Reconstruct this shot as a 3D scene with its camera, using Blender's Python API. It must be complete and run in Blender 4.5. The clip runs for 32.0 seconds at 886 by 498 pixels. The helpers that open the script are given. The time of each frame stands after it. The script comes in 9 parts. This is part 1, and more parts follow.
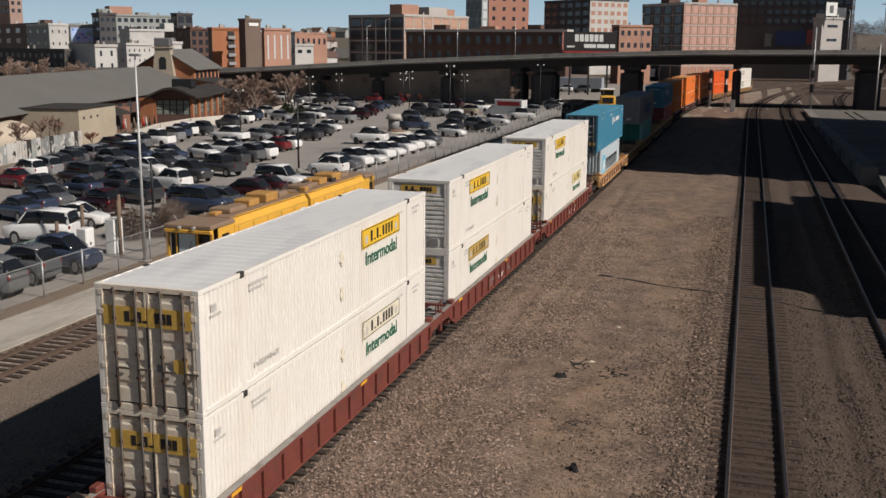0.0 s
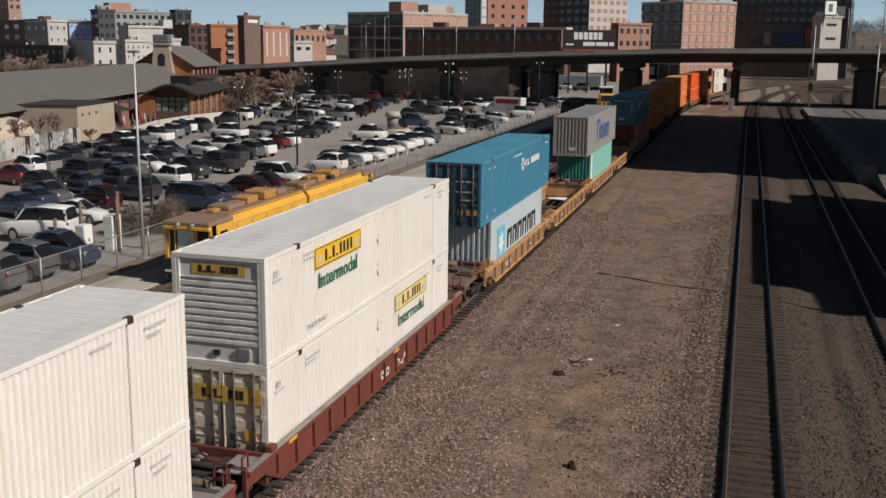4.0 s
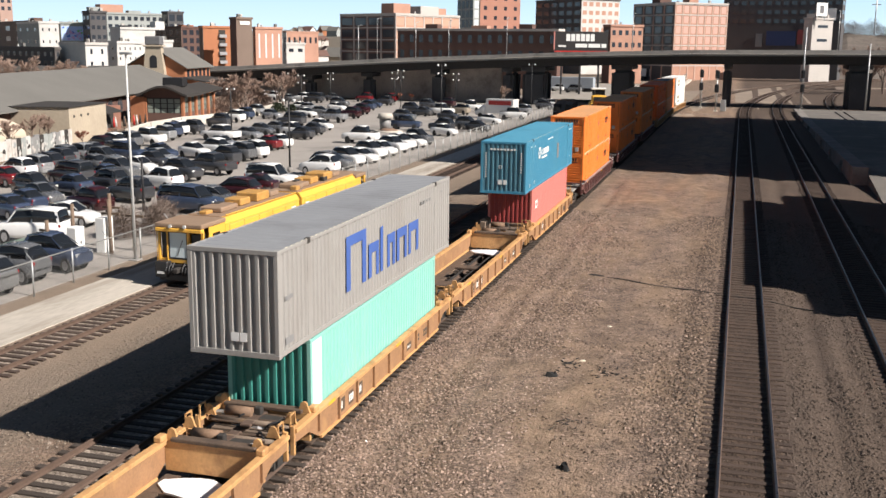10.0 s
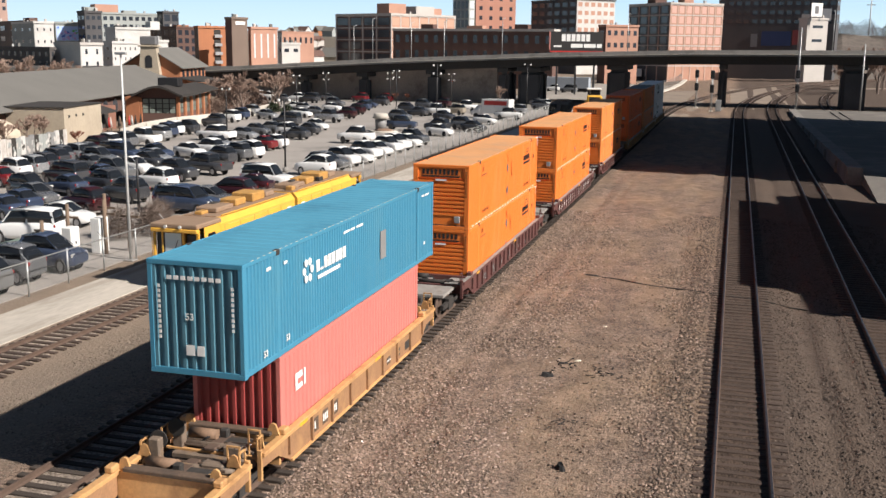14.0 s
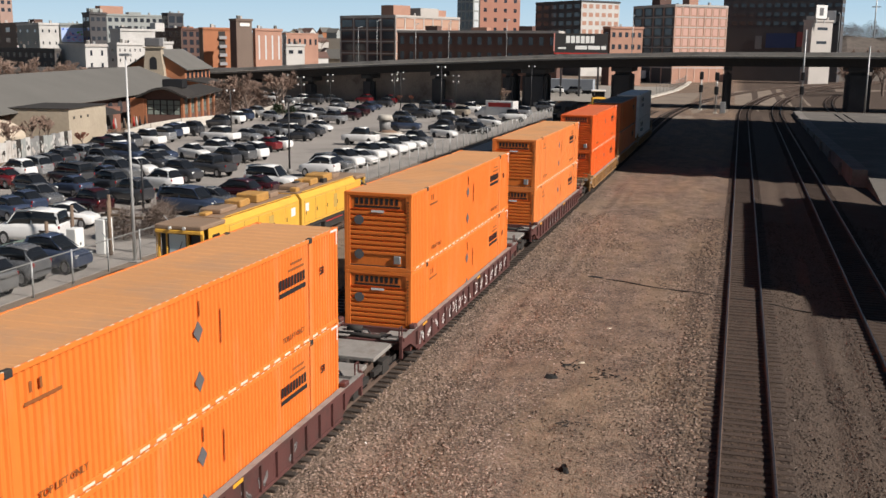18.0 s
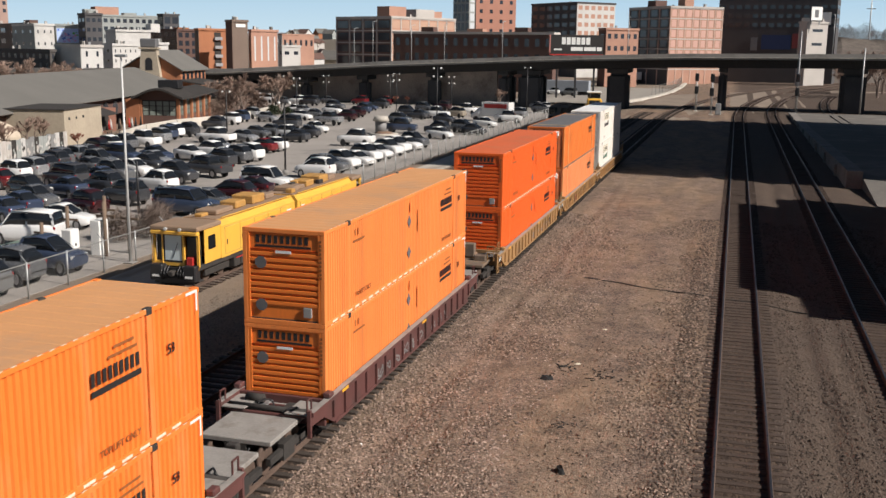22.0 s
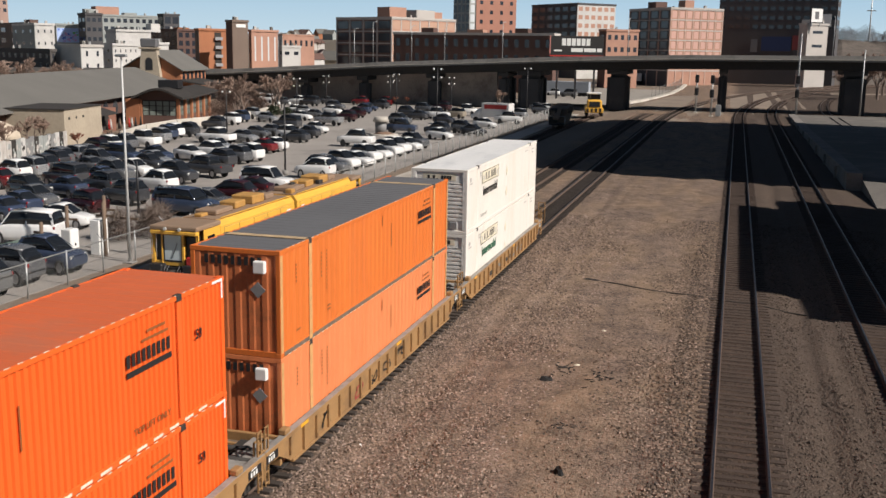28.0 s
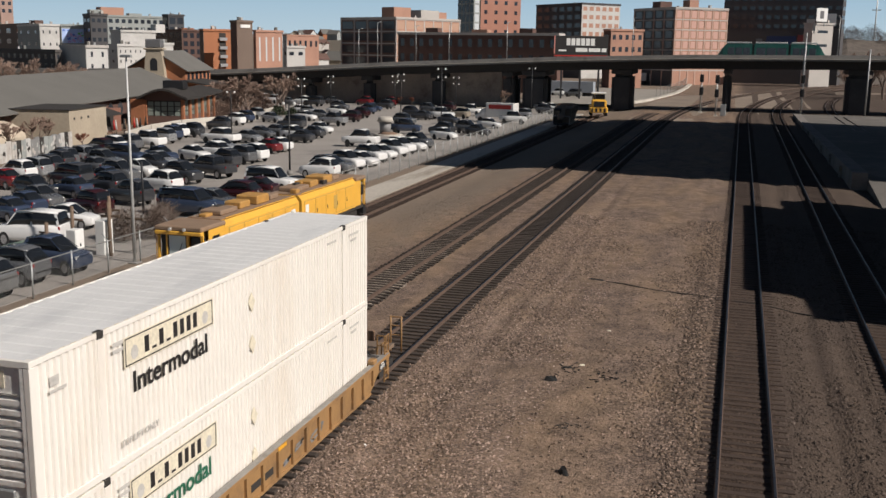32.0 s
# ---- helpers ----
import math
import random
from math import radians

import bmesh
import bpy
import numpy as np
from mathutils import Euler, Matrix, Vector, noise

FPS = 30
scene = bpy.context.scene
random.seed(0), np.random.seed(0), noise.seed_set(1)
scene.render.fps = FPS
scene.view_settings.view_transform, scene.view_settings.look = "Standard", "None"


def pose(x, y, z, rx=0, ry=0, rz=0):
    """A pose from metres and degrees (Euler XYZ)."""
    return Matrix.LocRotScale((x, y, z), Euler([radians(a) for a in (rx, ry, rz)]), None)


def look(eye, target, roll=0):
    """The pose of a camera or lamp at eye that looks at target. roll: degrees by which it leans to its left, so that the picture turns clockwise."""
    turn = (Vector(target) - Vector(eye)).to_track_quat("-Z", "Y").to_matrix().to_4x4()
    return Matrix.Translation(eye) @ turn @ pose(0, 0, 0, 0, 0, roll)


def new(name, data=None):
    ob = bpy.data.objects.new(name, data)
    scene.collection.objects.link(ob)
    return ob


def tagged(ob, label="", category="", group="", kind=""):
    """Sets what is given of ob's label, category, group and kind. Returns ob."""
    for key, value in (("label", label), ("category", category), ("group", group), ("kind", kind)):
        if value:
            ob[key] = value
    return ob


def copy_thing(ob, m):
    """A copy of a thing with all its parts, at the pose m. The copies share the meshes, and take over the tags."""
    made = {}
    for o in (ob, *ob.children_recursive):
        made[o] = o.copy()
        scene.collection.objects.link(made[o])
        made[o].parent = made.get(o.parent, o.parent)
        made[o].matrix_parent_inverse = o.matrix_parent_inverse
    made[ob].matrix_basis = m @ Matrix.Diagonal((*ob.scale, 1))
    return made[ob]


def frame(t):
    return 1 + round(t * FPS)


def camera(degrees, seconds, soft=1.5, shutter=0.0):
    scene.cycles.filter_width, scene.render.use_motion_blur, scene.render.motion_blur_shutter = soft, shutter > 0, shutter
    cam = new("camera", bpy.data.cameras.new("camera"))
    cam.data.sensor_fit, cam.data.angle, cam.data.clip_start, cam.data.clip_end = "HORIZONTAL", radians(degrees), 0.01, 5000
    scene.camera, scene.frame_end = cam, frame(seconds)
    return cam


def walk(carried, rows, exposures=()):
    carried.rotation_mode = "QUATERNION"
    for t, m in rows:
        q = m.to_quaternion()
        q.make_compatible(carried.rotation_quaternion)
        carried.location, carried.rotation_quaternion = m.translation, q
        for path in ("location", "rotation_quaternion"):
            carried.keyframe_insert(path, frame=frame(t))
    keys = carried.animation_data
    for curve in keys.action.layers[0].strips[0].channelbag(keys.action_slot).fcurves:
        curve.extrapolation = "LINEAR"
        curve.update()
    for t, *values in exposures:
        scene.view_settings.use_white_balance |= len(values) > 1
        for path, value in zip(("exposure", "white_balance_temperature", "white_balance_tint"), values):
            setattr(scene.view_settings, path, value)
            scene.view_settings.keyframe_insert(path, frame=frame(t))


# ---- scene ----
# ---------- camera: on a road bridge, nearly still, panning a little ----------
EYE_Z = 11.37
cam = camera(46.99, 32.0, soft=1.5)


def cam_pose(turn, tilt, lean):
    """turn: degrees right of the tracks; tilt: down; lean: left side down."""
    return pose(0, 0, EYE_Z, 90 - tilt, 0, -turn) @ pose(0, 0, 0, 0, 0, lean)


CAM = [(0,-16.49,11.29,0.48),(0.5,-16.38,11.25,0.52),(1,-16.20,11.34,0.57),(1.5,-16.18,11.37,0.62),(2,-16.28,11.38,0.65),(2.5,-16.21,11.39,0.67),(3,-16.33,11.41,0.66),(3.5,-16.39,11.42,0.65),(5.5,-16.53,11.42,0.59),(6,-16.85,11.41,0.59),(6.5,-16.75,11.52,0.60),(7,-16.56,11.47,0.61),(7.5,-16.57,11.42,0.61),(8,-16.59,11.43,0.62),(8.5,-16.54,11.43,0.62),(9,-16.39,11.37,0.62),(9.5,-16.18,11.34,0.63),(10,-15.99,11.33,0.64),(10.5,-15.97,11.35,0.64),(11,-16.03,11.32,0.65),(11.5,-15.90,11.29,0.64),(12,-15.76,11.32,0.64),(12.5,-15.57,11.33,0.65),(13,-15.55,11.29,0.66),(13.5,-15.65,11.29,0.66),(14,-15.74,11.32,0.66),(14.5,-15.86,11.31,0.65),(16.5,-15.91,11.23,0.64),(17,-15.81,11.23,0.65),(17.5,-15.86,11.27,0.67),(18,-15.97,11.23,0.70),(18.5,-15.87,11.19,0.73),(19,-15.60,11.19,0.76),(19.5,-15.41,11.17,0.78),(20,-15.51,11.18,0.79),(20.5,-15.68,11.18,0.79),(21,-15.78,11.17,0.78),(21.5,-15.79,11.17,0.78),(22,-15.73,11.16,0.77),(22.5,-15.64,11.15,0.77),(23,-15.60,11.17,0.78),(23.5,-15.64,11.16,0.79),(24,-15.77,11.19,0.82),(24.5,-15.93,11.21,0.84),(25,-15.92,11.22,0.87),(25.5,-15.78,11.17,0.89),(27.5,-15.66,11.12,0.93),(28,-15.71,11.12,0.93),(28.5,-15.81,11.15,0.92),(29,-15.88,11.13,0.92),(29.5,-15.85,11.15,0.91),(30,-15.80,11.12,0.91),(30.5,-15.85,11.12,0.89),(31,-15.82,11.14,0.88),(31.5,-15.87,11.08,0.86),(32,-15.97,11.12,0.84)]
# the camera's own exposure drifts as bright containers pass
EXPOSE = [(0, -0.1), (1, -0.2), (2, -0.22), (3, -0.25), (6, 0.25), (7, 0.57), (8, 0.64), (9, 0.76), (10, 0.82), (12, 0.7), (14, 0.73), (17, 0.45), (18, 0.33), (19, 0.37), (23, 0.36), (24, 0.27), (25, 0.3), (28, 0.25), (29, 0.25), (30, 0.16), (31, 0.08), (32, 0.02)]
walk(cam, [(t, cam_pose(a, b, c)) for t, a, b, c in CAM], EXPOSE)

# how far the train has come, in metres, at each second
RUN = [(0,0.10),(1,9.10),(2,18.03),(3,27.15),(4,36.08),(5,44.98),(6,53.77),(7,62.30),(8,70.77),(9,79.23),(10,87.68),(11,96.07),(12,104.50),(13,112.92),(14,121.13),(15,129.17),(16,137.22),(17,145.26),(18,153.28),(19,161.24),(20,169.06),(21,176.76),(22,184.42),(23,192.02),(24,199.57),(25,207.14),(26,214.82),(27,222.53),(28,230.19),(29,237.62),(30,244.87),(31,252.18),(32,259.59)]
TRAIN_X, SIDE_X, MAIN_X, FAR_X = -12.35, -16.75, 0.85, 6.6   # the four near tracks
GRIND_X, LOW = -26.45, -0.8                                   # the siding by the fence lies lower
CURVE_Y, CURVE_R = 167.0, 660.0                              # beyond this the tracks bend to the right

# ---------- light ----------
SUN_TO = Vector((1.0, -0.21, 0.775)).normalized()
world = bpy.data.worlds.new("world")
scene.world = world
world.use_nodes = True
wn = world.node_tree.nodes
sky = wn.new("ShaderNodeTexSky")
sky.sky_type, sky.sun_disc = "NISHITA", False
sky.sun_elevation = math.asin(SUN_TO.z)
sky.sun_rotation = math.atan2(SUN_TO.x, SUN_TO.y)
sky.air_density, sky.dust_density, sky.ozone_density = 1.0, 0.4, 2.0
wn["Background"].inputs["Strength"].default_value = 0.025
world.node_tree.links.new(sky.outputs[0], wn["Background"].inputs["Color"])
sun = new("sun", bpy.data.lights.new("sun", "SUN"))
sun.data.energy, sun.data.angle, sun.data.color = 4.75, radians(0.55), (1.0, 0.92, 0.845)
sun.matrix_world = look((0, 0, 60), Vector((0, 0, 60)) - SUN_TO)
scene.view_settings.exposure = 0.0

# ---------- small helpers ----------
def part(name, bm, material, parent=None, label="", m=None):
    """Links a bmesh (or a ready mesh) as one mesh object under a thing or a part."""
    if isinstance(bm, bpy.types.Mesh):
        me = bm
    else:
        me = bpy.data.meshes.new(name)
        bm.to_mesh(me)
        bm.free()
        if material:
            me.materials.append(material)
    ob = new(name, me)
    if parent is not None:
        ob.parent = parent
    if m is not None:
        ob.matrix_basis = m
    if label:
        ob["label"] = label
    return ob


def thing(name, label, category, group="", kind="", m=None):
    ob = new(name)
    ob.empty_display_size = 0.2
    if m is not None:
        ob.matrix_basis = m
    return tagged(ob, label, category, group, kind)


def box(bm, x0, x1, y0, y1, z0, z1):
    v = [bm.verts.new(c) for c in ((x0, y0, z0), (x1, y0, z0), (x1, y1, z0), (x0, y1, z0), (x0, y0, z1), (x1, y0, z1), (x1, y1, z1), (x0, y1, z1))]
    for f in ((0, 3, 2, 1), (4, 5, 6, 7), (0, 1, 5, 4), (1, 2, 6, 5), (2, 3, 7, 6), (3, 0, 4, 7)):
        bm.faces.new([v[i] for i in f])
    return v


def bm_box(*a):
    bm = bmesh.new()
    box(bm, *a)
    return bm


def boxes(rows):
    bm = bmesh.new()
    for r in rows:
        box(bm, *r)
    return bm


def soft_box(x0, x1, y0, y1, z0, z1, r=0.02, seg=1):
    bm = bm_box(x0, x1, y0, y1, z0, z1)
    bmesh.ops.bevel(bm, geom=bm.edges[:], offset=r, segments=seg, affect="EDGES")
    return bm


def cyl(bm, p0, p1, r0, r1=None, n=10, caps=True):
    """A tapered round bar from p0 to p1."""
    p0, p1 = Vector(p0), Vector(p1)
    r1 = r0 if r1 is None else r1
    q = (p1 - p0).to_track_quat("Z", "Y")
    a, b = [], []
    for i in range(n):
        d = q @ Vector((math.cos(2 * math.pi * i / n), math.sin(2 * math.pi * i / n), 0))
        a.append(bm.verts.new(p0 + d * r0))
        b.append(bm.verts.new(p1 + d * r1))
    for i in range(n):
        f = bm.faces.new((a[i], a[(i + 1) % n], b[(i + 1) % n], b[i]))
        f.smooth = n > 6
    if caps:
        bm.faces.new(a[::-1])
        bm.faces.new(b)


def poly_plate(pts, push):
    """A flat plate with the given outline, as thick as push."""
    bm = bmesh.new()
    a = [bm.verts.new(p) for p in pts]
    b = [bm.verts.new(Vector(p) + Vector(push)) for p in pts]
    bm.faces.new(a)
    bm.faces.new(b[::-1])
    for i in range(len(pts)):
        bm.faces.new((a[i], b[i], b[(i + 1) % len(pts)], a[(i + 1) % len(pts)]))
    bmesh.ops.recalc_face_normals(bm, faces=bm.faces[:])
    return bm


def bm_cyl(*a, **k):
    bm = bmesh.new()
    cyl(bm, *a, **k)
    return bm


def sheet(bm, path, put, h0, h1):
    """A folded sheet: each (s, d) of path at the two heights; put(s, d, h) gives the place."""
    lo = [bm.verts.new(put(s, d, h0)) for s, d in path]
    hi = [bm.verts.new(put(s, d, h1)) for s, d in path]
    for i in range(len(path) - 1):
        bm.faces.new((lo[i], lo[i + 1], hi[i + 1], hi[i]))


def folds(a, b, period, depth, flat=0.36, slope=0.14):
    """Trapezoid folds between a and b: (s, inset)."""
    n = max(1, round((b - a) / period))
    p = (b - a) / n
    out = []
    for i in range(n):
        s = a + i * p
        out += [(s, 0), (s + p * flat, 0), (s + p * (flat + slope), depth), (s + p * (1 - slope), depth)]
    return out + [(b, 0)]


# ---------- materials ----------
def mat(name, color, rough=0.6, metal=0.0, vary=0.12, scale=1.5, fine=14.0, bump=0.15, stain=None, stain_amount=0.0, stretch=(1, 1, 1), rnd=0.0, spec=0.5):
    """Paint, metal or stone with cloudy wear at two scales, fine relief and optional stains."""
    m = bpy.data.materials.new(name)
    m.use_nodes = True
    nt = m.node_tree
    N, L = nt.nodes, nt.links
    b = N["Principled BSDF"]
    b.inputs["Metallic"].default_value = metal
    b.inputs["Specular IOR Level"].default_value = spec
    tc = N.new("ShaderNodeTexCoord")
    mp = N.new("ShaderNodeMapping")
    mp.inputs["Scale"].default_value = stretch
    L.new(tc.outputs["Object"], mp.inputs["Vector"])
    n1, n2 = N.new("ShaderNodeTexNoise"), N.new("ShaderNodeTexNoise")
    n1.inputs["Scale"].default_value, n1.inputs["Detail"].default_value = scale, 4
    n2.inputs["Scale"].default_value, n2.inputs["Detail"].default_value = fine, 3
    for n in (n1, n2):
        L.new(mp.outputs[0], n.inputs["Vector"])
    add = N.new("ShaderNodeMath")
    add.operation = "ADD"
    L.new(n1.outputs[0], add.inputs[0])
    L.new(n2.outputs[0], add.inputs[1])
    last = add.outputs[0]
    if rnd:
        oi = N.new("ShaderNodeObjectInfo")
        ma = N.new("ShaderNodeMath")
        ma.operation = "MULTIPLY_ADD"
        L.new(oi.outputs["Random"], ma.inputs[0])
        ma.inputs[1].default_value = rnd
        L.new(last, ma.inputs[2])
        last = ma.outputs[0]
    mr = N.new("ShaderNodeMapRange")
    mr.inputs["From Min"].default_value, mr.inputs["From Max"].default_value = 0.6, 1.4 + rnd
    mr.inputs["To Min"].default_value, mr.inputs["To Max"].default_value = 1 - vary, 1 + vary
    L.new(last, mr.inputs["Value"])
    mul = N.new("ShaderNodeMix")
    mul.data_type, mul.blend_type = "RGBA", "MULTIPLY"
    mul.inputs[0].default_value = 1
    mul.inputs[6].default_value = (*color, 1)
    L.new(mr.outputs[0], mul.inputs[7])
    col = mul.outputs[2]
    if stain:
        n3 = N.new("ShaderNodeTexNoise")
        n3.inputs["Scale"].default_value, n3.inputs["Detail"].default_value, n3.inputs["Roughness"].default_value = scale * 0.9, 7, 0.65
        mp3 = N.new("ShaderNodeMapping")
        mp3.inputs["Location"].default_value = (7.3, 2.1, 4.4)
        mp3.inputs["Scale"].default_value = stretch
        L.new(tc.outputs["Object"], mp3.inputs["Vector"])
        L.new(mp3.outputs[0], n3.inputs["Vector"])
        rg = N.new("ShaderNodeMapRange")
        rg.inputs["From Min"].default_value, rg.inputs["From Max"].default_value = 0.52, 0.68
        rg.inputs["To Max"].default_value = stain_amount
        L.new(n3.outputs[0], rg.inputs["Value"])
        mx = N.new("ShaderNodeMix")
        mx.data_type = "RGBA"
        L.new(rg.outputs[0], mx.inputs[0])
        L.new(col, mx.inputs[6])
        mx.inputs[7].default_value = (*stain, 1)
        col = mx.outputs[2]
    L.new(col, b.inputs["Base Color"])
    rr = N.new("ShaderNodeMapRange")
    rr.inputs["To Min"].default_value, rr.inputs["To Max"].default_value = max(0.02, rough - 0.1), min(1, rough + 0.1)
    L.new(n2.outputs[0], rr.inputs["Value"])
    L.new(rr.outputs[0], b.inputs["Roughness"])
    if bump:
        bp = N.new("ShaderNodeBump")
        bp.inputs["Strength"].default_value, bp.inputs["Distance"].default_value = bump, 0.02
        L.new(n2.outputs[0], bp.inputs["Height"])
        L.new(bp.outputs[0], b.inputs["Normal"])
    return m


def gravel(name, stone_a, stone_b, dirt, cell=16.0, dirt_amount=0.5, bump=0.6, bias=0.0, bed=None, side=None):
    """Crushed stone with patches of dirt."""
    m = bpy.data.materials.new(name)
    m.use_nodes = True
    nt = m.node_tree
    N, L = nt.nodes, nt.links
    b = N["Principled BSDF"]
    b.inputs["Roughness"].default_value = 0.92
    b.inputs["Specular IOR Level"].default_value = 0.25
    tc = N.new("ShaderNodeTexCoord")
    vo = N.new("ShaderNodeTexVoronoi")
    vo.inputs["Scale"].default_value = cell
    L.new(tc.outputs["Object"], vo.inputs["Vector"])
    vb = N.new("ShaderNodeTexVoronoi")
    vb.inputs["Scale"].default_value = cell * 0.37
    L.new(tc.outputs["Object"], vb.inputs["Vector"])
    sx = N.new("ShaderNodeSeparateColor")
    L.new(vo.outputs["Color"], sx.inputs[0])
    mx = N.new("ShaderNodeMix")
    mx.data_type = "RGBA"
    L.new(sx.outputs[0], mx.inputs[0])
    mx.inputs[6].default_value, mx.inputs[7].default_value = (*stone_a, 1), (*stone_b, 1)
    no = N.new("ShaderNodeTexNoise")
    no.inputs["Scale"].default_value, no.inputs["Detail"].default_value, no.inputs["Roughness"].default_value = 0.22, 9, 0.62
    mp = N.new("ShaderNodeMapping")
    mp.inputs["Scale"].default_value = (1.6, 0.5, 1)
    L.new(tc.outputs["Object"], mp.inputs["Vector"])
    L.new(mp.outputs[0], no.inputs["Vector"])
    rg = N.new("ShaderNodeMapRange")
    rg.inputs["From Min"].default_value, rg.inputs["From Max"].default_value = 0.42 - bias, 0.62 - bias
    rg.inputs["To Max"].default_value = dirt_amount
    L.new(no.outputs[0], rg.inputs["Value"])
    m2 = N.new("ShaderNodeMix")
    m2.data_type = "RGBA"
    L.new(rg.outputs[0], m2.inputs[0])
    L.new(mx.outputs[2], m2.inputs[6])
    m2.inputs[7].default_value = (*dirt, 1)
    nf = N.new("ShaderNodeTexNoise")
    nf.inputs["Scale"].default_value, nf.inputs["Detail"].default_value = 1.1, 6
    L.new(tc.outputs["Object"], nf.inputs["Vector"])
    mr = N.new("ShaderNodeMapRange")
    mr.inputs["From Min"].default_value, mr.inputs["From Max"].default_value = 0.3, 0.7
    mr.inputs["To Min"].default_value, mr.inputs["To Max"].default_value = 0.72, 1.27
    L.new(nf.outputs[0], mr.inputs["Value"])
    m3 = N.new("ShaderNodeMix")
    m3.data_type, m3.blend_type = "RGBA", "MULTIPLY"
    m3.inputs[0].default_value = 1
    L.new(m2.outputs[2], m3.inputs[6])
    L.new(mr.outputs[0], m3.inputs[7])
    col = m3.outputs[2]
    if bed:
        # the oily, darker ballast of the main line, with a ragged edge
        sp = N.new("ShaderNodeSeparateXYZ")
        L.new(tc.outputs["Object"], sp.inputs[0])
        jit = N.new("ShaderNodeMath")
        jit.operation = "MULTIPLY_ADD"
        L.new(nf.outputs[0], jit.inputs[0])
        jit.inputs[1].default_value = 3.0
        L.new(sp.outputs["X"], jit.inputs[2])
        br = N.new("ShaderNodeMapRange")
        br.inputs["From Min"].default_value, br.inputs["From Max"].default_value = bed[1] + 1.5, bed[2] + 1.5
        br.inputs["To Max"].default_value = 0.85
        L.new(jit.outputs[0], br.inputs["Value"])
        m4 = N.new("ShaderNodeMix")
        m4.data_type = "RGBA"
        L.new(br.outputs[0], m4.inputs[0])
        L.new(col, m4.inputs[6])
        m4.inputs[7].default_value = (*bed[0], 1)
        col = m4.outputs[2]
    if side:
        # paler, finer fill towards the fence
        sp = N.new("ShaderNodeSeparateXYZ")
        L.new(tc.outputs["Object"], sp.inputs[0])
        jit = N.new("ShaderNodeMath")
        jit.operation = "MULTIPLY_ADD"
        L.new(nf.outputs[0], jit.inputs[0])
        jit.inputs[1].default_value = 1.6
        L.new(sp.outputs["X"], jit.inputs[2])
        br = N.new("ShaderNodeMapRange")
        br.inputs["From Min"].default_value, br.inputs["From Max"].default_value = side[1] + 0.8, side[2] + 0.8
        br.inputs["To Min"].default_value, br.inputs["To Max"].default_value = 0.75, 0.0
        L.new(jit.outputs[0], br.inputs["Value"])
        m5 = N.new("ShaderNodeMix")
        m5.data_type = "RGBA"
        L.new(br.outputs[0], m5.inputs[0])
        L.new(col, m5.inputs[6])
        m5.inputs[7].default_value = (*side[0], 1)
        col = m5.outputs[2]
    L.new(col, b.inputs["Base Color"])
    ad = N.new("ShaderNodeMath")
    ad.operation = "ADD"
    L.new(vo.outputs["Distance"], ad.inputs[0])
    L.new(vb.outputs["Distance"], ad.inputs[1])
    bp = N.new("ShaderNodeBump")
    bp.inputs["Strength"].default_value, bp.inputs["Distance"].default_value = bump, 0.05
    bp.invert = True
    L.new(ad.outputs[0], bp.inputs["Height"])
    L.new(bp.outputs[0], b.inputs["Normal"])
    return m


def glassy(name, color, rough=0.08):
    m = bpy.data.materials.new(name)
    m.use_nodes = True
    b = m.node_tree.nodes["Principled BSDF"]
    b.inputs["Base Color"].default_value = (*color, 1)
    b.inputs["Roughness"].default_value = rough
    b.inputs["Specular IOR Level"].default_value = 0.6
    return m


M = {}
M["yard"] = gravel("yard_gravel", (0.08, 0.06, 0.049), (0.285, 0.205, 0.158), (0.265, 0.184, 0.12), 15, 0.6, 0.7, bed=((0.075, 0.056, 0.045), -1.2, 1.6), side=((0.235, 0.188, 0.145), -20.6, -18.6))
M["ballast"] = gravel("ballast", (0.10, 0.09, 0.08), (0.34, 0.30, 0.26), (0.17, 0.14, 0.115), 14, 0.5, 0.8)
M["asphalt"] = mat("lot_asphalt", (0.30, 0.276, 0.252), 0.9, vary=0.16, scale=0.12, fine=6, stain=(0.10, 0.095, 0.09), stain_amount=0.5)
M["concrete"] = mat("pale_concrete", (0.50, 0.465, 0.41), 0.9, vary=0.18, scale=0.35, fine=5, stain=(0.24, 0.21, 0.17), stain_amount=0.7, stretch=(1, 0.4, 1))
M["grey_concrete"] = mat("grey_concrete", (0.26, 0.25, 0.235), 0.9, vary=0.18, scale=0.25, fine=4, stain=(0.09, 0.085, 0.08), stain_amount=0.6)
M["tie"] = mat("weathered_tie", (0.056, 0.037, 0.028), 0.95, vary=0.35, scale=2, fine=18, bump=0.5, stretch=(1, 6, 1), rnd=0.6)
M["tie_grey"] = mat("grey_tie", (0.052, 0.04, 0.032), 0.95, vary=0.35, scale=2, fine=18, bump=0.5, stretch=(1, 6, 1), rnd=0.6)
M["rail"] = mat("worn_rail_steel", (0.11, 0.11, 0.12), 0.3, 0.85, vary=0.1)
M["rust"] = mat("rusty_rail", (0.095, 0.062, 0.046), 0.85, 0.0, vary=0.3)
M["steel"] = mat("galvanised_steel", (0.42, 0.43, 0.43), 0.5, 0.6, vary=0.12)
M["black"] = mat("black_paint", (0.018, 0.018, 0.02), 0.5, vary=0.3)
M["dark"] = mat("dark_grime_and_shade", (0.035, 0.031, 0.028), 0.85, vary=0.4, scale=3)
M["rubber"] = mat("tyre_rubber", (0.022, 0.022, 0.023), 0.85, vary=0.2)
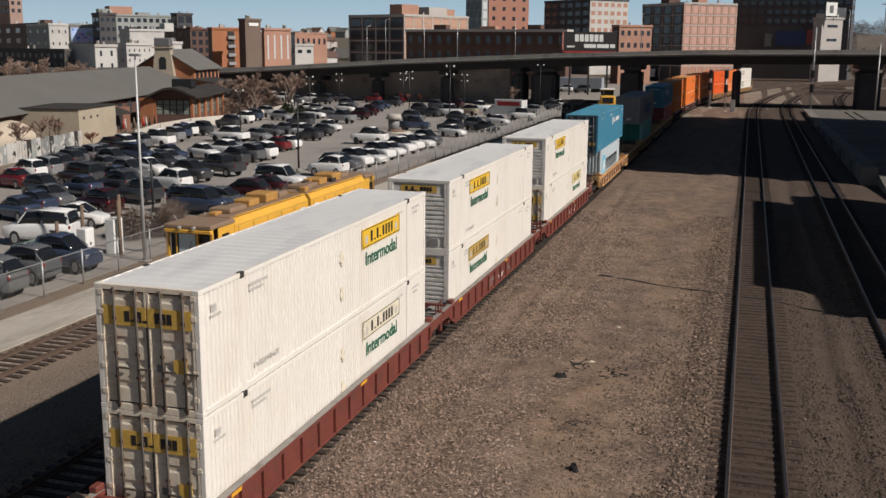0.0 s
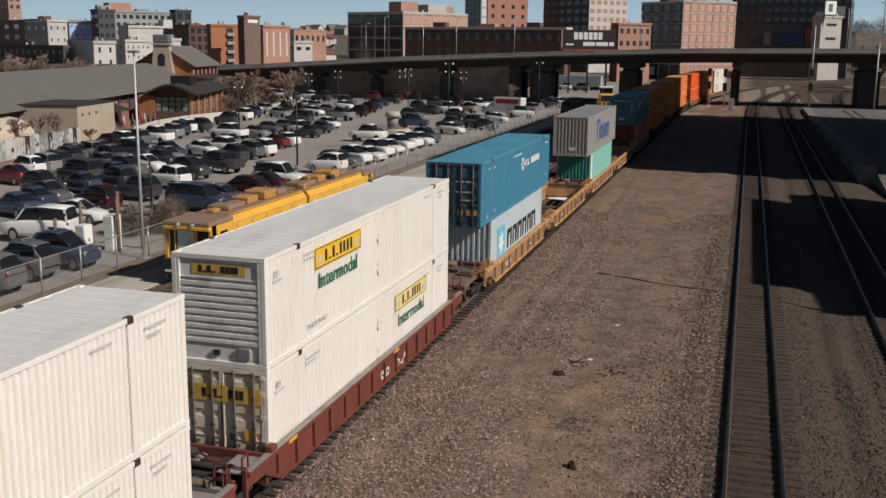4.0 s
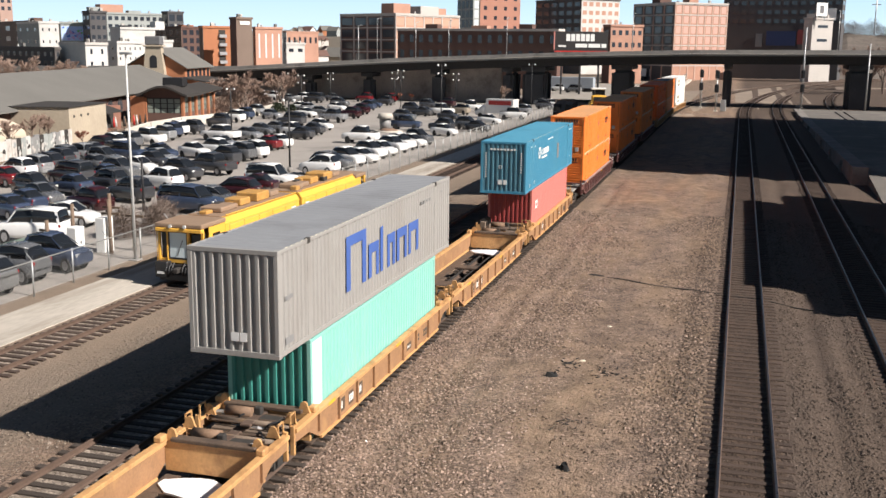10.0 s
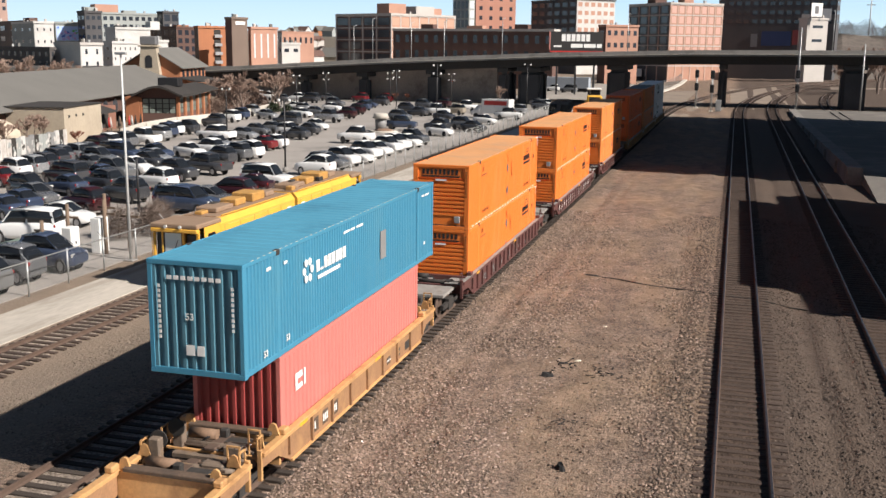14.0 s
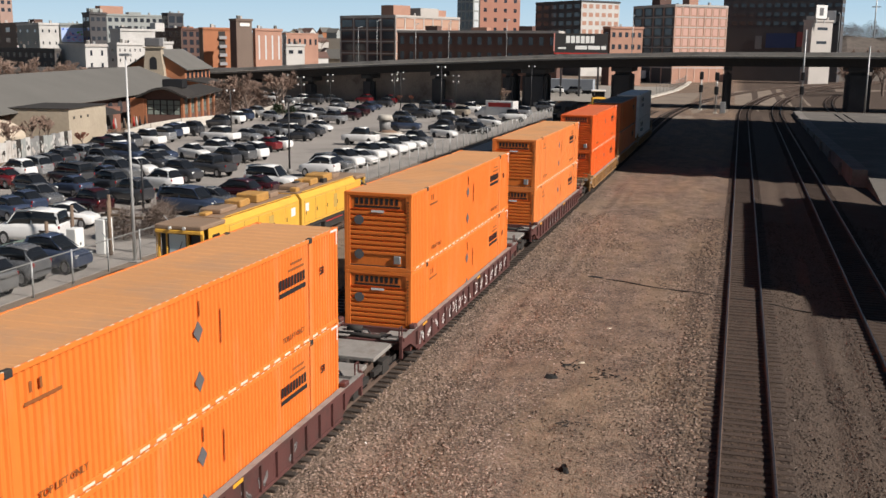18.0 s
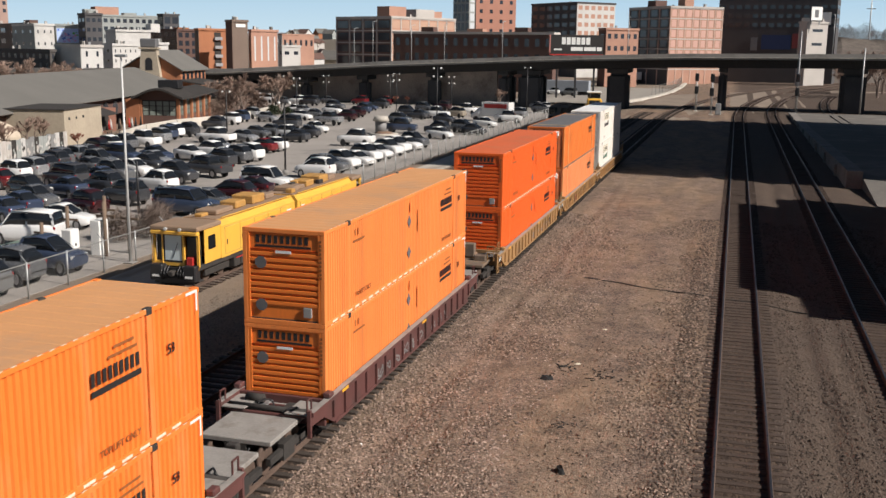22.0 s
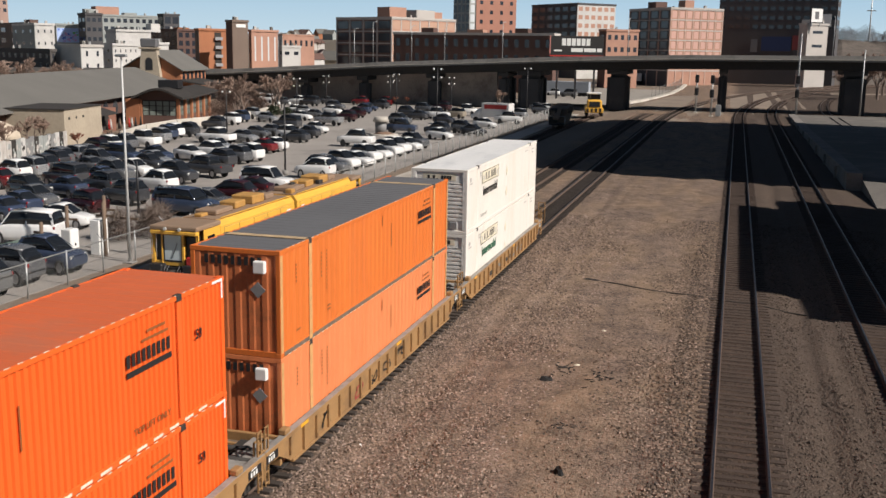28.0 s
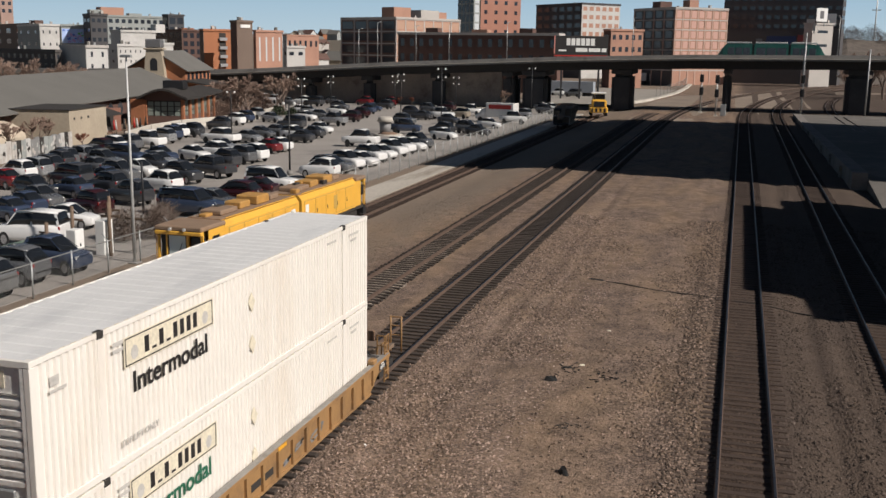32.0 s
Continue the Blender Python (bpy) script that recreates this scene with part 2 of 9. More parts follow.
M["white_cont"] = mat("white_container_paint", (0.81, 0.775, 0.72), 0.45, vary=0.05, scale=0.7, stain=(0.70, 0.61, 0.50), stain_amount=0.3, stretch=(1, 1, 0.3))
M["white_roof"] = mat("white_roof_paint", (0.74, 0.74, 0.73), 0.5, vary=0.08, scale=0.45, stain=(0.50, 0.51, 0.52), stain_amount=0.6, stretch=(1.6, 0.45, 1))
M["white_end"] = mat("dirty_white_end", (0.82, 0.80, 0.76), 0.55, vary=0.1, scale=2.2, stain=(0.33, 0.27, 0.21), stain_amount=0.55)
# rusty grime, on a base warmed and lightened to carry sun and ground bounce
M["door_end"] = mat("grimy_door_end", (0.80, 0.71, 0.58), 0.6, vary=0.12, scale=1.8, stain=(0.50, 0.33, 0.20), stain_amount=0.6)
M["orange"] = mat("orange_container_paint", (0.79, 0.20, 0.03), 0.55, vary=0.09, scale=0.8, stain=(0.72, 0.30, 0.11), stain_amount=0.55, stretch=(1, 1, 0.25))
M["orange_roof"] = mat("faded_orange_roof", (0.60, 0.30, 0.13), 0.65, vary=0.1, scale=0.5, stain=(0.45, 0.27, 0.16), stain_amount=0.6)
M["red_orange"] = mat("fresh_red_orange_paint", (0.80, 0.13, 0.02), 0.45, vary=0.05, scale=0.8, stain=(0.66, 0.16, 0.04), stain_amount=0.3, stretch=(1, 1, 0.25))
M["red_roof"] = mat("red_orange_roof", (0.60, 0.13, 0.045), 0.6, vary=0.08, scale=0.5, stain=(0.44, 0.16, 0.09), stain_amount=0.5)
M["grey_roof"] = mat("dark_grey_roof", (0.13, 0.13, 0.135), 0.6, vary=0.12, scale=0.5)
M["burnt"] = mat("burnt_orange_end", (0.58, 0.17, 0.06), 0.6, vary=0.12, scale=1.5, stain=(0.22, 0.09, 0.04), stain_amount=0.6)
M["blue"] = mat("teal_blue_container_paint", (0.055, 0.235, 0.36), 0.45, vary=0.08, scale=0.7, stain=(0.09, 0.26, 0.35), stain_amount=0.5, stretch=(1, 1, 0.3))
M["blue_end"] = mat("weathered_teal_end", (0.075, 0.20, 0.265), 0.6, vary=0.15, scale=1.2, stain=(0.11, 0.17, 0.19), stain_amount=0.6, stretch=(1, 1, 0.4))
# door-end blue darkened: the shadow on that end put into its colour
M["blue_door"] = mat("shade_dark_blue_doors", (0.045, 0.105, 0.145), 0.55, vary=0.2, scale=1.5, stain=(0.07, 0.09, 0.10), stain_amount=0.6)
M["blue_roof"] = mat("blue_roof", (0.08, 0.29, 0.42), 0.5, vary=0.12, scale=0.6, stain=(0.05, 0.19, 0.29), stain_amount=0.7)
M["grey_cont"] = mat("warm_grey_container_paint", (0.30, 0.29, 0.275), 0.55, vary=0.07, scale=0.7, stain=(0.24, 0.22, 0.2), stain_amount=0.4, stretch=(1, 1, 0.3))
M["grey_roof_paint"] = mat("cool_grey_roof_paint", (0.24, 0.25, 0.265), 0.6, vary=0.1, scale=0.5, stain=(0.17, 0.175, 0.185), stain_amount=0.6)
M["teal"] = mat("mint_container_paint", (0.24, 0.53, 0.46), 0.45, vary=0.06, scale=0.8, stain=(0.32, 0.52, 0.45), stain_amount=0.4, stretch=(1, 1, 0.3))
M["dark_teal"] = mat("dark_green_end", (0.05, 0.25, 0.21), 0.5, vary=0.1)
M["ice"] = mat("pale_blue_grey_paint", (0.50, 0.575, 0.62), 0.45, vary=0.06, scale=0.8, stain=(0.48, 0.44, 0.38), stain_amount=0.35, stretch=(1, 1, 0.3))
M["pink_red"] = mat("faded_red_container_paint", (0.60, 0.185, 0.16), 0.55, vary=0.08, scale=0.8, stain=(0.45, 0.16, 0.13), stain_amount=0.5, stretch=(1, 1, 0.3))
M["wine"] = mat("dark_red_end", (0.33, 0.055, 0.05), 0.55, vary=0.1)
M["ttx"] = mat("yellow_well_paint", (0.53, 0.30, 0.125), 0.6, vary=0.2, scale=1.6, stain=(0.27, 0.13, 0.055), stain_amount=0.75)
M["ttx_side"] = mat("brown_well_side", (0.30, 0.165, 0.085), 0.7, vary=0.25, scale=1.3, stain=(0.44, 0.25, 0.11), stain_amount=0.7)
M["walk_grey"] = mat("worn_grey_walkway", (0.27, 0.255, 0.235), 0.75, vary=0.2, scale=2, stain=(0.15, 0.12, 0.10), stain_amount=0.6)
M["tan_ttx"] = mat("dirty_mustard_well_paint", (0.33, 0.19, 0.08), 0.6, vary=0.16, scale=1.1, stain=(0.19, 0.115, 0.06), stain_amount=0.8)
M["maroon"] = mat("maroon_well_paint", (0.165, 0.042, 0.03), 0.65, vary=0.3, scale=1.4, stain=(0.085, 0.042, 0.034), stain_amount=0.8)
M["brownred"] = mat("dark_brown_well_paint", (0.105, 0.042, 0.038), 0.6, vary=0.2, scale=1.1, stain=(0.06, 0.04, 0.035), stain_amount=0.7)
M["logo_yellow"] = mat("sign_yellow", (0.80, 0.50, 0.04), 0.5, vary=0.08)
M["faded_sign"] = mat("faded_sign", (0.72, 0.66, 0.52), 0.6, vary=0.2, scale=4)
M["ochre_sign"] = mat("ochre_sign", (0.50, 0.33, 0.09), 0.6, vary=0.15, scale=3)
M["logo_green"] = mat("sign_green", (0.02, 0.13, 0.075), 0.6, vary=0.2)
M["ink"] = mat("black_lettering", (0.02, 0.018, 0.018), 0.6, vary=0.2)
M["logo_blue"] = mat("sign_blue", (0.06, 0.12, 0.36), 0.55, vary=0.12)
M["sky_blue"] = mat("light_blue_sign", (0.14, 0.50, 0.72), 0.5, vary=0.05)
M["sign_white"] = mat("white_sign", (0.78, 0.78, 0.76), 0.5, vary=0.06)
M["stencil"] = mat("faded_stencil", (0.52, 0.50, 0.47), 0.6, vary=0.2, scale=5)
M["sign_grey"] = mat("grey_sign", (0.22, 0.22, 0.22), 0.6, vary=0.1)
M["mark_yellow"] = mat("reflector_yellow", (0.80, 0.40, 0.03), 0.4, vary=0.05)
M["snow"] = mat("old_snow", (0.82, 0.83, 0.85), 0.8, vary=0.06, scale=4)
M["amber"] = mat("safety_yellow_paint", (0.78, 0.43, 0.065), 0.4, vary=0.06, scale=1.2, stain=(0.50, 0.28, 0.06), stain_amount=0.35)
M["dusty_amber"] = mat("dusty_amber_paint", (0.46, 0.25, 0.07), 0.6, vary=0.25, scale=2.5, stain=(0.30, 0.19, 0.09), stain_amount=0.6)
M["tan_roof"] = mat("dusty_tan_roof", (0.27, 0.185, 0.125), 0.7, vary=0.15, scale=1.5, stain=(0.26, 0.16, 0.09), stain_amount=0.6)
M["red_paint"] = mat("red_paint", (0.45, 0.03, 0.025), 0.45, vary=0.12)
M["glass"] = glassy("car_glass", (0.012, 0.014, 0.017), 0.05)
# cab glass: the sky's reflection is put into its pale base colour
M["cab_glass"] = glassy("sky_pale_cab_glass", (0.60, 0.69, 0.71), 0.3)
M["lamp"] = glassy("lamp_lens", (0.65, 0.65, 0.62), 0.15)
M["tail"] = glassy("red_lens", (0.20, 0.012, 0.012), 0.2)
M["chrome"] = mat("alloy_rim", (0.45, 0.45, 0.46), 0.3, 0.8, vary=0.1)

M["burnt_steel"] = mat("rusty_fitting", (0.20, 0.125, 0.08), 0.8, vary=0.3, scale=4)
M["pale_steel"] = mat("pale_galvanised_steel", (0.56, 0.56, 0.55), 0.5, 0.2, vary=0.12)
M["placard"] = mat("dark_grey_placard", (0.12, 0.12, 0.125), 0.6, vary=0.1)
M["worn_orange"] = mat("worn_orange_edge", (0.60, 0.33, 0.13), 0.6, vary=0.2, scale=3, stain=(0.50, 0.30, 0.14), stain_amount=0.6)
M["tan_band"] = mat("tan_roof_band", (0.50, 0.36, 0.21), 0.65, vary=0.2, scale=2, stain=(0.30, 0.22, 0.15), stain_amount=0.6)
# dusty paving, its base darkened to deepen the block's shadow on it
M["dark_paving"] = mat("shade_dark_dusty_paving", (0.13, 0.12, 0.108), 0.9, vary=0.2, scale=0.3, fine=4, stain=(0.24, 0.215, 0.185), stain_amount=0.6)
# pier concrete darkened and blued: the shade under the deck put into its colour
M["pier"] = mat("shade_dark_pier_concrete", (0.055, 0.057, 0.063), 0.9, vary=0.2, scale=0.3, fine=4, stain=(0.10, 0.10, 0.10), stain_amount=0.5)
# platform wall concrete, likewise with the block's shadow put into its base colour
M["stained_wall"] = mat("shade_dark_platform_concrete", (0.20, 0.185, 0.17), 0.9, vary=0.25, scale=0.4, fine=4, stain=(0.10, 0.09, 0.08), stain_amount=0.6)
M["faded_ink"] = mat("faded_lettering", (0.27, 0.09, 0.025), 0.6, vary=0.2, scale=4)
M["paving"] = mat("dusty_paving", (0.30, 0.275, 0.24), 0.9, vary=0.18, scale=0.3, fine=4, stain=(0.17, 0.15, 0.13), stain_amount=0.7)
M["train_tie"] = mat("oily_tie", (0.055, 0.042, 0.034), 0.95, vary=0.35, scale=2, fine=18, bump=0.5, stretch=(1, 6, 1), rnd=0.6)
M["grime_steel"] = mat("grimy_steel", (0.16, 0.12, 0.09), 0.75, vary=0.35, scale=2.5, stain=(0.30, 0.17, 0.07), stain_amount=0.6)
M["well_floor"] = mat("rusty_well_floor", (0.10, 0.068, 0.048), 0.85, vary=0.4, scale=2, stain=(0.05, 0.04, 0.034), stain_amount=0.7)
M["road"] = mat("dirty_pale_road", (0.45, 0.41, 0.355), 0.92, vary=0.22, scale=0.22, fine=4, bump=0.3, stain=(0.23, 0.195, 0.155), stain_amount=0.85, stretch=(1.5, 0.3, 1))
M["abutment"] = mat("stained_wall", (0.44, 0.38, 0.34), 0.9, vary=0.25, scale=0.3, fine=3, stain=(0.16, 0.13, 0.115), stain_amount=0.7)
M["pale_sign"] = mat("pale_yellow_sign", (0.76, 0.62, 0.25), 0.6, vary=0.15, scale=3)
M["deep_orange"] = mat("deep_orange_paint", (0.66, 0.165, 0.03), 0.55, vary=0.12, scale=0.8, stain=(0.50, 0.14, 0.04), stain_amount=0.55, stretch=(1, 1, 0.2))
M["peach"] = mat("peach_container_paint", (0.70, 0.225, 0.085), 0.55, vary=0.1, scale=0.8, stain=(0.60, 0.16, 0.045), stain_amount=0.5, stretch=(1, 1, 0.25))
M["pale_dirt"] = mat("pale_dirt", (0.235, 0.187, 0.145), 0.95, vary=0.25, scale=0.12, fine=5, bump=0.4, stain=(0.15, 0.115, 0.09), stain_amount=0.6)
M["oily_bed"] = gravel("oily_bed", (0.028, 0.02, 0.016), (0.10, 0.069, 0.05), (0.06, 0.039, 0.028), 13, 0.5, 0.8)
M["dusty_bed"] = gravel("dusty_bed", (0.11, 0.09, 0.073), (0.42, 0.35, 0.29), (0.28, 0.23, 0.185), 14, 0.5, 0.8)
M["fence_wire"] = mat("dull_fence_wire", (0.24, 0.24, 0.23), 0.6, 0.3, vary=0.15)
M["door_gear"] = mat("dark_door_gear", (0.09, 0.075, 0.062), 0.7, vary=0.3, scale=3)
M["gold_sign"] = mat("dull_gold_sign", (0.66, 0.42, 0.09), 0.6, vary=0.18, scale=3)
M["orange_old"] = mat("weathered_orange_paint", (0.79, 0.235, 0.055), 0.6, vary=0.1, scale=1.2, stain=(0.50, 0.17, 0.055), stain_amount=0.55, stretch=(1, 1, 0.1))

# ---------- the plan: tracks, ground, road, lot ----------
def on_track(x0, q, bend=0.0):
    """Place and heading on the track that runs at x0, q metres up the line; bend: how much later it curves."""
    c = CURVE_Y + bend
    if q <= c:
        return x0, q, 0.0
    r = CURVE_R - (x0 - TRAIN_X)
    a = (q - c) / CURVE_R
    return x0 + r * (1 - math.cos(a)), c + r * math.sin(a), -math.degrees(a)


def smooth(a, b, v):
    v = min(1.0, max(0.0, (v - a) / (b - a)))
    return v * v * (3 - 2 * v)


def ground_z(x, y):
    """Lie of the land: a low bed under the main tracks, falling to the fence and the lot."""
    z = -0.30 + (LOW + 0.30) * smooth(-19.5, -24.5, x)
    for c in (TRAIN_X, SIDE_X, MAIN_X, FAR_X):
        if abs(x - c) < 2.6 and y < 240:
            z = max(z, (-0.26 if c < -5 else -0.212) - 0.05 * smooth(1.5, 2.6, abs(x - c)))
    # low swells between the tracks further up the line
    if y > 62 and x > -19:
        k = min(abs(x - c) for c in (TRAIN_X, SIDE_X, MAIN_X, FAR_X))
        z += 0.2 * smooth(70, 95, y) * smooth(1.5, 2.7, k) * (0.35 + noise.noise((x * 0.42, y * 0.07, 1.7)))
    # shallow furrows that plough and wheels have left along the line
    if y < 90:
        for c, w, d in FURROWS:
            k = abs(x - c - 0.12 * math.sin(y * 0.31 + c))
            if k < w:
                z -= d * (1 - k / w)
    return z


FURROWS = [(-9.35, 0.45, 0.11), (-8.2, 0.4, 0.09), (-7.4, 0.35, 0.03), (-10.1, 0.3, -0.05), (3.4, 0.4, 0.08), (4.1, 0.35, -0.05), (4.75, 0.4, 0.08), (-2.3, 0.5, 0.03)]


def ground_sheet():
    xs = [-3000, -900, -300, -150, -90, -60, -40, -32] + [-30 + 0.8 * i for i in range(23)] + [-11.6 + 0.3 * i for i in range(72)] + [10.8 + 0.8 * i for i in range(7)] + [18, 24, 40, 90, 300, 900, 3000]
    ys = [-900, -200, -60, -20, 0, 8] + [10 + 1.6 * i for i in range(60)] + [108 + 4 * i for i in range(28)] + [222, 240, 300, 420, 700, 1500, 4500]
    bm = bmesh.new()
    g = [[bm.verts.new((x, y, ground_z(x, y) + (0.05 * noise.noise((x * 0.35, y * 0.35, 0)) if -24 < x < 20 and y < 110 and min(abs(x - c) for c in (TRAIN_X, SIDE_X, MAIN_X, FAR_X)) > 2 else 0))) for y in ys] for x in xs]
    for i in range(len(xs) - 1):
        for j in range(len(ys) - 1):
            f = bm.faces.new((g[i][j], g[i + 1][j], g[i + 1][j + 1], g[i][j + 1]))
            f.smooth = True
    return tagged(part("ground", bm, M["yard"]), "brown gravel and dirt rail yard ground", "ground", kind="structure")


ground_sheet()


def strip(name, pts, z, material, label, category):
    """A thin paved sheet with a real edge."""
    bm = bmesh.new()
    top = [bm.verts.new((x, y, z)) for x, y in pts]
    f = bm.faces.new(top)
    if f.calc_area() and f.normal.z < 0:
        f.normal_flip()
    bm.normal_update()
    geom = bmesh.ops.extrude_face_region(bm, geom=[f])
    for v in geom["geom"]:
        if isinstance(v, bmesh.types.BMVert):
            v.co.z -= 0.3
    bmesh.ops.recalc_face_normals(bm, faces=bm.faces[:])
    return tagged(part(name, bm, material), label, category, kind="structure")


strip("parking_lot", [(-32.6, 26), (-32.6, 215), (-108, 215), (-92, 170), (-73, 100), (-66, 78), (-62, 26)], LOW + 0.03, M["asphalt"], "worn grey asphalt of the parking lot", "parking lot")
strip("service_road", [(-28.0, 10), (-28.1, 80), (-28.6, 150), (-29.0, 200), (-31.3, 200), (-31.0, 90), (-31.3, 10)], LOW + 0.04, M["road"], "pale concrete service road along the fence", "road")
strip("ground_dusty", [(-18.5, 181), (-20.0, 245), (-16.6, 285), (0, 312), (16, 345), (75, 345), (75, 180), (30, 178), (10, 180.5), (4, 177), (1, 178), (-4, 175.5), (-8, 179), (-11, 177)], -0.262, M["pale_dirt"], "pale dusty dirt round the tracks at the viaduct", "ground")


# ---------- tracks ----------
TIE_MESH = {}


def tie_mesh(key, material):
    if key not in TIE_MESH:
        bm = soft_box(-1.3, 1.3, -0.115, 0.115, -0.18, 0.0, 0.015)
        me = bpy.data.meshes.new("tie")
        bm.to_mesh(me)
        bm.free()
        me.materials.append(material)
        TIE_MESH[key] = me
    return TIE_MESH[key]


def rail_profile():
    return [(-0.07, -0.17), (0.07, -0.17), (0.07, -0.155), (0.012, -0.12), (0.012, -0.045), (0.036, -0.035), (0.036, -0.006), (0.028, 0), (-0.028, 0), (-0.036, -0.006), (-0.036, -0.035), (-0.012, -0.045), (-0.012, -0.12), (-0.07, -0.155)]


def track(name, x0, y0, y1, z, ties_to, tie_mat, label, key, head, bend=0.0):
    """Two rails on ties; ties within reach are pieces of their own."""
    t = thing(name, label, "railway track", kind="structure")
    rng = random.Random(key)
    far = bmesh.new()
    q = y0
    while q < y1:
        x, y, h = on_track(x0, q, bend)
        m = pose(x + rng.uniform(-0.05, 0.05), y, z - 0.165 - rng.uniform(0, 0.02), 0, 0, h + rng.uniform(-1, 1))
        if q < ties_to:
            part("tie", tie_mesh(key, tie_mat), None, t, m=m)
        else:
            for v in box(far, -1.3, 1.3, -0.115, 0.115, -0.1, 0):
                v.co = m @ v.co
        q += 0.52
    if len(far.verts):
        tagged(part("far_ties", far, tie_mat, t), kind="stuff")
    else:
        far.free()
    prof = rail_profile()
    for side in (-0.7535, 0.7535):
        bm = bmesh.new()
        rings, q = [], y0 - 2
        while q <= y1:
            x, y, h = on_track(x0, q, bend)
            m = pose(x, y, z, 0, 0, h)
            rings.append([bm.verts.new(m @ Vector((side + a, 0, b))) for a, b in prof])
            q += CURVE_Y + bend - q if q < CURVE_Y + bend else 8
        for a, b in zip(rings, rings[1:]):
            for i in range(len(prof)):
                f = bm.faces.new((a[i], b[i], b[(i + 1) % len(prof)], a[(i + 1) % len(prof)]))
                f.material_index = 1 if 6 <= i <= 8 else 0
        bmesh.ops.recalc_face_normals(bm, faces=bm.faces[:])
        r = part("rail", bm, M["rust"], t)
        r.data.materials.append(head)
    return t


track("track", MAIN_X, 8, 470, 0.0, 74, M["tie"], "main railway track with brown ties and polished rails", 1, M["rail"], 20)
track("track", FAR_X, 30, 470, 0.0, 58, M["tie"], "second main track beside it with polished rails", 2, M["rail"], 20)
track("track", TRAIN_X, 8, 470, 0.0, 63, M["train_tie"], "track under the container train with dark ties", 3, M["rail"])
track("track", SIDE_X, 12, 200, 0.0, 60, M["tie_grey"], "disused siding with rusty rails and dark worn ties", 4, M["rust"])
track("track", GRIND_X, 16, 200, LOW + 0.235, 44, M["tie"], "rusty siding half sunk in gravel by the fence", 5, M["rust"])


track("track", 17.4, 163, 203, 0.38, 0, M["tie"], "third track sunk in the loading platform", 7, M["rail"], 30)
track("track", 17.4, 207, 300, -0.02, 0, M["tie"], "third track curving past the loading area", 6, M["rail"], 30)


def track_bed(x0, z, y0, y1, bend, label, material="oily_bed"):
    bm = bmesh.new()
    rows, q = [], y0
    while q <= y1:
        x, y, h = on_track(x0, q, bend)
        m = pose(x, y, z, 0, 0, h)
        k = 0.16 * math.sin(q * 1.7) + 0.1 * math.sin(q * 4.1)
        rows.append([bm.verts.new(m @ Vector(p)) for p in ((-1.25 - k, 0, -0.06), (-0.95 - 0.5 * k, 0, 0), (0.95 - 0.5 * k, 0, 0), (1.25 - k, 0, -0.06))])
        q += 1.3
    for a, b in zip(rows, rows[1:]):
        for i in range(3):
            bm.faces.new((a[i], a[i + 1], b[i + 1], b[i]))
    tagged(part("track_bed", bm, M[material]), label, "ballast", kind="structure")


track_bed(MAIN_X, -0.2, 8, 440, 20, "dark oily ballast between the ties of the main track")
track_bed(FAR_X, -0.2, 30, 440, 20, "dark oily ballast between the ties of the second track")
track_bed(TRAIN_X, -0.235, 8, 440, 0, "dark oily ballast between the ties under the train")
track_bed(SIDE_X, -0.222, 12, 200, 0, "dusty tan ballast between the ties of the siding", "dusty_bed")
track_bed(GRIND_X, LOW + 0.012, 16, 200, 0, "dusty tan ballast of the siding by the fence", "dusty_bed")


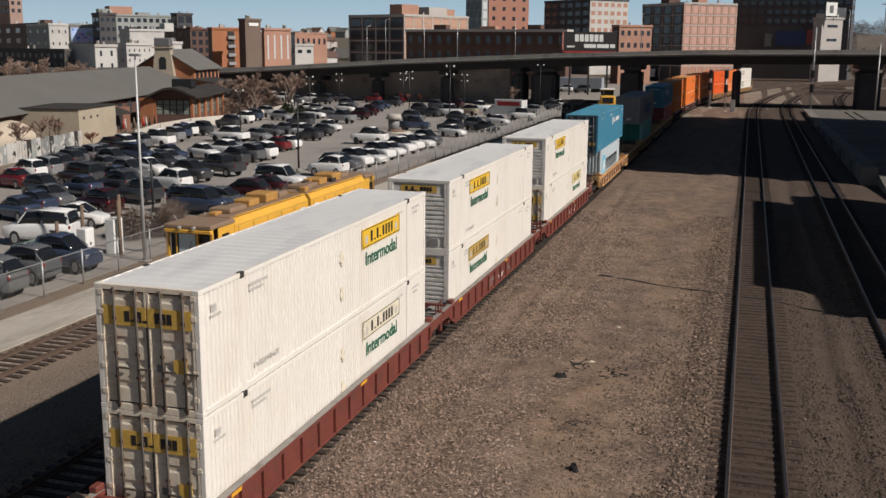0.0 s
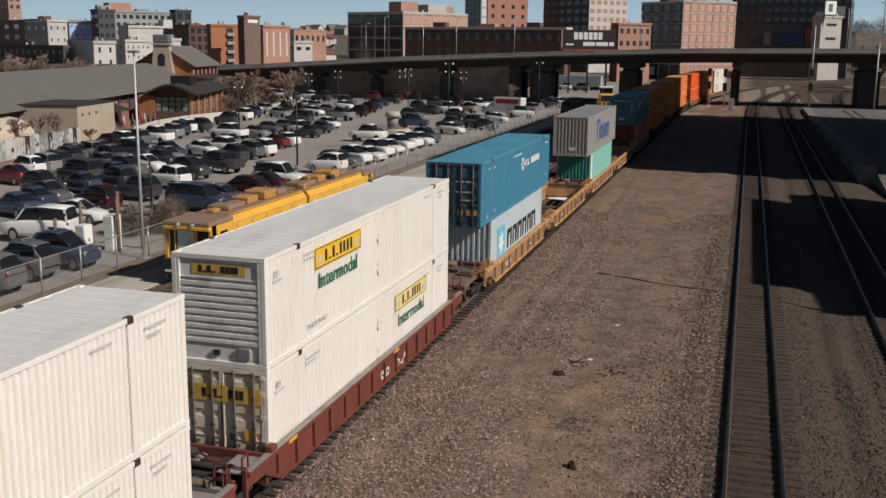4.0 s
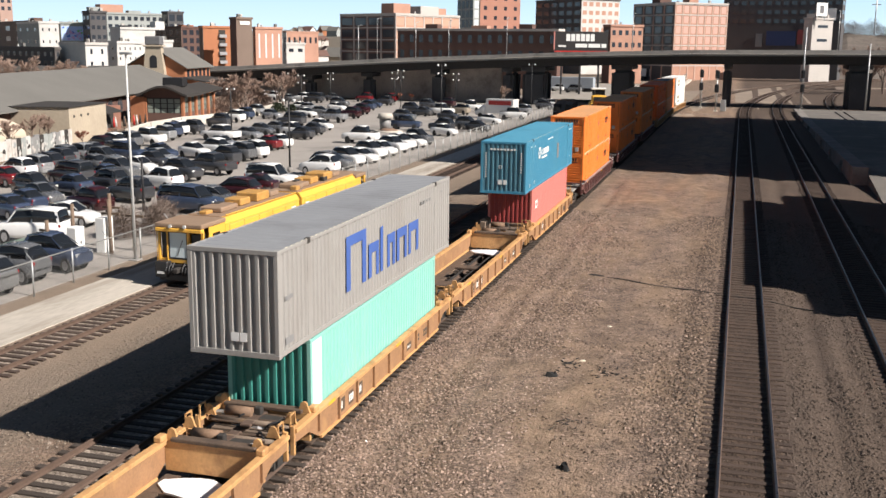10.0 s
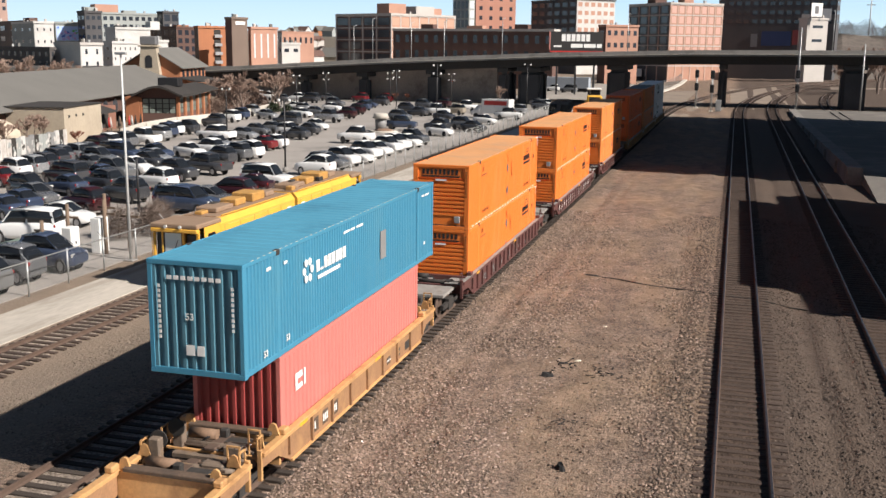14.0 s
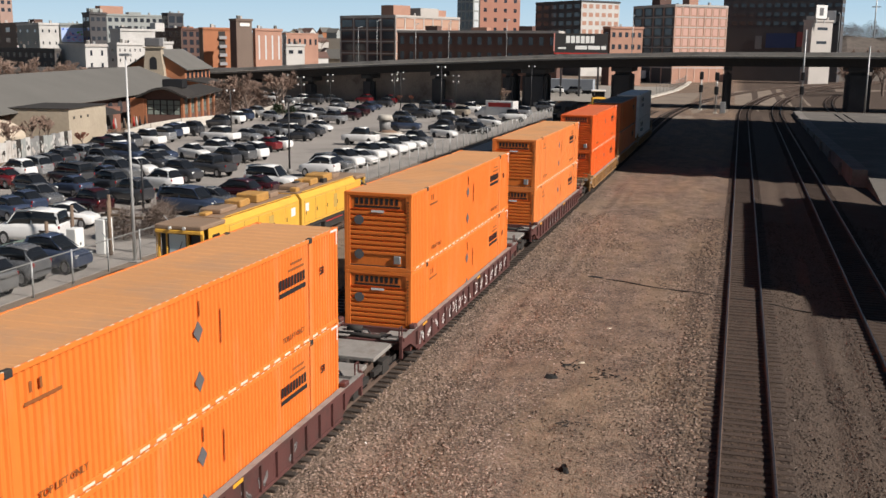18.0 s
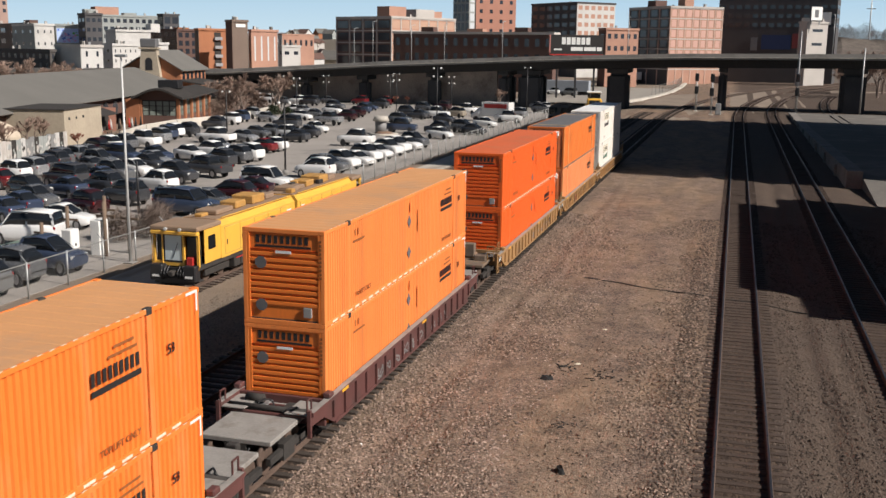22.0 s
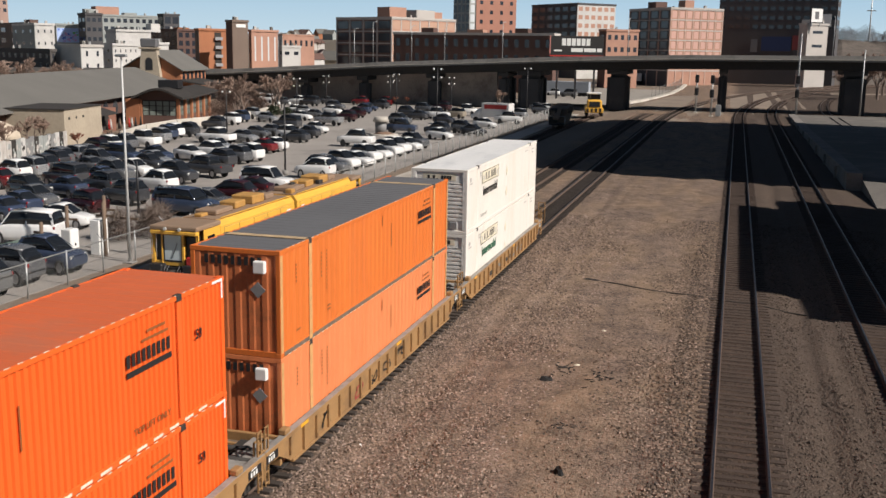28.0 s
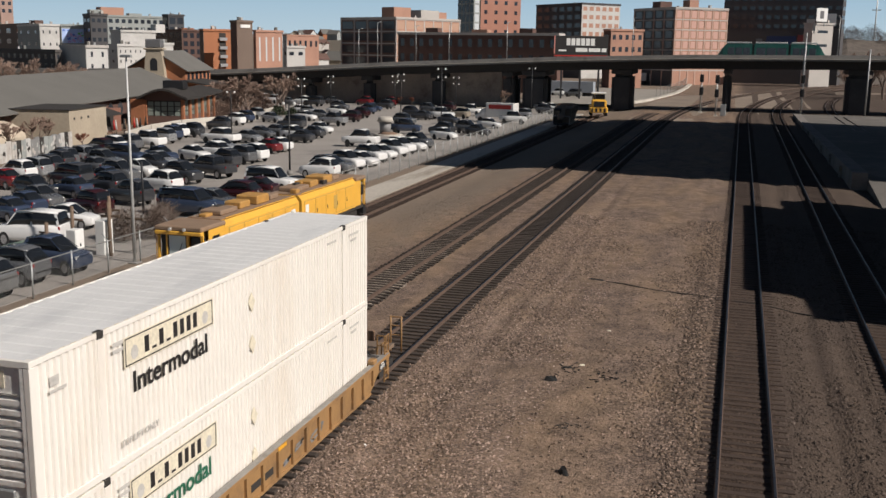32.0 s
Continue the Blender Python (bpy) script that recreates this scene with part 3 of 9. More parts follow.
# ---------- viaduct behind the yard ----------
def viaduct():
    v = thing("viaduct", "dark grey concrete and steel road viaduct crossing the tracks", "viaduct", kind="structure")
    # deck: top falls gently to the left
    pts = [(-330, 214, 4.2), (-180, 212, 4.9), (-113, 210, 5.9), (-73, 210, 8.4), (-36, 210, 10.1), (-10, 210, 10.9), (30, 211, 11.3), (120, 212, 11.6), (460, 212, 11.6)]
    def band(name, dy0, dy1, d0, d1, material):
        bm = bmesh.new()
        rings = [[bm.verts.new((x, y + a, z + b)) for a, b in ((dy0, d0), (dy1, d0), (dy1, d1), (dy0, d1))] for x, y, z in pts]
        for a, b in zip(rings, rings[1:]):
            for i in range(4):
                bm.faces.new((a[i], b[i], b[(i + 1) % 4], a[(i + 1) % 4]))
        bm.faces.new(rings[0][::-1]); bm.faces.new(rings[-1])
        bmesh.ops.recalc_face_normals(bm, faces=bm.faces[:])
        return part(name, bm, material, v)
    band("deck", 0, 15, -1.15, -0.75, M["grey_concrete"])
    band("parapet", -0.1, 0.25, -0.75, 0.0, M["grey_concrete"])
    band("parapet", 14.8, 15.1, -0.75, 0.0, M["grey_concrete"])
    band("drip_edge", -0.16, -0.102, -0.80, -0.70, M["concrete"])
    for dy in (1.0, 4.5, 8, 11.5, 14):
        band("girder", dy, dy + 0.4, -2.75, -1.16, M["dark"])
    for x, w in ((-180, 1.2), (-160, 1.2), (-141, 1.2), (-126, 1.2), (-108, 1.2), (-93, 1.2), (-79, 1.3), (-63, 1.4), (-47.5, 1.2), (-41.8, 2.6), (-23.5, 2.2), (-2.6, 0.85), (22.0, 2.3), (48, 2.2), (75, 2.2)):
        zt = np.interp(x, [p[0] for p in pts], [p[2] for p in pts]) - 2.78
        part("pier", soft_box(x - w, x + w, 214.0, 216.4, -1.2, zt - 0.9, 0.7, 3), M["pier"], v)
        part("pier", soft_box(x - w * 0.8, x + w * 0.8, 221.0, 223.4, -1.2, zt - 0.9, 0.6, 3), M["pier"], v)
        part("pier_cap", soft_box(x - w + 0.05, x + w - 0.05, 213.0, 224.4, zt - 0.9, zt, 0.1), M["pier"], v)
    return v


viaduct()
strip("pavement", [(-50, 228), (-50, 330), (-19.2, 330), (-20.5, 280), (-24, 246), (-24, 228)], -0.22, M["paving"], "dusty paved yard beyond the viaduct", "pavement")


KERB = [(-24.0, 240), (-21.6, 254), (-19.6, 271), (-17.6, 304), (-17.2, 344), (-18.0, 402)]
kb = bmesh.new()
kr = [[kb.verts.new((x + a, y, z)) for a, z in ((-0.6, -0.5), (-0.6, 0.12), (0.6, 0.06), (0.7, -0.5))] for x, y in KERB]
for p, q in zip(kr, kr[1:]):
    for i in range(3):
        kb.faces.new((p[i], q[i], q[i + 1], p[i + 1]))
kb.faces.new(kr[0])
tagged(part("kerb", kb, M["concrete"]), "broad pale concrete kerb beside the curving tracks", "kerb", kind="structure")
t = thing("fence", "dull wire fence along the kerb beyond the viaduct", "fence")
for i in range(18):
    y = 272 + 7 * i
    part("post", bm_cyl((float(np.interp(y, [k[1] for k in KERB], [k[0] for k in KERB])) - 1.3, y, -0.4), (float(np.interp(y, [k[1] for k in KERB], [k[0] for k in KERB])) - 1.3, y, 2.3), 0.06, n=6), M["fence_wire"], t)
for z in (0.5, 1.1, 1.7, 2.25):
    wb = bmesh.new()
    for p, q in zip(KERB[2:], KERB[3:]):
        cyl(wb, (p[0] - 1.3, p[1], z), (q[0] - 1.3, q[1], z), 0.035, n=5)
    part("wire", wb, M["fence_wire"], t)


def viaduct_lamp(x, h):
    z = float(np.interp(x, [-180, -113, -73, -36, -10, 30, 120], [4.9, 5.9, 8.4, 10.1, 10.9, 11.3, 11.6]))
    t = thing("street_lamp", "slim grey street lamp on the viaduct parapet", "street lamp", "viaduct lamps", m=pose(x, 211.0, z - 0.75))
    part("pole", bm_cyl((0, 0, 0), (0, 0, h), 0.08, 0.05, n=8), M["steel"], t)
    part("bracket", soft_box(-0.22, 0.22, -0.3, 0.12, 0.3, 0.75, 0.04), M["sign_white"], t)
    part("arm", bm_cyl((0, 0, h - 0.1), (0, 1.8, h + 0.2), 0.05, n=6), M["steel"], t)
    part("lamp_head", soft_box(-0.16, 0.16, 1.6, 2.3, h + 0.12, h + 0.26, 0.04), M["steel"], t)


for x, h in ((-98, 8.0), (-80, 8.0), (-75.7, 9.2), (-67, 8.0), (-59.7, 8.0), (-47.2, 8.0), (-21.4, 8.0), (17.3, 8.0), (34, 8.0)):
    viaduct_lamp(x, h)
# abutment wall under the low end of the viaduct
for x0, x1, h0, h1 in ((-330, -180, 1.3, 2.0), (-180, -113, 2.0, 3.1), (-113, -73, 3.1, 5.6), (-73, -50, 5.6, 6.7)):
    tagged(part("wall_abutment", poly_plate([(x0, 219, -1.5), (x1, 219, -1.5), (x1, 219, h1), (x0, 219, h0)], (0, 1, 0)), M["abutment"]), "dark concrete wall closing the viaduct arches", "wall", kind="structure")


# ---------- blocks beside the line, out of view, that shade the yard ----------
def side_block(name, x0, x1, y0, y1, h, label, storeys):
    b = thing(name, label, "building", kind="structure")
    part("wall", bm_box(x0, x1, y0, y1, -1, h), M["grey_concrete"], b)
    part("roof", bm_box(x0 - 0.2, x1 + 0.2, y0 - 0.2, y1 + 0.2, h + 0.004, h + 0.4), M["grey_roof"], b)
    bm = bmesh.new()
    for s in range(storeys):
        z = 1.5 + s * (h - 2) / storeys
        y = y0 + 2
        while y < y1 - 3:
            box(bm, x0 - 0.03, x0 + 0.05, y, y + 2, z, z + 1.7)
            y += 4
    tagged(part("windows", bm, M["glass"], b), kind="stuff")
    return b


side_block("warehouse_tall", 27.5, 60, 91.0, 167.4, 45.2, "tall grey concrete block east of the yard", 11)
side_block("warehouse_low", 14.5, 40, 49.0, 78.4, 9.9, "low grey concrete shed east of the yard", 2)
side_block("warehouse_annex", 13.0, 14.4, 45.3, 83.7, 6.34, "narrow grey annex east of the yard", 1)
tagged(part("wall_retaining", poly_plate([(9.85, 95, -0.6), (9.85, 204, -0.6), (9.85, 204, 0.3), (9.85, 160, 0.42), (9.85, 98, 1.3), (9.85, 95, 1.3)], (1.3, 0, 0)), M["stained_wall"]), "low grey concrete retaining wall beside the tracks", "wall", kind="structure")
tagged(part("platform_ramp", poly_plate([(11.155, 84, -0.6), (11.155, 204, -0.6), (11.155, 204, 0.22), (11.155, 160, 0.34), (11.155, 100, 1.2), (11.155, 84, -0.25)], (16.1, 0, 0)), M["dark_paving"]), "raised dusty concrete loading platform with a ramp", "platform", kind="structure")
for i in range(8):
    tagged(part("wall_buttress", soft_box(9.6, 9.845, 104 + 13 * i, 104.5 + 13 * i, -0.6, 0.95 - 0.1 * i, 0.02), M["stained_wall"]), "concrete buttress on the platform wall", "buttress", kind="structure")


# ---------- the bridge that the view is taken from ----------
def own_bridge():
    b = thing("road_bridge", "concrete road bridge over the yard with a parapet", "bridge", kind="structure")
    part("deck", bm_box(-70, 60, -12, 0.35, 8.9, 9.75), M["grey_concrete"], b)
    part("parapet", soft_box(-70, 60, 0.352, 0.6, 8.9, 10.75, 0.03), M["concrete"], b)
    part("parapet", soft_box(-70, 60, -12.3, -12.004, 8.9, 10.75, 0.03), M["concrete"], b)
    for x in (-36, -21, -6, 11, 30):
        part("pier", soft_box(x - 0.8, x + 0.8, -7.5, -5.5, -1, 8.898, 0.1), M["grey_concrete"], b)


own_bridge()

# ---------- containers ----------
CW = 2.591 / 2


def plate(a, b):
    """A thin block between two opposite corners."""
    return bm_box(*[v for p in zip([min(i, j) for i, j in zip(a, b)], [max(i, j) for i, j in zip(a, b)]) for v in p])


def word(name, start, base, height, pattern, step, place, gap, material, parent, label=""):
    """A row of plain blocks in the rhythm of a word: pattern gives the height of each block."""
    for i, h in enumerate(pattern):
        if h > 0:
            x = start + i * step
            part(name, plate(place(x, base), place(x + step * (1 - gap), base + height * h)), material, parent, label)


DIAMOND = ((-1, 0), (0, -1), (1, 0), (0, 1))


def on_side(L, lift=0.006):
    """Places on the sunny long side; s from the end nearest the bridge."""
    c = [0]
    def put(s, z):
        c[0] += 1
        return (CW + (0.001 if c[0] % 2 else lift), -L / 2 + s, z)
    return put


def on_end(L, lift=0.006):
    c = [0]
    def put(s, z):
        c[0] += 1
        return (s, -L / 2 - (0.001 if c[0] % 2 else lift), z)
    return put


def blocks(name, rows, place, material, parent, label=""):
    """Flat plates (s0, s1, z0, z1) on a face."""
    for s0, s1, z0, z1 in rows:
        part(name, plate(place(s0, z0), place(s1, z1)), material, parent, label)


def text(name, body, size, loc, face, material, parent, stretch=1.0):
    cu = bpy.data.curves.new(name, "FONT")
    cu.body, cu.size, cu.extrude, cu.resolution_u = body, size, 0.003, 3
    cu.offset = 0.018 * size
    cu.materials.append(material)
    ob = new(name, cu)
    ob.parent = parent
    ob.matrix_basis = pose(*loc, 90, 0, 90 if face == "side" else 0) @ Matrix.Diagonal((stretch, 1, 1, 1))
    return ob


def container(label, L, H, side, end, roof, end_kind, period=0.19, depth=0.032, posts=True, frame_mat=None, group="containers on the train", roof_fold=0.012, end_fold=(0.25, 0.06)):
    """A shipping container: base at z 0, its nearer end at -L/2. Returns the thing."""
    c = thing("shipping_container", label, "container", group)
    f = frame_mat or side
    y0, y1 = -L / 2, L / 2
    for sg, nm in ((1, "side_panel"), (-1, "side_panel")):
        bm = bmesh.new()
        path = folds(y0 + 0.14, y1 - 0.14, period, depth)
        sheet(bm, path, lambda s, d, h: (sg * (CW - 0.012 - d), s, h), 0.16, H - 0.10)
        if sg < 0:
            bmesh.ops.reverse_faces(bm, faces=bm.faces[:])
        part(nm, bm, side, c)
    bm = bmesh.new()
    sheet(bm, folds(y0 + 0.02, y1 - 0.02, 0.46, roof_fold, 0.42, 0.08), lambda s, d, h: (h, s, H - 0.012 - d), CW - 0.03, -CW + 0.03)
    part("roof_panel", bm, roof, c)
    part("floor", bm_box(-CW + 0.05, CW - 0.05, y0 + 0.05, y1 - 0.05, 0.05, 0.15), M["dark"], c)
    for sg in (-1, 1):
        part("top_rail", soft_box(sg * CW - (0.06 if sg > 0 else 0), sg * CW + (0 if sg > 0 else 0.06), y0 + 0.16, y1 - 0.16, H - 0.11, H - 0.004, 0.008), f, c)
        part("bottom_rail", soft_box(sg * CW - (0.05 if sg > 0 else 0), sg * CW + (0 if sg > 0 else 0.05), y0 + 0.16, y1 - 0.16, 0.03, 0.17, 0.008), f, c)
        for ye, ya in ((y0, y0 + 0.15), (y1 - 0.15, y1)):
            part("corner_post", soft_box(min(sg * CW, sg * (CW - 0.13)), max(sg * CW, sg * (CW - 0.13)), ye, ya, 0.12, H - 0.12, 0.012), f, c)
            for z0, z1 in ((0, 0.118), (H - 0.118, H)):
                part("corner_casting", soft_box(min(sg * (CW + 0.004), sg * (CW - 0.16)), max(sg * (CW + 0.004), sg * (CW - 0.16)), ye - 0.003, ya + 0.02, z0, z1, 0.01), f, c)
        if posts:
            for s in (1.98, L - 1.98):
                part("lift_post", soft_box(min(sg * (CW + 0.003), sg * (CW - 0.05)), max(sg * (CW + 0.003), sg * (CW - 0.05)), y0 + s - 0.09, y0 + s + 0.09, 0.02, H - 0.005, 0.008), f, c)
                part("lift_bracket", soft_box(min(sg * (CW + 0.016), sg * (CW - 0.11)), max(sg * (CW + 0.016), sg * (CW - 0.11)), y0 + s - 0.10, y0 + s + 0.10, H - 0.14, H + 0.012, 0.015), M["dark"], c)
    if posts:
        for sg in (1,):
            tagged(part("rail_dash", boxes([(min(sg * (CW - 0.03), sg * (CW - 0.006)), max(sg * (CW - 0.03), sg * (CW - 0.006)), y0 + 0.5 + 0.33 * i, y0 + 0.64 + 0.33 * i, H - 0.003, H + 0.004) for i in range(46)]), M["faded_sign"], c), kind="stuff")
    # far end: plain folded wall
    bm = bmesh.new()
    sheet(bm, folds(-CW + 0.13, CW - 0.13, 0.26, 0.03), lambda s, d, h: (s, y1 - 0.02 - d, h), H - 0.12, 0.16)
    part("end_wall", bm, end, c)
    part("end_sill", soft_box(-CW + 0.13, CW - 0.13, y0, y0 + 0.08, 0.0, 0.16, 0.01), f if end_kind != "doors" else end, c)
    part("end_header", soft_box(-CW + 0.13, CW - 0.13, y0, y0 + 0.08, H - 0.13, H - 0.002, 0.01), f if end_kind != "doors" else end, c)
    if end_kind == "fold":
        bm = bmesh.new()
        sheet(bm, folds(-CW + 0.13, CW - 0.13, *end_fold, 0.34, 0.12), lambda s, d, h: (s, y0 + 0.012 + d, h), 0.15, H - 0.12)
        part("end_wall", bm, end, c)
    elif end_kind == "ribs":
        for z0, z1 in ((H - 0.62, H - 0.13), (0.16, 0.62)):
            part("end_plate", soft_box(-CW + 0.14, CW - 0.14, y0 + 0.045, y0 + 0.07, z0, z1, 0.006), end, c)
        bm = bmesh.new()
        sheet(bm, folds(0.62, H - 0.62, 0.185, 0.07, 0.5, 0.12), lambda s, d, h: (h, y0 + 0.012 + d, s), CW - 0.20, -CW + 0.20)
        part("end_wall", bm, end, c)
        for sg in (-1, 1):
            part("end_stile", soft_box(min(sg * (CW - 0.13), sg * (CW - 0.22)), max(sg * (CW - 0.13), sg * (CW - 0.22)), y0 + 0.004, y0 + 0.1, 0.16, H - 0.13, 0.01), end, c)
    elif end_kind == "doors":
        for a, b in ((-CW + 0.14, -0.012), (0.012, CW - 0.14)):
            bm = bmesh.new()
            sheet(bm, folds(0.2, H - 0.16, 0.50, 0.02, 0.62, 0.10), lambda s, d, h: (h, y0 + 0.012 + d, s), b - 0.03, a + 0.03)
            for q in (a, b - 0.05):
                box(bm, q, q + 0.05, y0, y0 + 0.06, 0.16, H - 0.13)
            door = part("door", bm, end, c)
            for k in (0.3, 0.78):
                xx = a + (b - a) * k
                rod = part("lock_rod", bm_cyl((xx, y0 - 0.012, 0.06), (xx, y0 - 0.012, H - 0.06), 0.03, n=8), M["door_gear"], door)
                for z in (0.12, 0.75, 1.3, 2.1, H - 0.2):
                    part("rod_clamp", bm_box(xx - 0.06, xx + 0.06, y0 - 0.03, y0 - 0.002, z, z + 0.07), M["burnt_steel"] if end is M["door_end"] else M["door_gear"], door)
                part("lock_handle", soft_box(xx - 0.02, xx + 0.34, y0 - 0.05, y0 - 0.028, 0.98, 1.03, 0.008), M["door_gear"], door)
            xh = a if a < 0 else b
            for z in (0.35, 0.95, 1.6, 2.2, 2.65):
                part("hinge", soft_box(xh - 0.06, xh + 0.06, y0 - 0.012, y0 + 0.0, z, z + 0.12, 0.004), end, door)
    return c


def hunt_marks(c, L, s0, panel, word_mat, ink=None, pale=False):
    """The yellow sign panel with a row of plain blocks, and the green word under it."""
    blocks("sign_panel", [(s0, s0 + 3.5, 1.95, 2.56)], on_side(L, 0.008), panel, c, "yellow sign panel")
    k = ink or M["ink"]
    blocks("sign_border", [(s0 + 0.04, s0 + 3.46, 1.975, 2.0), (s0 + 0.04, s0 + 3.46, 2.51, 2.535), (s0 + 0.04, s0 + 0.07, 2.0, 2.51), (s0 + 3.43, s0 + 3.46, 2.0, 2.51)], on_side(L, 0.012), k, c)
    word("sign_block", s0 + 0.72, 2.09, 0.33, [1, 0.16, 1, 0.16, 1, 1, 1, 1], 0.27, on_side(L, 0.014), 0.42, k, c)
    for q in (s0 + 0.36, s0 + 3.12):
        part("sign_emblem", poly_plate([(CW + 0.009, -L / 2 + q + 0.13 * math.cos(0.785 * j), 2.2 + 0.15 * math.sin(0.785 * j)) for j in range(8)], (0.004, 0, 0)), M["stencil"], c)
    text("lettering", "Intermodal", 0.60, (CW + 0.006, -L / 2 + s0 + 0.25, 1.40), "side", word_mat, c, 1.12)


def small_marks(c, L, H, material, two_ends=True):
    """Stencilled numbers and notices, too small to read."""
    rows = [(2.35, 3.3, H - 0.42, H - 0.34), (2.35, 3.05, H - 0.55, H - 0.48), (0.5, 0.75, H - 0.6, H - 0.42), (0.48, 0.95, H - 0.72, H - 0.66)]
    rows += [(L - 1.5, L - 0.75, H - 0.40, H - 0.33), (L - 1.45, L - 0.95, H - 0.58, H - 0.5), (L - 3.3, L - 2.6, H - 0.36, H - 0.3)]
    blocks("stencil_bar", rows, on_side(L, 0.004), material, c)


def lift_text(c, L, s, material, size=0.19):
    text("lettering", "TOP LIFT ONLY", size, (CW + 0.006, -L / 2 + s, 0.42), "side", material, c)


def white_box(label, s0, panel, word_mat, end_kind, end_mat):
    L, H = 16.154, 2.896
    c = container(label, L, H, M["white_cont"], end_mat, M["white_roof"], end_kind, depth=0.045, frame_mat=M["white_cont"])
    hunt_marks(c, L, s0, panel, word_mat)
    small_marks(c, L, H, M["stencil"])
    lift_text(c, L, 2.5, M["stencil"])
    for z in (2.0, 0.95):
        part("placard", poly_plate([(CW - 0.01, -L / 2 + 8.1 + a * 0.17, z + b * 0.24) for a, b in DIAMOND], (0.02, 0, 0)), M["faded_sign"], c, "pale diamond placard")
    e = on_end(L, 0.01)
    if end_kind == "doors":
        sp = on_end(L, 0.05)
        blocks("end_sign", [(-1.1, -0.02, 1.98, 2.42), (0.02, 1.1, 1.98, 2.42)], e, M["gold_sign"], c, "faded ochre sign on the doors")
        part("door_seam", bm_box(-0.03, 0.03, -L / 2 - 0.008, -L / 2 + 0.002, 0.16, 1.97), M["dark"], c)
        part("label_plate", bm_box(0.62, 0.95, -L / 2 - 0.008, -L / 2 + 0.002, 0.98, 1.3), M["gold_sign"], c)
        part("label_plate", bm_box(0.2, 0.42, -L / 2 - 0.008, -L / 2 + 0.002, 0.98, 1.15), M["sign_grey"], c)
        word("sign_block", -0.55, 2.08, 0.24, [1, 0.2, 1, 0.2, 0, 1, 1, 1], 0.15, on_end(L, 0.016), 0.2, M["ink"], c)
    else:
        blocks("end_sign", [(-0.75, 0.75, 2.38, 2.68)], lambda s, z, k=[0]: (s, -L / 2 + 0.045 - (0.0 if k.append(1) or len(k) % 2 else 0.01), z), M["faded_sign"] if panel is M["faded_sign"] else M["gold_sign"], c)
        word("sign_block", -0.55, 2.44, 0.17, [1, 0.2, 1, 0.2, 0, 1, 1, 1, 1], 0.125, lambda s, z, k=[0]: (s, -L / 2 + 0.034 - (0.0 if k.append(1) or len(k) % 2 else 0.008), z), 0.2, M["ink"], c)
        part("end_box", soft_box(0.5, 0.85, -L / 2 - 0.02, -L / 2 + 0.05, 0.25, 0.55, 0.02), M["steel"], c)
        part("end_box", soft_box(-0.2, 0.0, -L / 2 - 0.01, -L / 2 + 0.05, 0.3, 0.45, 0.02), M["dark"], c)
    return c


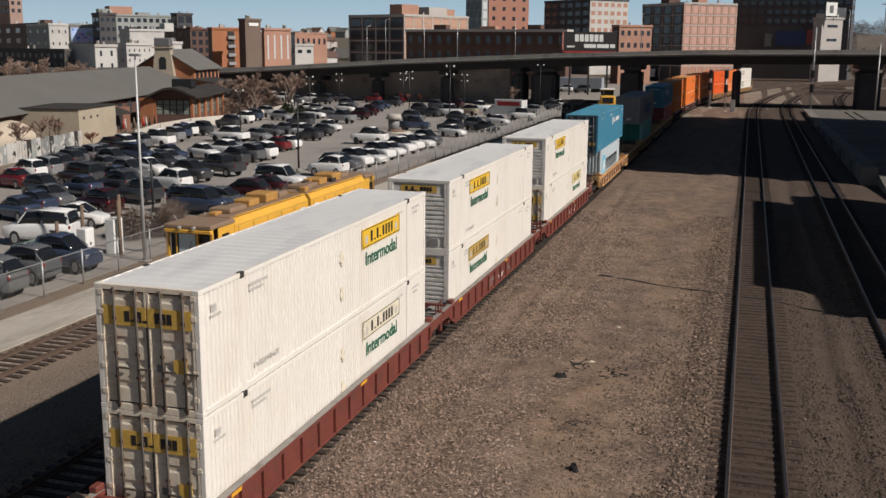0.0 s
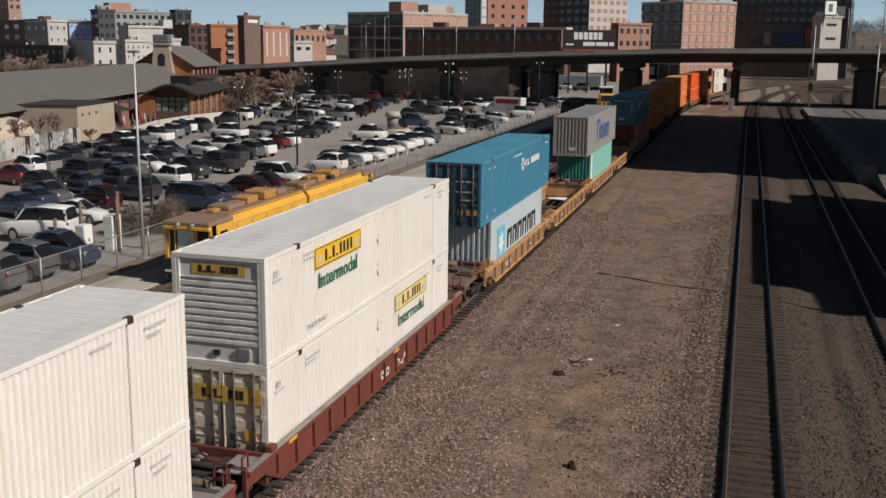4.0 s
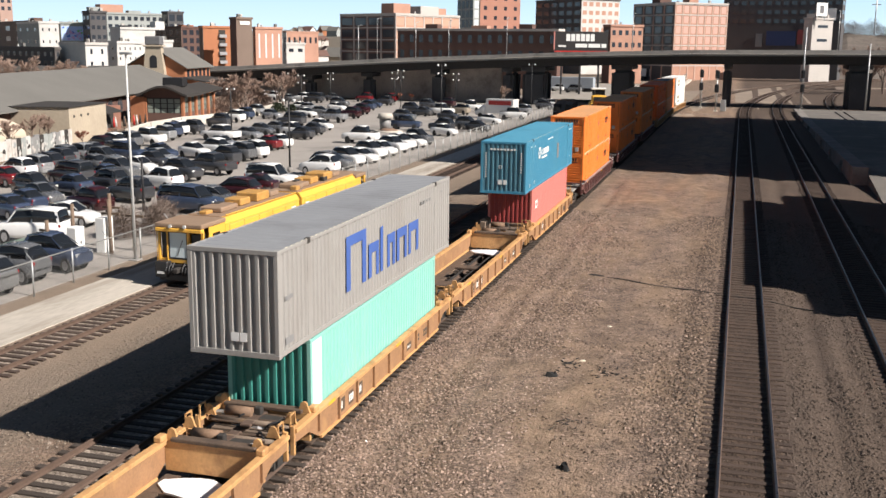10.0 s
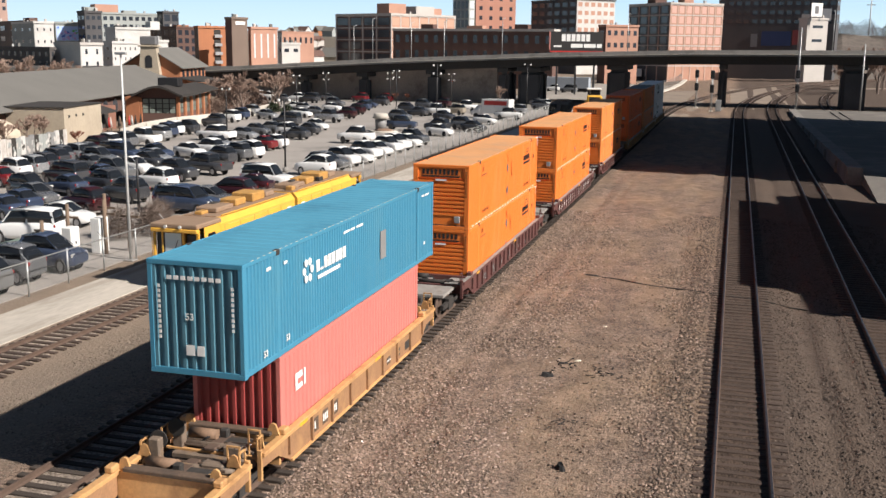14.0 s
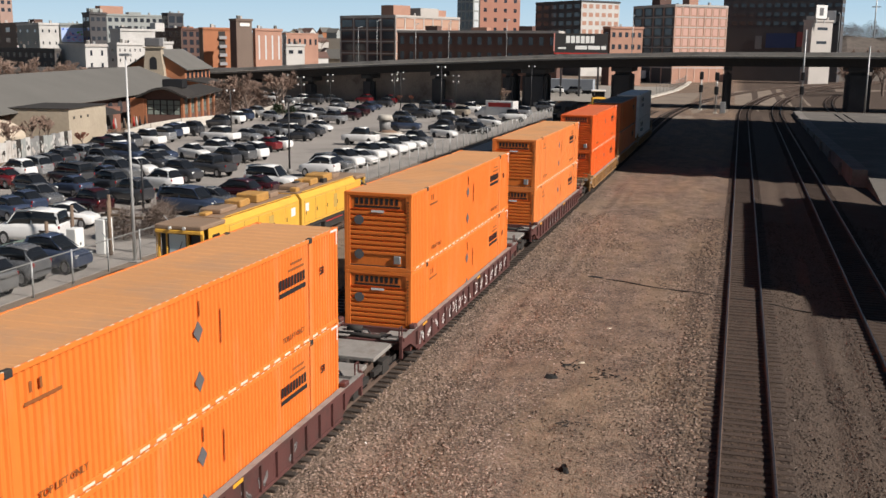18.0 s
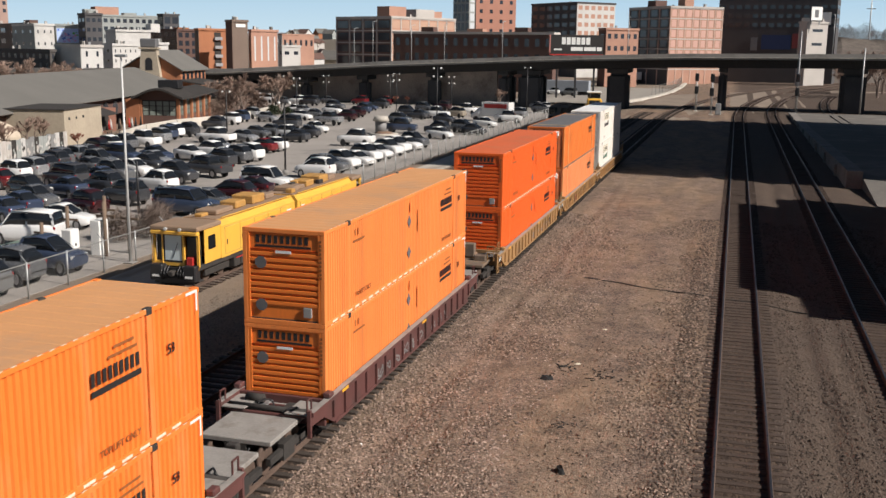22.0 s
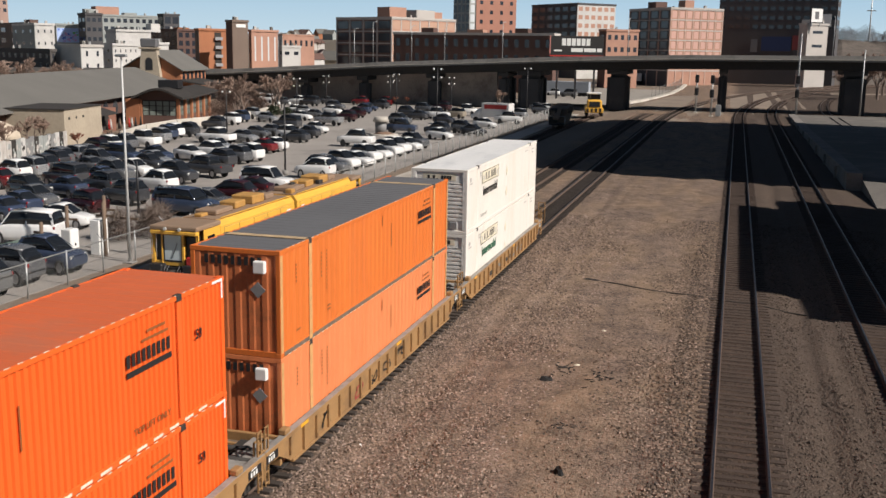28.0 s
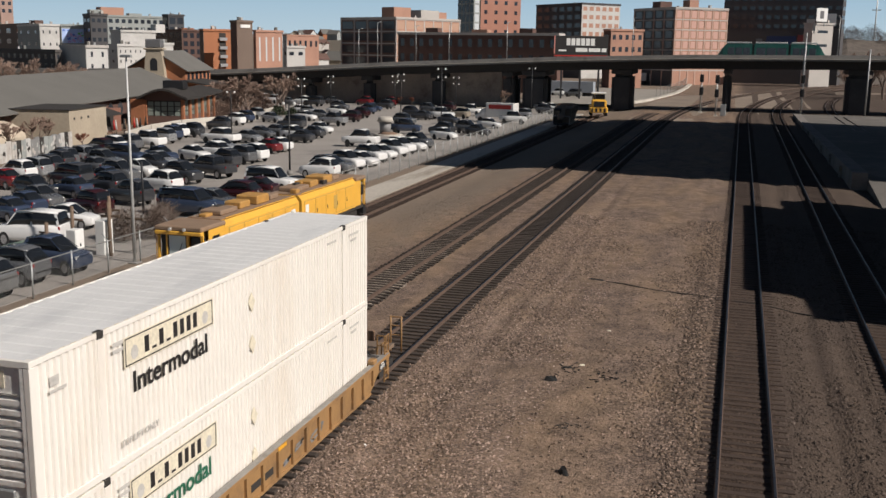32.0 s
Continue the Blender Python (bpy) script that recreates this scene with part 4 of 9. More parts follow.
def orange_box(label, side, roof, end_mat, variant=0):
    L, H = 16.154, 2.896
    c = container(label, L, H, side, end_mat, roof, "ribs" if variant < 2 else "fold", period=0.19 if variant < 2 else 0.42, depth=0.045 if variant < 2 else 0.03, end_fold=(0.40, 0.018))
    # the name on the side as plain bars with a rule below it
    s0 = 12.15
    word("name_bar", s0, 1.86, 0.27, [1] * 9, 0.185, on_side(L, 0.008), 0.38, M["ink"], c, "black name in plain bars")
    blocks("name_rule", [(s0, s0 + 1.65, 1.66, 1.78)], on_side(L, 0.008), M["ink"], c)
    z = H - 0.40 if variant < 2 else H - 0.44
    sink = 0.045 if variant < 2 else 0.012
    def deep(extra):
        k = [0]
        def put(s, zz):
            k[0] += 1
            return (s, -L / 2 + sink - (0 if k[0] % 2 else extra), zz)
        return put
    word("name_bar", -0.88, H - 0.44, 0.23, [1] * 9, 0.192, deep(0.012), 0.4, M["ink"], c)
    if variant < 2:
        blocks("name_rule", [(-0.90, 0.85, H - 0.56, H - 0.49)], deep(0.012), M["ink"], c)
        blocks("label_plate", [(-0.25, 0.25, H - 0.72, H - 0.64)], on_end(L, 0.012), M["sign_white"], c)
        for zz in (H - 1.02, H - 2.3):
            bm = poly_plate([(-0.72 + 0.19 * math.cos(0.785 * j + 0.3), -L / 2 + 0.004, zz + 0.19 * math.sin(0.785 * j + 0.3)) for j in range(8)], (0, -0.012, 0))
            part("placard", bm, M["placard"], c, "grey eight-sided placard")
        blocks("stencil_bar", [(1.13, 1.20, H - 0.34 - 0.12 * i, H - 0.27 - 0.12 * i) for i in range(10)], on_end(L, 0.006), M["faded_ink"], c)
        # dark bar above the sill painting the shadow of a gap
        part("end_shadow_gap", bm_box(-CW + 0.2, CW - 0.2, -L / 2 + 0.02, -L / 2 + 0.07, 0.162, 0.2), M["dark"], c)
        part("end_box", soft_box(0.62, 0.88, -L / 2 - 0.03, -L / 2 + 0.05, 0.3, 0.6, 0.02), M["steel"], c)
        text("lettering", "53", 0.3, (CW + 0.004, -L / 2 + L - 1.35, 1.75), "side", M["ink"], c)
        for s, zz in ((8.0, 1.92), (8.0, 0.78)):
            bm = poly_plate([(CW - 0.01, -L / 2 + s + a * 0.2, zz + b * 0.24) for a, b in DIAMOND], (0.016, 0, 0))
            part("placard", bm, M["placard"], c, "grey diamond placard")
        blocks("corner_tape", [(L - 0.55, L - 0.08, H - 0.09, H - 0.03), (L - 0.14, L - 0.08, H - 0.5, H - 0.09)], on_side(L, 0.008), M["sign_white"], c)
        # pale dashes of reflective tape along the bottom rail
        tagged(part("reflector_tape", boxes([(CW + 0.001, CW + 0.008, -L / 2 + 0.6 + 0.62 * i, -L / 2 + 0.96 + 0.62 * i, 0.06, 0.12) for i in range(24)]), M["faded_sign"], c), kind="stuff")
    else:
        part("power_box", soft_box(0.58, 0.92, -L / 2 - 0.14, -L / 2 + 0.01, 2.28, 2.62, 0.03), M["sign_white"], c, "white box on the end wall")
        bm = poly_plate([(0.66 + a * 0.22, -L / 2 + 0.004, 1.82 + b * 0.22) for a, b in DIAMOND], (0, -0.012, 0))
        part("placard", bm, M["sign_grey"], c, "grey diamond placard")
        for s in (1.98, L - 1.98):
            part("worn_band", soft_box(CW + 0.004, CW + 0.012, -L / 2 + s - 0.10, -L / 2 + s + 0.11, 0.03, H - 0.02, 0.003), M["worn_orange"], c)
            part("worn_edge", soft_box(CW + 0.002, CW + 0.008, -L / 2 + 0.01 if s < 3 else L / 2 - 0.16, -L / 2 + 0.16 if s < 3 else L / 2 - 0.01, 0.13, H - 0.13, 0.003), M["worn_orange"], c)
            part("roof_band", soft_box(-CW, CW, -L / 2 + s - 0.16, -L / 2 + s + 0.12, H - 0.01, H + 0.006, 0.003), M["tan_band"], c)
        part("rail_stripe", soft_box(CW + 0.002, CW + 0.01, -L / 2 + 0.2, L / 2 - 0.2, 0.02, 0.13, 0.003), M["grime_steel"], c, "grimy bottom rail")
    blocks("stencil_bar", ([(2.45, 2.52, 2.36, 2.56), (2.72, 2.79, 2.36, 2.56), (2.3, 3.3, 2.16, 2.23)] if variant < 2 else []) + [(12.9, 13.6, 2.42, 2.48), (12.7, 13.7, 2.26, 2.32), (8.05, 8.1, 2.25, 2.6), (9.0, 9.04, 1.4, 2.2)], on_side(L, 0.004), M["faded_ink"], c)
    if variant < 2:
        lift_text(c, L, 12.3, M["faded_ink"], 0.2)
        lift_text(c, L, 2.5, M["faded_ink"], 0.2)
    else:
        # short stencilled columns beside the lifting posts
        blocks("stencil_bar", [(s, s + 0.055, z, z + 0.07) for s, n in ((2.75, 7), (3.15, 11), (1.0, 5)) for z in [2.3 - 0.11 * k for k in range(n)]], on_side(L, 0.004), M["faded_ink"], c)
        blocks("stencil_bar", [(3.2, 3.45, 0.55, 0.6), (3.2, 3.45, 0.66, 0.71), (1.0, 1.3, 0.5, 0.55)], on_side(L, 0.004), M["faded_ink"], c)
    return c


def blue_box(label, doors):
    L, H = 16.154, 2.896
    c = container(label, L, H, M["blue"], M["blue_door"] if doors else M["blue_end"], M["blue_roof"], "doors" if doors else "fold", depth=0.042)
    s0 = 8.3 if doors else 3.5
    for k in range(6):
        ky, kz = -L / 2 + s0 + 0.42 + 0.26 * math.cos(math.pi / 3 * k), 1.95 + 0.26 * math.sin(math.pi / 3 * k)
        part("emblem_piece", poly_plate([(CW - 0.008, ky + 0.115 * math.cos(math.pi / 3 * j + 0.5), kz + 0.115 * math.sin(math.pi / 3 * j + 0.5)) for j in range(6)], (0.016, 0, 0)), M["sign_white"], c)
    word("name_bar", s0 + 1.0, 1.78, 0.34, [1, 0.2, 1, 0.2, 0, 1, 1, 1, 1, 1, 1, 1, 1] if doors else [1, 0.2, 1, 1, 1, 1, 1, 1], 0.29, on_side(L, 0.008), 0.2, M["sign_white"], c, "white name in plain bars")
    rows = [(1.3, 1.55, 2.47, 2.55), (2.35, 2.55, 2.44, 2.52), (14.9, 15.05, 0.64, 0.76)] + [(q, q + w, 2.5, 2.57) for q, w in ((6.6, 0.5), (7.2, 0.35), (7.7, 0.6), (14.6, 0.3), (15.0, 0.5))]
    for q, z in ((1.05, 0.27), (2.4, 0.34)):
        text("lettering", "53", 0.24, (CW + 0.004, -L / 2 + q, z), "side", M["sign_white"], c)
    if not doors:
        rows += [(4.6, 6.3, 1.55, 1.66)]
        blocks("weld_patch", [(9.95, 10.5, 1.05, 2.0)], on_side(L, 0.008), M["sign_grey"], c, "grey repair patch")
    blocks("stencil_bar", rows, on_side(L, 0.008), M["sign_white"], c)
    e = on_end(L, 0.012)
    if doors:
        blocks("end_mark", [(-1.0, -0.82, 1.98, 2.18), (-0.6, -0.2, 2.02, 2.1), (0.12, 0.5, 2.02, 2.1), (0.6, 0.95, 2.02, 2.1), (-0.5, -0.15, 1.57, 1.63), (0.12, 0.9, 1.57, 1.63), (0.3, 0.95, 1.2, 1.26)], e, M["stencil"], c)
        text("lettering", "53", 0.26, (-0.45, -L / 2 - 0.006, 0.72), "end", M["sign_white"], c)
        blocks("end_label", [(0.2, 0.45, 0.55, 0.8), (0.6, 1.1, 0.55, 0.8)], e, M["ochre_sign"], c)
    else:
        blocks("end_mark", [(-0.75 + 0.19 * i, -0.62 + 0.19 * i, 2.42, 2.52) for i in range(8)], e, M["sign_white"], c)
        blocks("end_mark", [(-1.02, -0.95, 0.9 + 0.13 * i, 0.98 + 0.13 * i) for i in range(11)] + [(0.98, 1.05, 1.2 + 0.13 * i, 1.28 + 0.13 * i) for i in range(9)], e, M["sign_white"], c)
        text("lettering", "53", 0.24, (-0.28, -L / 2 - 0.006, 1.42), "end", M["sign_white"], c)
        blocks("end_label", [(-0.28, -0.05, 0.52, 0.78), (0.02, 0.22, 0.52, 0.78)], e, M["sign_white"], c)
    return c


def grey_box():
    L, H = 16.154, 2.896
    c = container("warm grey steel container with a big blue name in bars", L, H, M["grey_cont"], M["grey_cont"], M["grey_roof_paint"], "fold", 0.28, 0.05)
    p = on_side(L, 0.012)
    for s, w, h in ((4.75, 1.7, 1.7), (6.7, 0.95, 1.12), (7.8, 0.5, 1.5), (8.5, 0.8, 1.12), (9.5, 1.1, 1.12), (10.8, 1.15, 1.12)):
        bar = 0.34 if w > 1.2 else 0.26
        blocks("name_bar", [(s, s + bar, 0.72, 0.72 + h)] + ([(s + w - bar, s + w, 0.72, 0.72 + h), (s + bar, s + w - bar, 0.72 + h - 0.32, 0.72 + h)] if w > 0.6 else []), p, M["logo_blue"], c)
    blocks("stencil_bar", [(12.3, 12.5, 2.3, 2.42), (12.6, 12.8, 2.3, 2.42), (12.95, 13.15, 2.3, 2.42), (13.3, 13.5, 2.3, 2.42), (14.9, 15.1, 2.42, 2.5), (0.4, 0.9, 0.3, 0.5), (0.4, 0.9, 1.5, 1.62)], on_side(L, 0.006), M["sign_grey"], c)
    blocks("end_label", [(-0.08, 0.15, 0.42, 0.66), (0.18, 0.38, 0.42, 0.66)], on_end(L, 0.012), M["sign_white"], c)
    return c


def forty(label, side, end, extra):
    L, H = 12.192, 2.896
    c = container(label, L, H, side, end, side, "fold", 0.28, 0.045, posts=False, frame_mat=side)
    if extra == "star":
        blocks("sign_square", [(1.3, 2.85, 0.70, 2.35)], on_side(L, 0.006), M["sky_blue"], c, "light blue square")
        pts = []
        for i in range(14):
            a = math.pi * i / 7 + math.pi / 2
            r = 0.68 if i % 2 == 0 else 0.30
            pts.append((CW + 0.004, -L / 2 + 2.08 + r * math.cos(a), 1.52 + r * math.sin(a)))
        bm = poly_plate(pts, (0.008, 0, 0))
        part("star", bm, M["sign_white"], c, "white seven-pointed star")
        p = on_side(L, 0.008)
        for i in range(6):
            q = 3.45 + 1.2 * i
            blocks("name_bar", [(q, q + 0.24, 0.98, 1.93), (q + 0.68, q + 0.92, 0.98, 1.93), (q + 0.24, q + 0.68, 1.69, 1.93)], p, M["ink"], c)
    elif extra == "mint":
        part("white_post", soft_box(CW - 0.02, CW + 0.008, -L / 2 + 0.12, -L / 2 + 0.75, 0.1, H - 0.1, 0.004), M["sign_white"], c, "white painted strip")
    elif extra == "patch":
        blocks("sign_square", [(0.95, 1.08, 1.68, 2.16), (1.08, 1.42, 1.68, 1.82), (1.08, 1.42, 1.98, 2.16), (1.52, 1.64, 1.68, 2.16)], on_side(L, 0.008), M["sign_white"], c)
    return c


# ---------- well cars ----------
def bogie(parent, y):
    """A two-axle truck: side frames, bolster, wheels."""
    for sg in (-1, 1):
        bm = bmesh.new()
        box(bm, sg * 1.02 - 0.07, sg * 1.02 + 0.07, y - 1.15, y + 1.15, 0.36, 0.56)
        box(bm, sg * 1.02 - 0.09, sg * 1.02 + 0.09, y - 0.35, y + 0.35, 0.20, 0.68)
        part("bogie_frame", bm, M["dark"], parent)
    part("bolster", bm_box(-1.0, 1.0, y - 0.2, y + 0.2, 0.42, 0.66), M["dark"], parent)
    for dy in (-0.87, 0.87):
        bm = bmesh.new()
        cyl(bm, (-0.8, y + dy, 0.42), (0.8, y + dy, 0.42), 0.08, n=8)
        for sg in (-1, 1):
            cyl(bm, (sg * 0.69, y + dy, 0.42), (sg * 0.82, y + dy, 0.42), 0.42, n=20)
        part("wheelset", bm, M["rust"], parent)


def well_car(label, paint, a, b, w0, w1, bogies, rib=1.2, marks=None, empty=False, end_rail=False, snow=False, plates=False):
    """A well car between couplings a and b with its well from w0 to w1, all in metres along the train. Origin at its middle."""
    mid = (a + b) / 2
    c = thing("well_car", label, "freight car", "well cars of the train")
    A, B, P, Q = a - mid, b - mid, w0 - mid, w1 - mid
    top, low = 1.22, 0.34
    for sg in (-1, 1):
        x = sg * 1.44
        bm = bmesh.new()
        # side plate with cut-away lower corners at both ends
        prof = [(P - 1.3, top), (P - 1.3, 0.84), (P - 0.35, 0.80), (P + 0.5, low), (Q - 0.5, low), (Q + 0.35, 0.80), (Q + 1.3, 0.84), (Q + 1.3, top)]
        lo = [bm.verts.new((x - 0.035, yy, zz)) for yy, zz in prof]
        hi = [bm.verts.new((x + 0.035, yy, zz)) for yy, zz in prof]
        bm.faces.new(lo)
        bm.faces.new(hi[::-1])
        for i in range(len(prof)):
            bm.faces.new((lo[i], hi[i], hi[(i + 1) % len(prof)], lo[(i + 1) % len(prof)]))
        bmesh.ops.recalc_face_normals(bm, faces=bm.faces[:])
        # yellow cars get webs in a browner tone than their chords
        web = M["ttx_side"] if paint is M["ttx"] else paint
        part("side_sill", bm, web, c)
        part("top_chord", soft_box(x - 0.10, x + 0.11, P - 1.3, Q + 1.3, top - 0.09, top + 0.03, 0.012), paint, c)
        if paint is not M["ttx"]:
            part("chord_cap", bm_box(x - 0.09, x + 0.10, P - 1.25, Q + 1.25, top + 0.031, top + 0.036), M["walk_grey"], c, "worn grey top edge")
        part("bottom_chord", soft_box(x - 0.14, x + 0.09, P + 0.45, Q - 0.45, low - 0.02, low + 0.07, 0.012), paint, c)
        n = max(4, round((Q - P) / rib))
        for i in range(n + 1):
            yy = P + 0.3 + (Q - P - 0.6) * i / n
            if sg < 0 and i % 2:
                continue
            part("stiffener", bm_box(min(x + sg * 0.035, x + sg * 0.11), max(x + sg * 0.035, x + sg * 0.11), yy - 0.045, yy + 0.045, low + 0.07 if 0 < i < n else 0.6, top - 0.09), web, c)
        for yy in (P + 0.1, Q - 0.1):
            part("guide_bracket", soft_box(x - 0.13, x + 0.10, yy - 0.16, yy + 0.16, top + 0.03, top + 0.20, 0.03), paint, c)
        for q in (P + 0.9, P + (Q - P) * 0.55):
            part("reflector", bm_box(min(x + sg * 0.112, x + sg * 0.117), max(x + sg * 0.112, x + sg * 0.117), q, q + 0.5, top - 0.085, top + 0.01), M["mark_yellow"], c, "yellow reflector")
        if marks and sg > 0:
            for m0, m1, z0, z1, mm in marks:
                if mm is M["dark"] or mm is paint:
                    part("marking", bm_box(x + 0.036, x + 0.041, m0 - mid, m1 - mid, z0, z1), mm, c)
                elif plates:
                    part("marking", bm_box(x + 0.036, x + 0.040, m0 - mid, m1 - mid, z0 + 0.02, z1 - 0.02), M["well_floor"], c)
                    part("mark_bar", boxes([(x + 0.041, x + 0.046, m0 - mid + 0.04 + q, m0 - mid + 0.12 + q, z0 + 0.12, z1 - 0.12) for q in (0.0, 0.13, 0.26)]), mm, c)
                else:
                    part("marking", scribble(int(m0 * 10), x + 0.05, m0 - mid, z0, m1 - m0 + 0.1, z1 - z0), mm, c)
    # bulkheads and end platforms
    for yy, far, d in ((P, A, -1), (Q, B, 1)):
        part("bulkhead", soft_box(-1.40, 1.40, min(yy, yy + d * 0.12), max(yy, yy + d * 0.12), 0.42, top + 0.02, 0.015), paint, c)
        e0, e1 = sorted((yy + d * 0.12, far - d * 0.25))
        part("end_platform", soft_box(-1.05, 1.05, e0, e1, 0.86, 1.0, 0.02), M["grime_steel"] if empty or paint is M["tan_ttx"] else (M["walk_grey"] if paint is M["brownred"] else M["dark"]), c)
        if not empty and far - yy:
            for sg in (-1, 1):
                part("gangway", soft_box(min(sg * 1.38, sg * 0.62), max(sg * 1.38, sg * 0.62), min(yy + d * 0.14, yy + d * 1.25), max(yy + d * 0.14, yy + d * 1.25), 1.115, 1.15, 0.008), M["walk_grey"], c, "worn grey gangway plate")
        for q in (0.45, 0.8, 1.15):
            if q < e1 - e0:
                part("end_beam", soft_box(-1.3, 1.3, yy + d * q - 0.05, yy + d * q + 0.05, 1.0, 1.07, 0.01), paint, c)
        for q, xx in ((0.7, -0.55), (1.1, 0.5)):
            hs, pr = bmesh.new(), None
            for j in range(7):
                pt = (xx + 0.1 * j, yy + d * (q + 0.15 * math.sin(j)), 1.06 + 0.22 * math.sin(math.pi * j / 6))
                if pr:
                    cyl(hs, pr, pt, 0.03, n=5)
                pr = pt
            part("brake_pipe", hs, M["black"], c)
        part("draft_sill", bm_box(-0.32, 0.32, e0, e1, 0.62, 0.858), M["dark"], c)
        k = (e1 - e0)
        part("walkway", soft_box(-1.40, -0.2, yy + d * 0.2 if d > 0 else yy - 0.75, yy + 0.75 if d > 0 else yy - 0.2, 1.05, 1.10, 0.008), M["steel"], c)
        part("walkway", soft_box(0.3, 1.40, yy + d * 0.2 if d > 0 else yy - 0.75, yy + 0.75 if d > 0 else yy - 0.2, 1.03, 1.08, 0.008), M["dark"], c)
        part("cross_tube", bm_cyl((-1.25, yy + d * 0.95, 1.12), (1.25, yy + d * 0.95, 1.12), 0.09, n=10), M["dark"] if not empty else M["grime_steel"], c)
        if empty:
            part("air_reservoir", bm_cyl((-0.9, yy + d * 0.62, 1.28), (-0.1, yy + d * 0.62, 1.28), 0.15, n=14), M["burnt_steel"], c, "rusty air tank")
            part("bulkhead_cap", soft_box(-1.2, 1.2, min(yy - d * 0.06, yy + d * 0.24), max(yy - d * 0.06, yy + d * 0.24), top + 0.022, top + 0.13, 0.02), M["well_floor"], c, "dark steel beam")
            for sg in (-1, 1):
                for q in (0.05, 0.95):
                    tab = [(sg * 1.22 + 0.11 * math.cos(t), yy + d * q, top + 0.24 + 0.11 * math.sin(t)) for t in (0.0, 0.52, 1.05, 1.57, 2.09, 2.62, 3.14)]
                    tab = [(sg * 1.22 + 0.19, yy + d * q, top + 0.03)] + tab + [(sg * 1.22 - 0.19, yy + d * q, top + 0.03)]
                    part("guide_tab", poly_plate(tab, (0, d * 0.07, 0)), paint, c)
            part("valve", soft_box(-0.1, 0.12, min(yy + d * 0.35, yy + d * 0.55), max(yy + d * 0.35, yy + d * 0.55), 1.08, 1.42, 0.03), M["dark"], c)
            for q in (0.3, 0.72, 1.08):
                part("brake_pipe", bm_cyl((-1.1, yy + d * q, 1.14), (1.05, yy + d * (q + 0.12), 1.18), 0.035, n=6), M["well_floor"], c)
            part("lever_plate", soft_box(0.15, 0.75, min(yy + d * 0.45, yy + d * 0.8), max(yy + d * 0.45, yy + d * 0.8), 1.16, 1.2, 0.01), M["dark"], c)
        else:
            part("brake_cylinder", bm_cyl((-0.9, yy + d * 0.5, 1.22), (-0.35, yy + d * 0.5, 1.22), 0.13, n=12), M["dark"], c)
        for sg in (-1, 1):
            part("grab_iron", boxes([(sg * 1.35 - 0.02, sg * 1.35 + 0.02, yy + d * q - 0.02, yy + d * q + 0.02, 1.22, 1.62) for q in (1.0, 1.3)] + [(sg * 1.35 - 0.02, sg * 1.35 + 0.02, min(yy + d * 1.0, yy + d * 1.3), max(yy + d * 1.0, yy + d * 1.3), 1.58, 1.62)]), paint, c)
            part("step_post", soft_box(sg * 1.42 - 0.06, sg * 1.42 + 0.06, yy + d * 1.30 - 0.05, yy + d * 1.30 + 0.05, 0.5, 1.32, 0.01), paint, c)
        if k > 1.2 and paint is not M["brownred"]:
            yq = yy + d * min(1.55, k - 0.2)
            part("brake_stand", soft_box(-1.12, -0.82, yq - 0.12, yq + 0.12, 1.0, 1.72, 0.03), M["grime_steel"], c)
            part("brake_wheel", bm_cyl((-0.97, yq + d * 0.13, 1.62), (-0.97, yq + d * 0.17, 1.62), 0.24, n=14), M["dark"], c)
            part("valve_box", soft_box(0.35, 0.95, yq - 0.2, yq + 0.2, 1.0, 1.28, 0.04), M["grime_steel"], c)
            if not empty:
                part("air_tank", bm_cyl((-0.45, yq - d * 0.45, 1.16), (0.35, yq - d * 0.45, 1.16), 0.15, n=12), M["burnt_steel"], c)
            part("handrail", boxes([(0.98, 1.02, yq - 0.02, yq + 0.02, 1.0, 1.75), (1.30, 1.34, yq - 0.02, yq + 0.02, 1.0, 1.75), (1.02, 1.30, yq - 0.02, yq + 0.02, 1.71, 1.75), (1.02, 1.30, yq - 0.02, yq + 0.02, 1.36, 1.40)]), paint, c)
        if paint is M["tan_ttx"]:
            n0, n1 = sorted((yy + d * 0.42, yy + d * 1.12))
            part("number_board", bm_box(1.476, 1.484, n0, n1, 0.84, 1.12), M["black"], c, "black board with white bars")
            part("board_bar", boxes([(1.485, 1.489, n0 + 0.12 + 0.14 * j, n0 + 0.20 + 0.14 * j, 0.88, 1.0) for j in range(3)] + [(1.485, 1.489, n0 + 0.15, n0 + 0.45, 1.04, 1.07)]), M["sign_white"], c)
            for sg in (-1, 1):
                l0 = yy + d * 1.18
                part("ladder", boxes([(sg * 1.46 - 0.02, sg * 1.46 + 0.02, l0 - 0.22, l0 - 0.18, 0.3, 1.9), (sg * 1.46 - 0.02, sg * 1.46 + 0.02, l0 + 0.18, l0 + 0.22, 0.3, 1.9)] + [(sg * 1.46 - 0.015, sg * 1.46 + 0.015, l0 - 0.18, l0 + 0.18, zz, zz + 0.03) for zz in (0.35, 0.65, 0.95, 1.25, 1.55, 1.86)]), paint, c)
            part("gear_box", soft_box(-0.3, 0.25, min(yy + d * 0.9, yy + d * 1.3), max(yy + d * 0.9, yy + d * 1.3), 1.08, 1.75, 0.03), M["grime_steel"], c, "grimy gear housing")
        part("coupler", soft_box(-0.16, 0.16, min(far, far - d * 0.5), max(far, far - d * 0.5), 0.62, 0.9, 0.03), M["dark"], c)
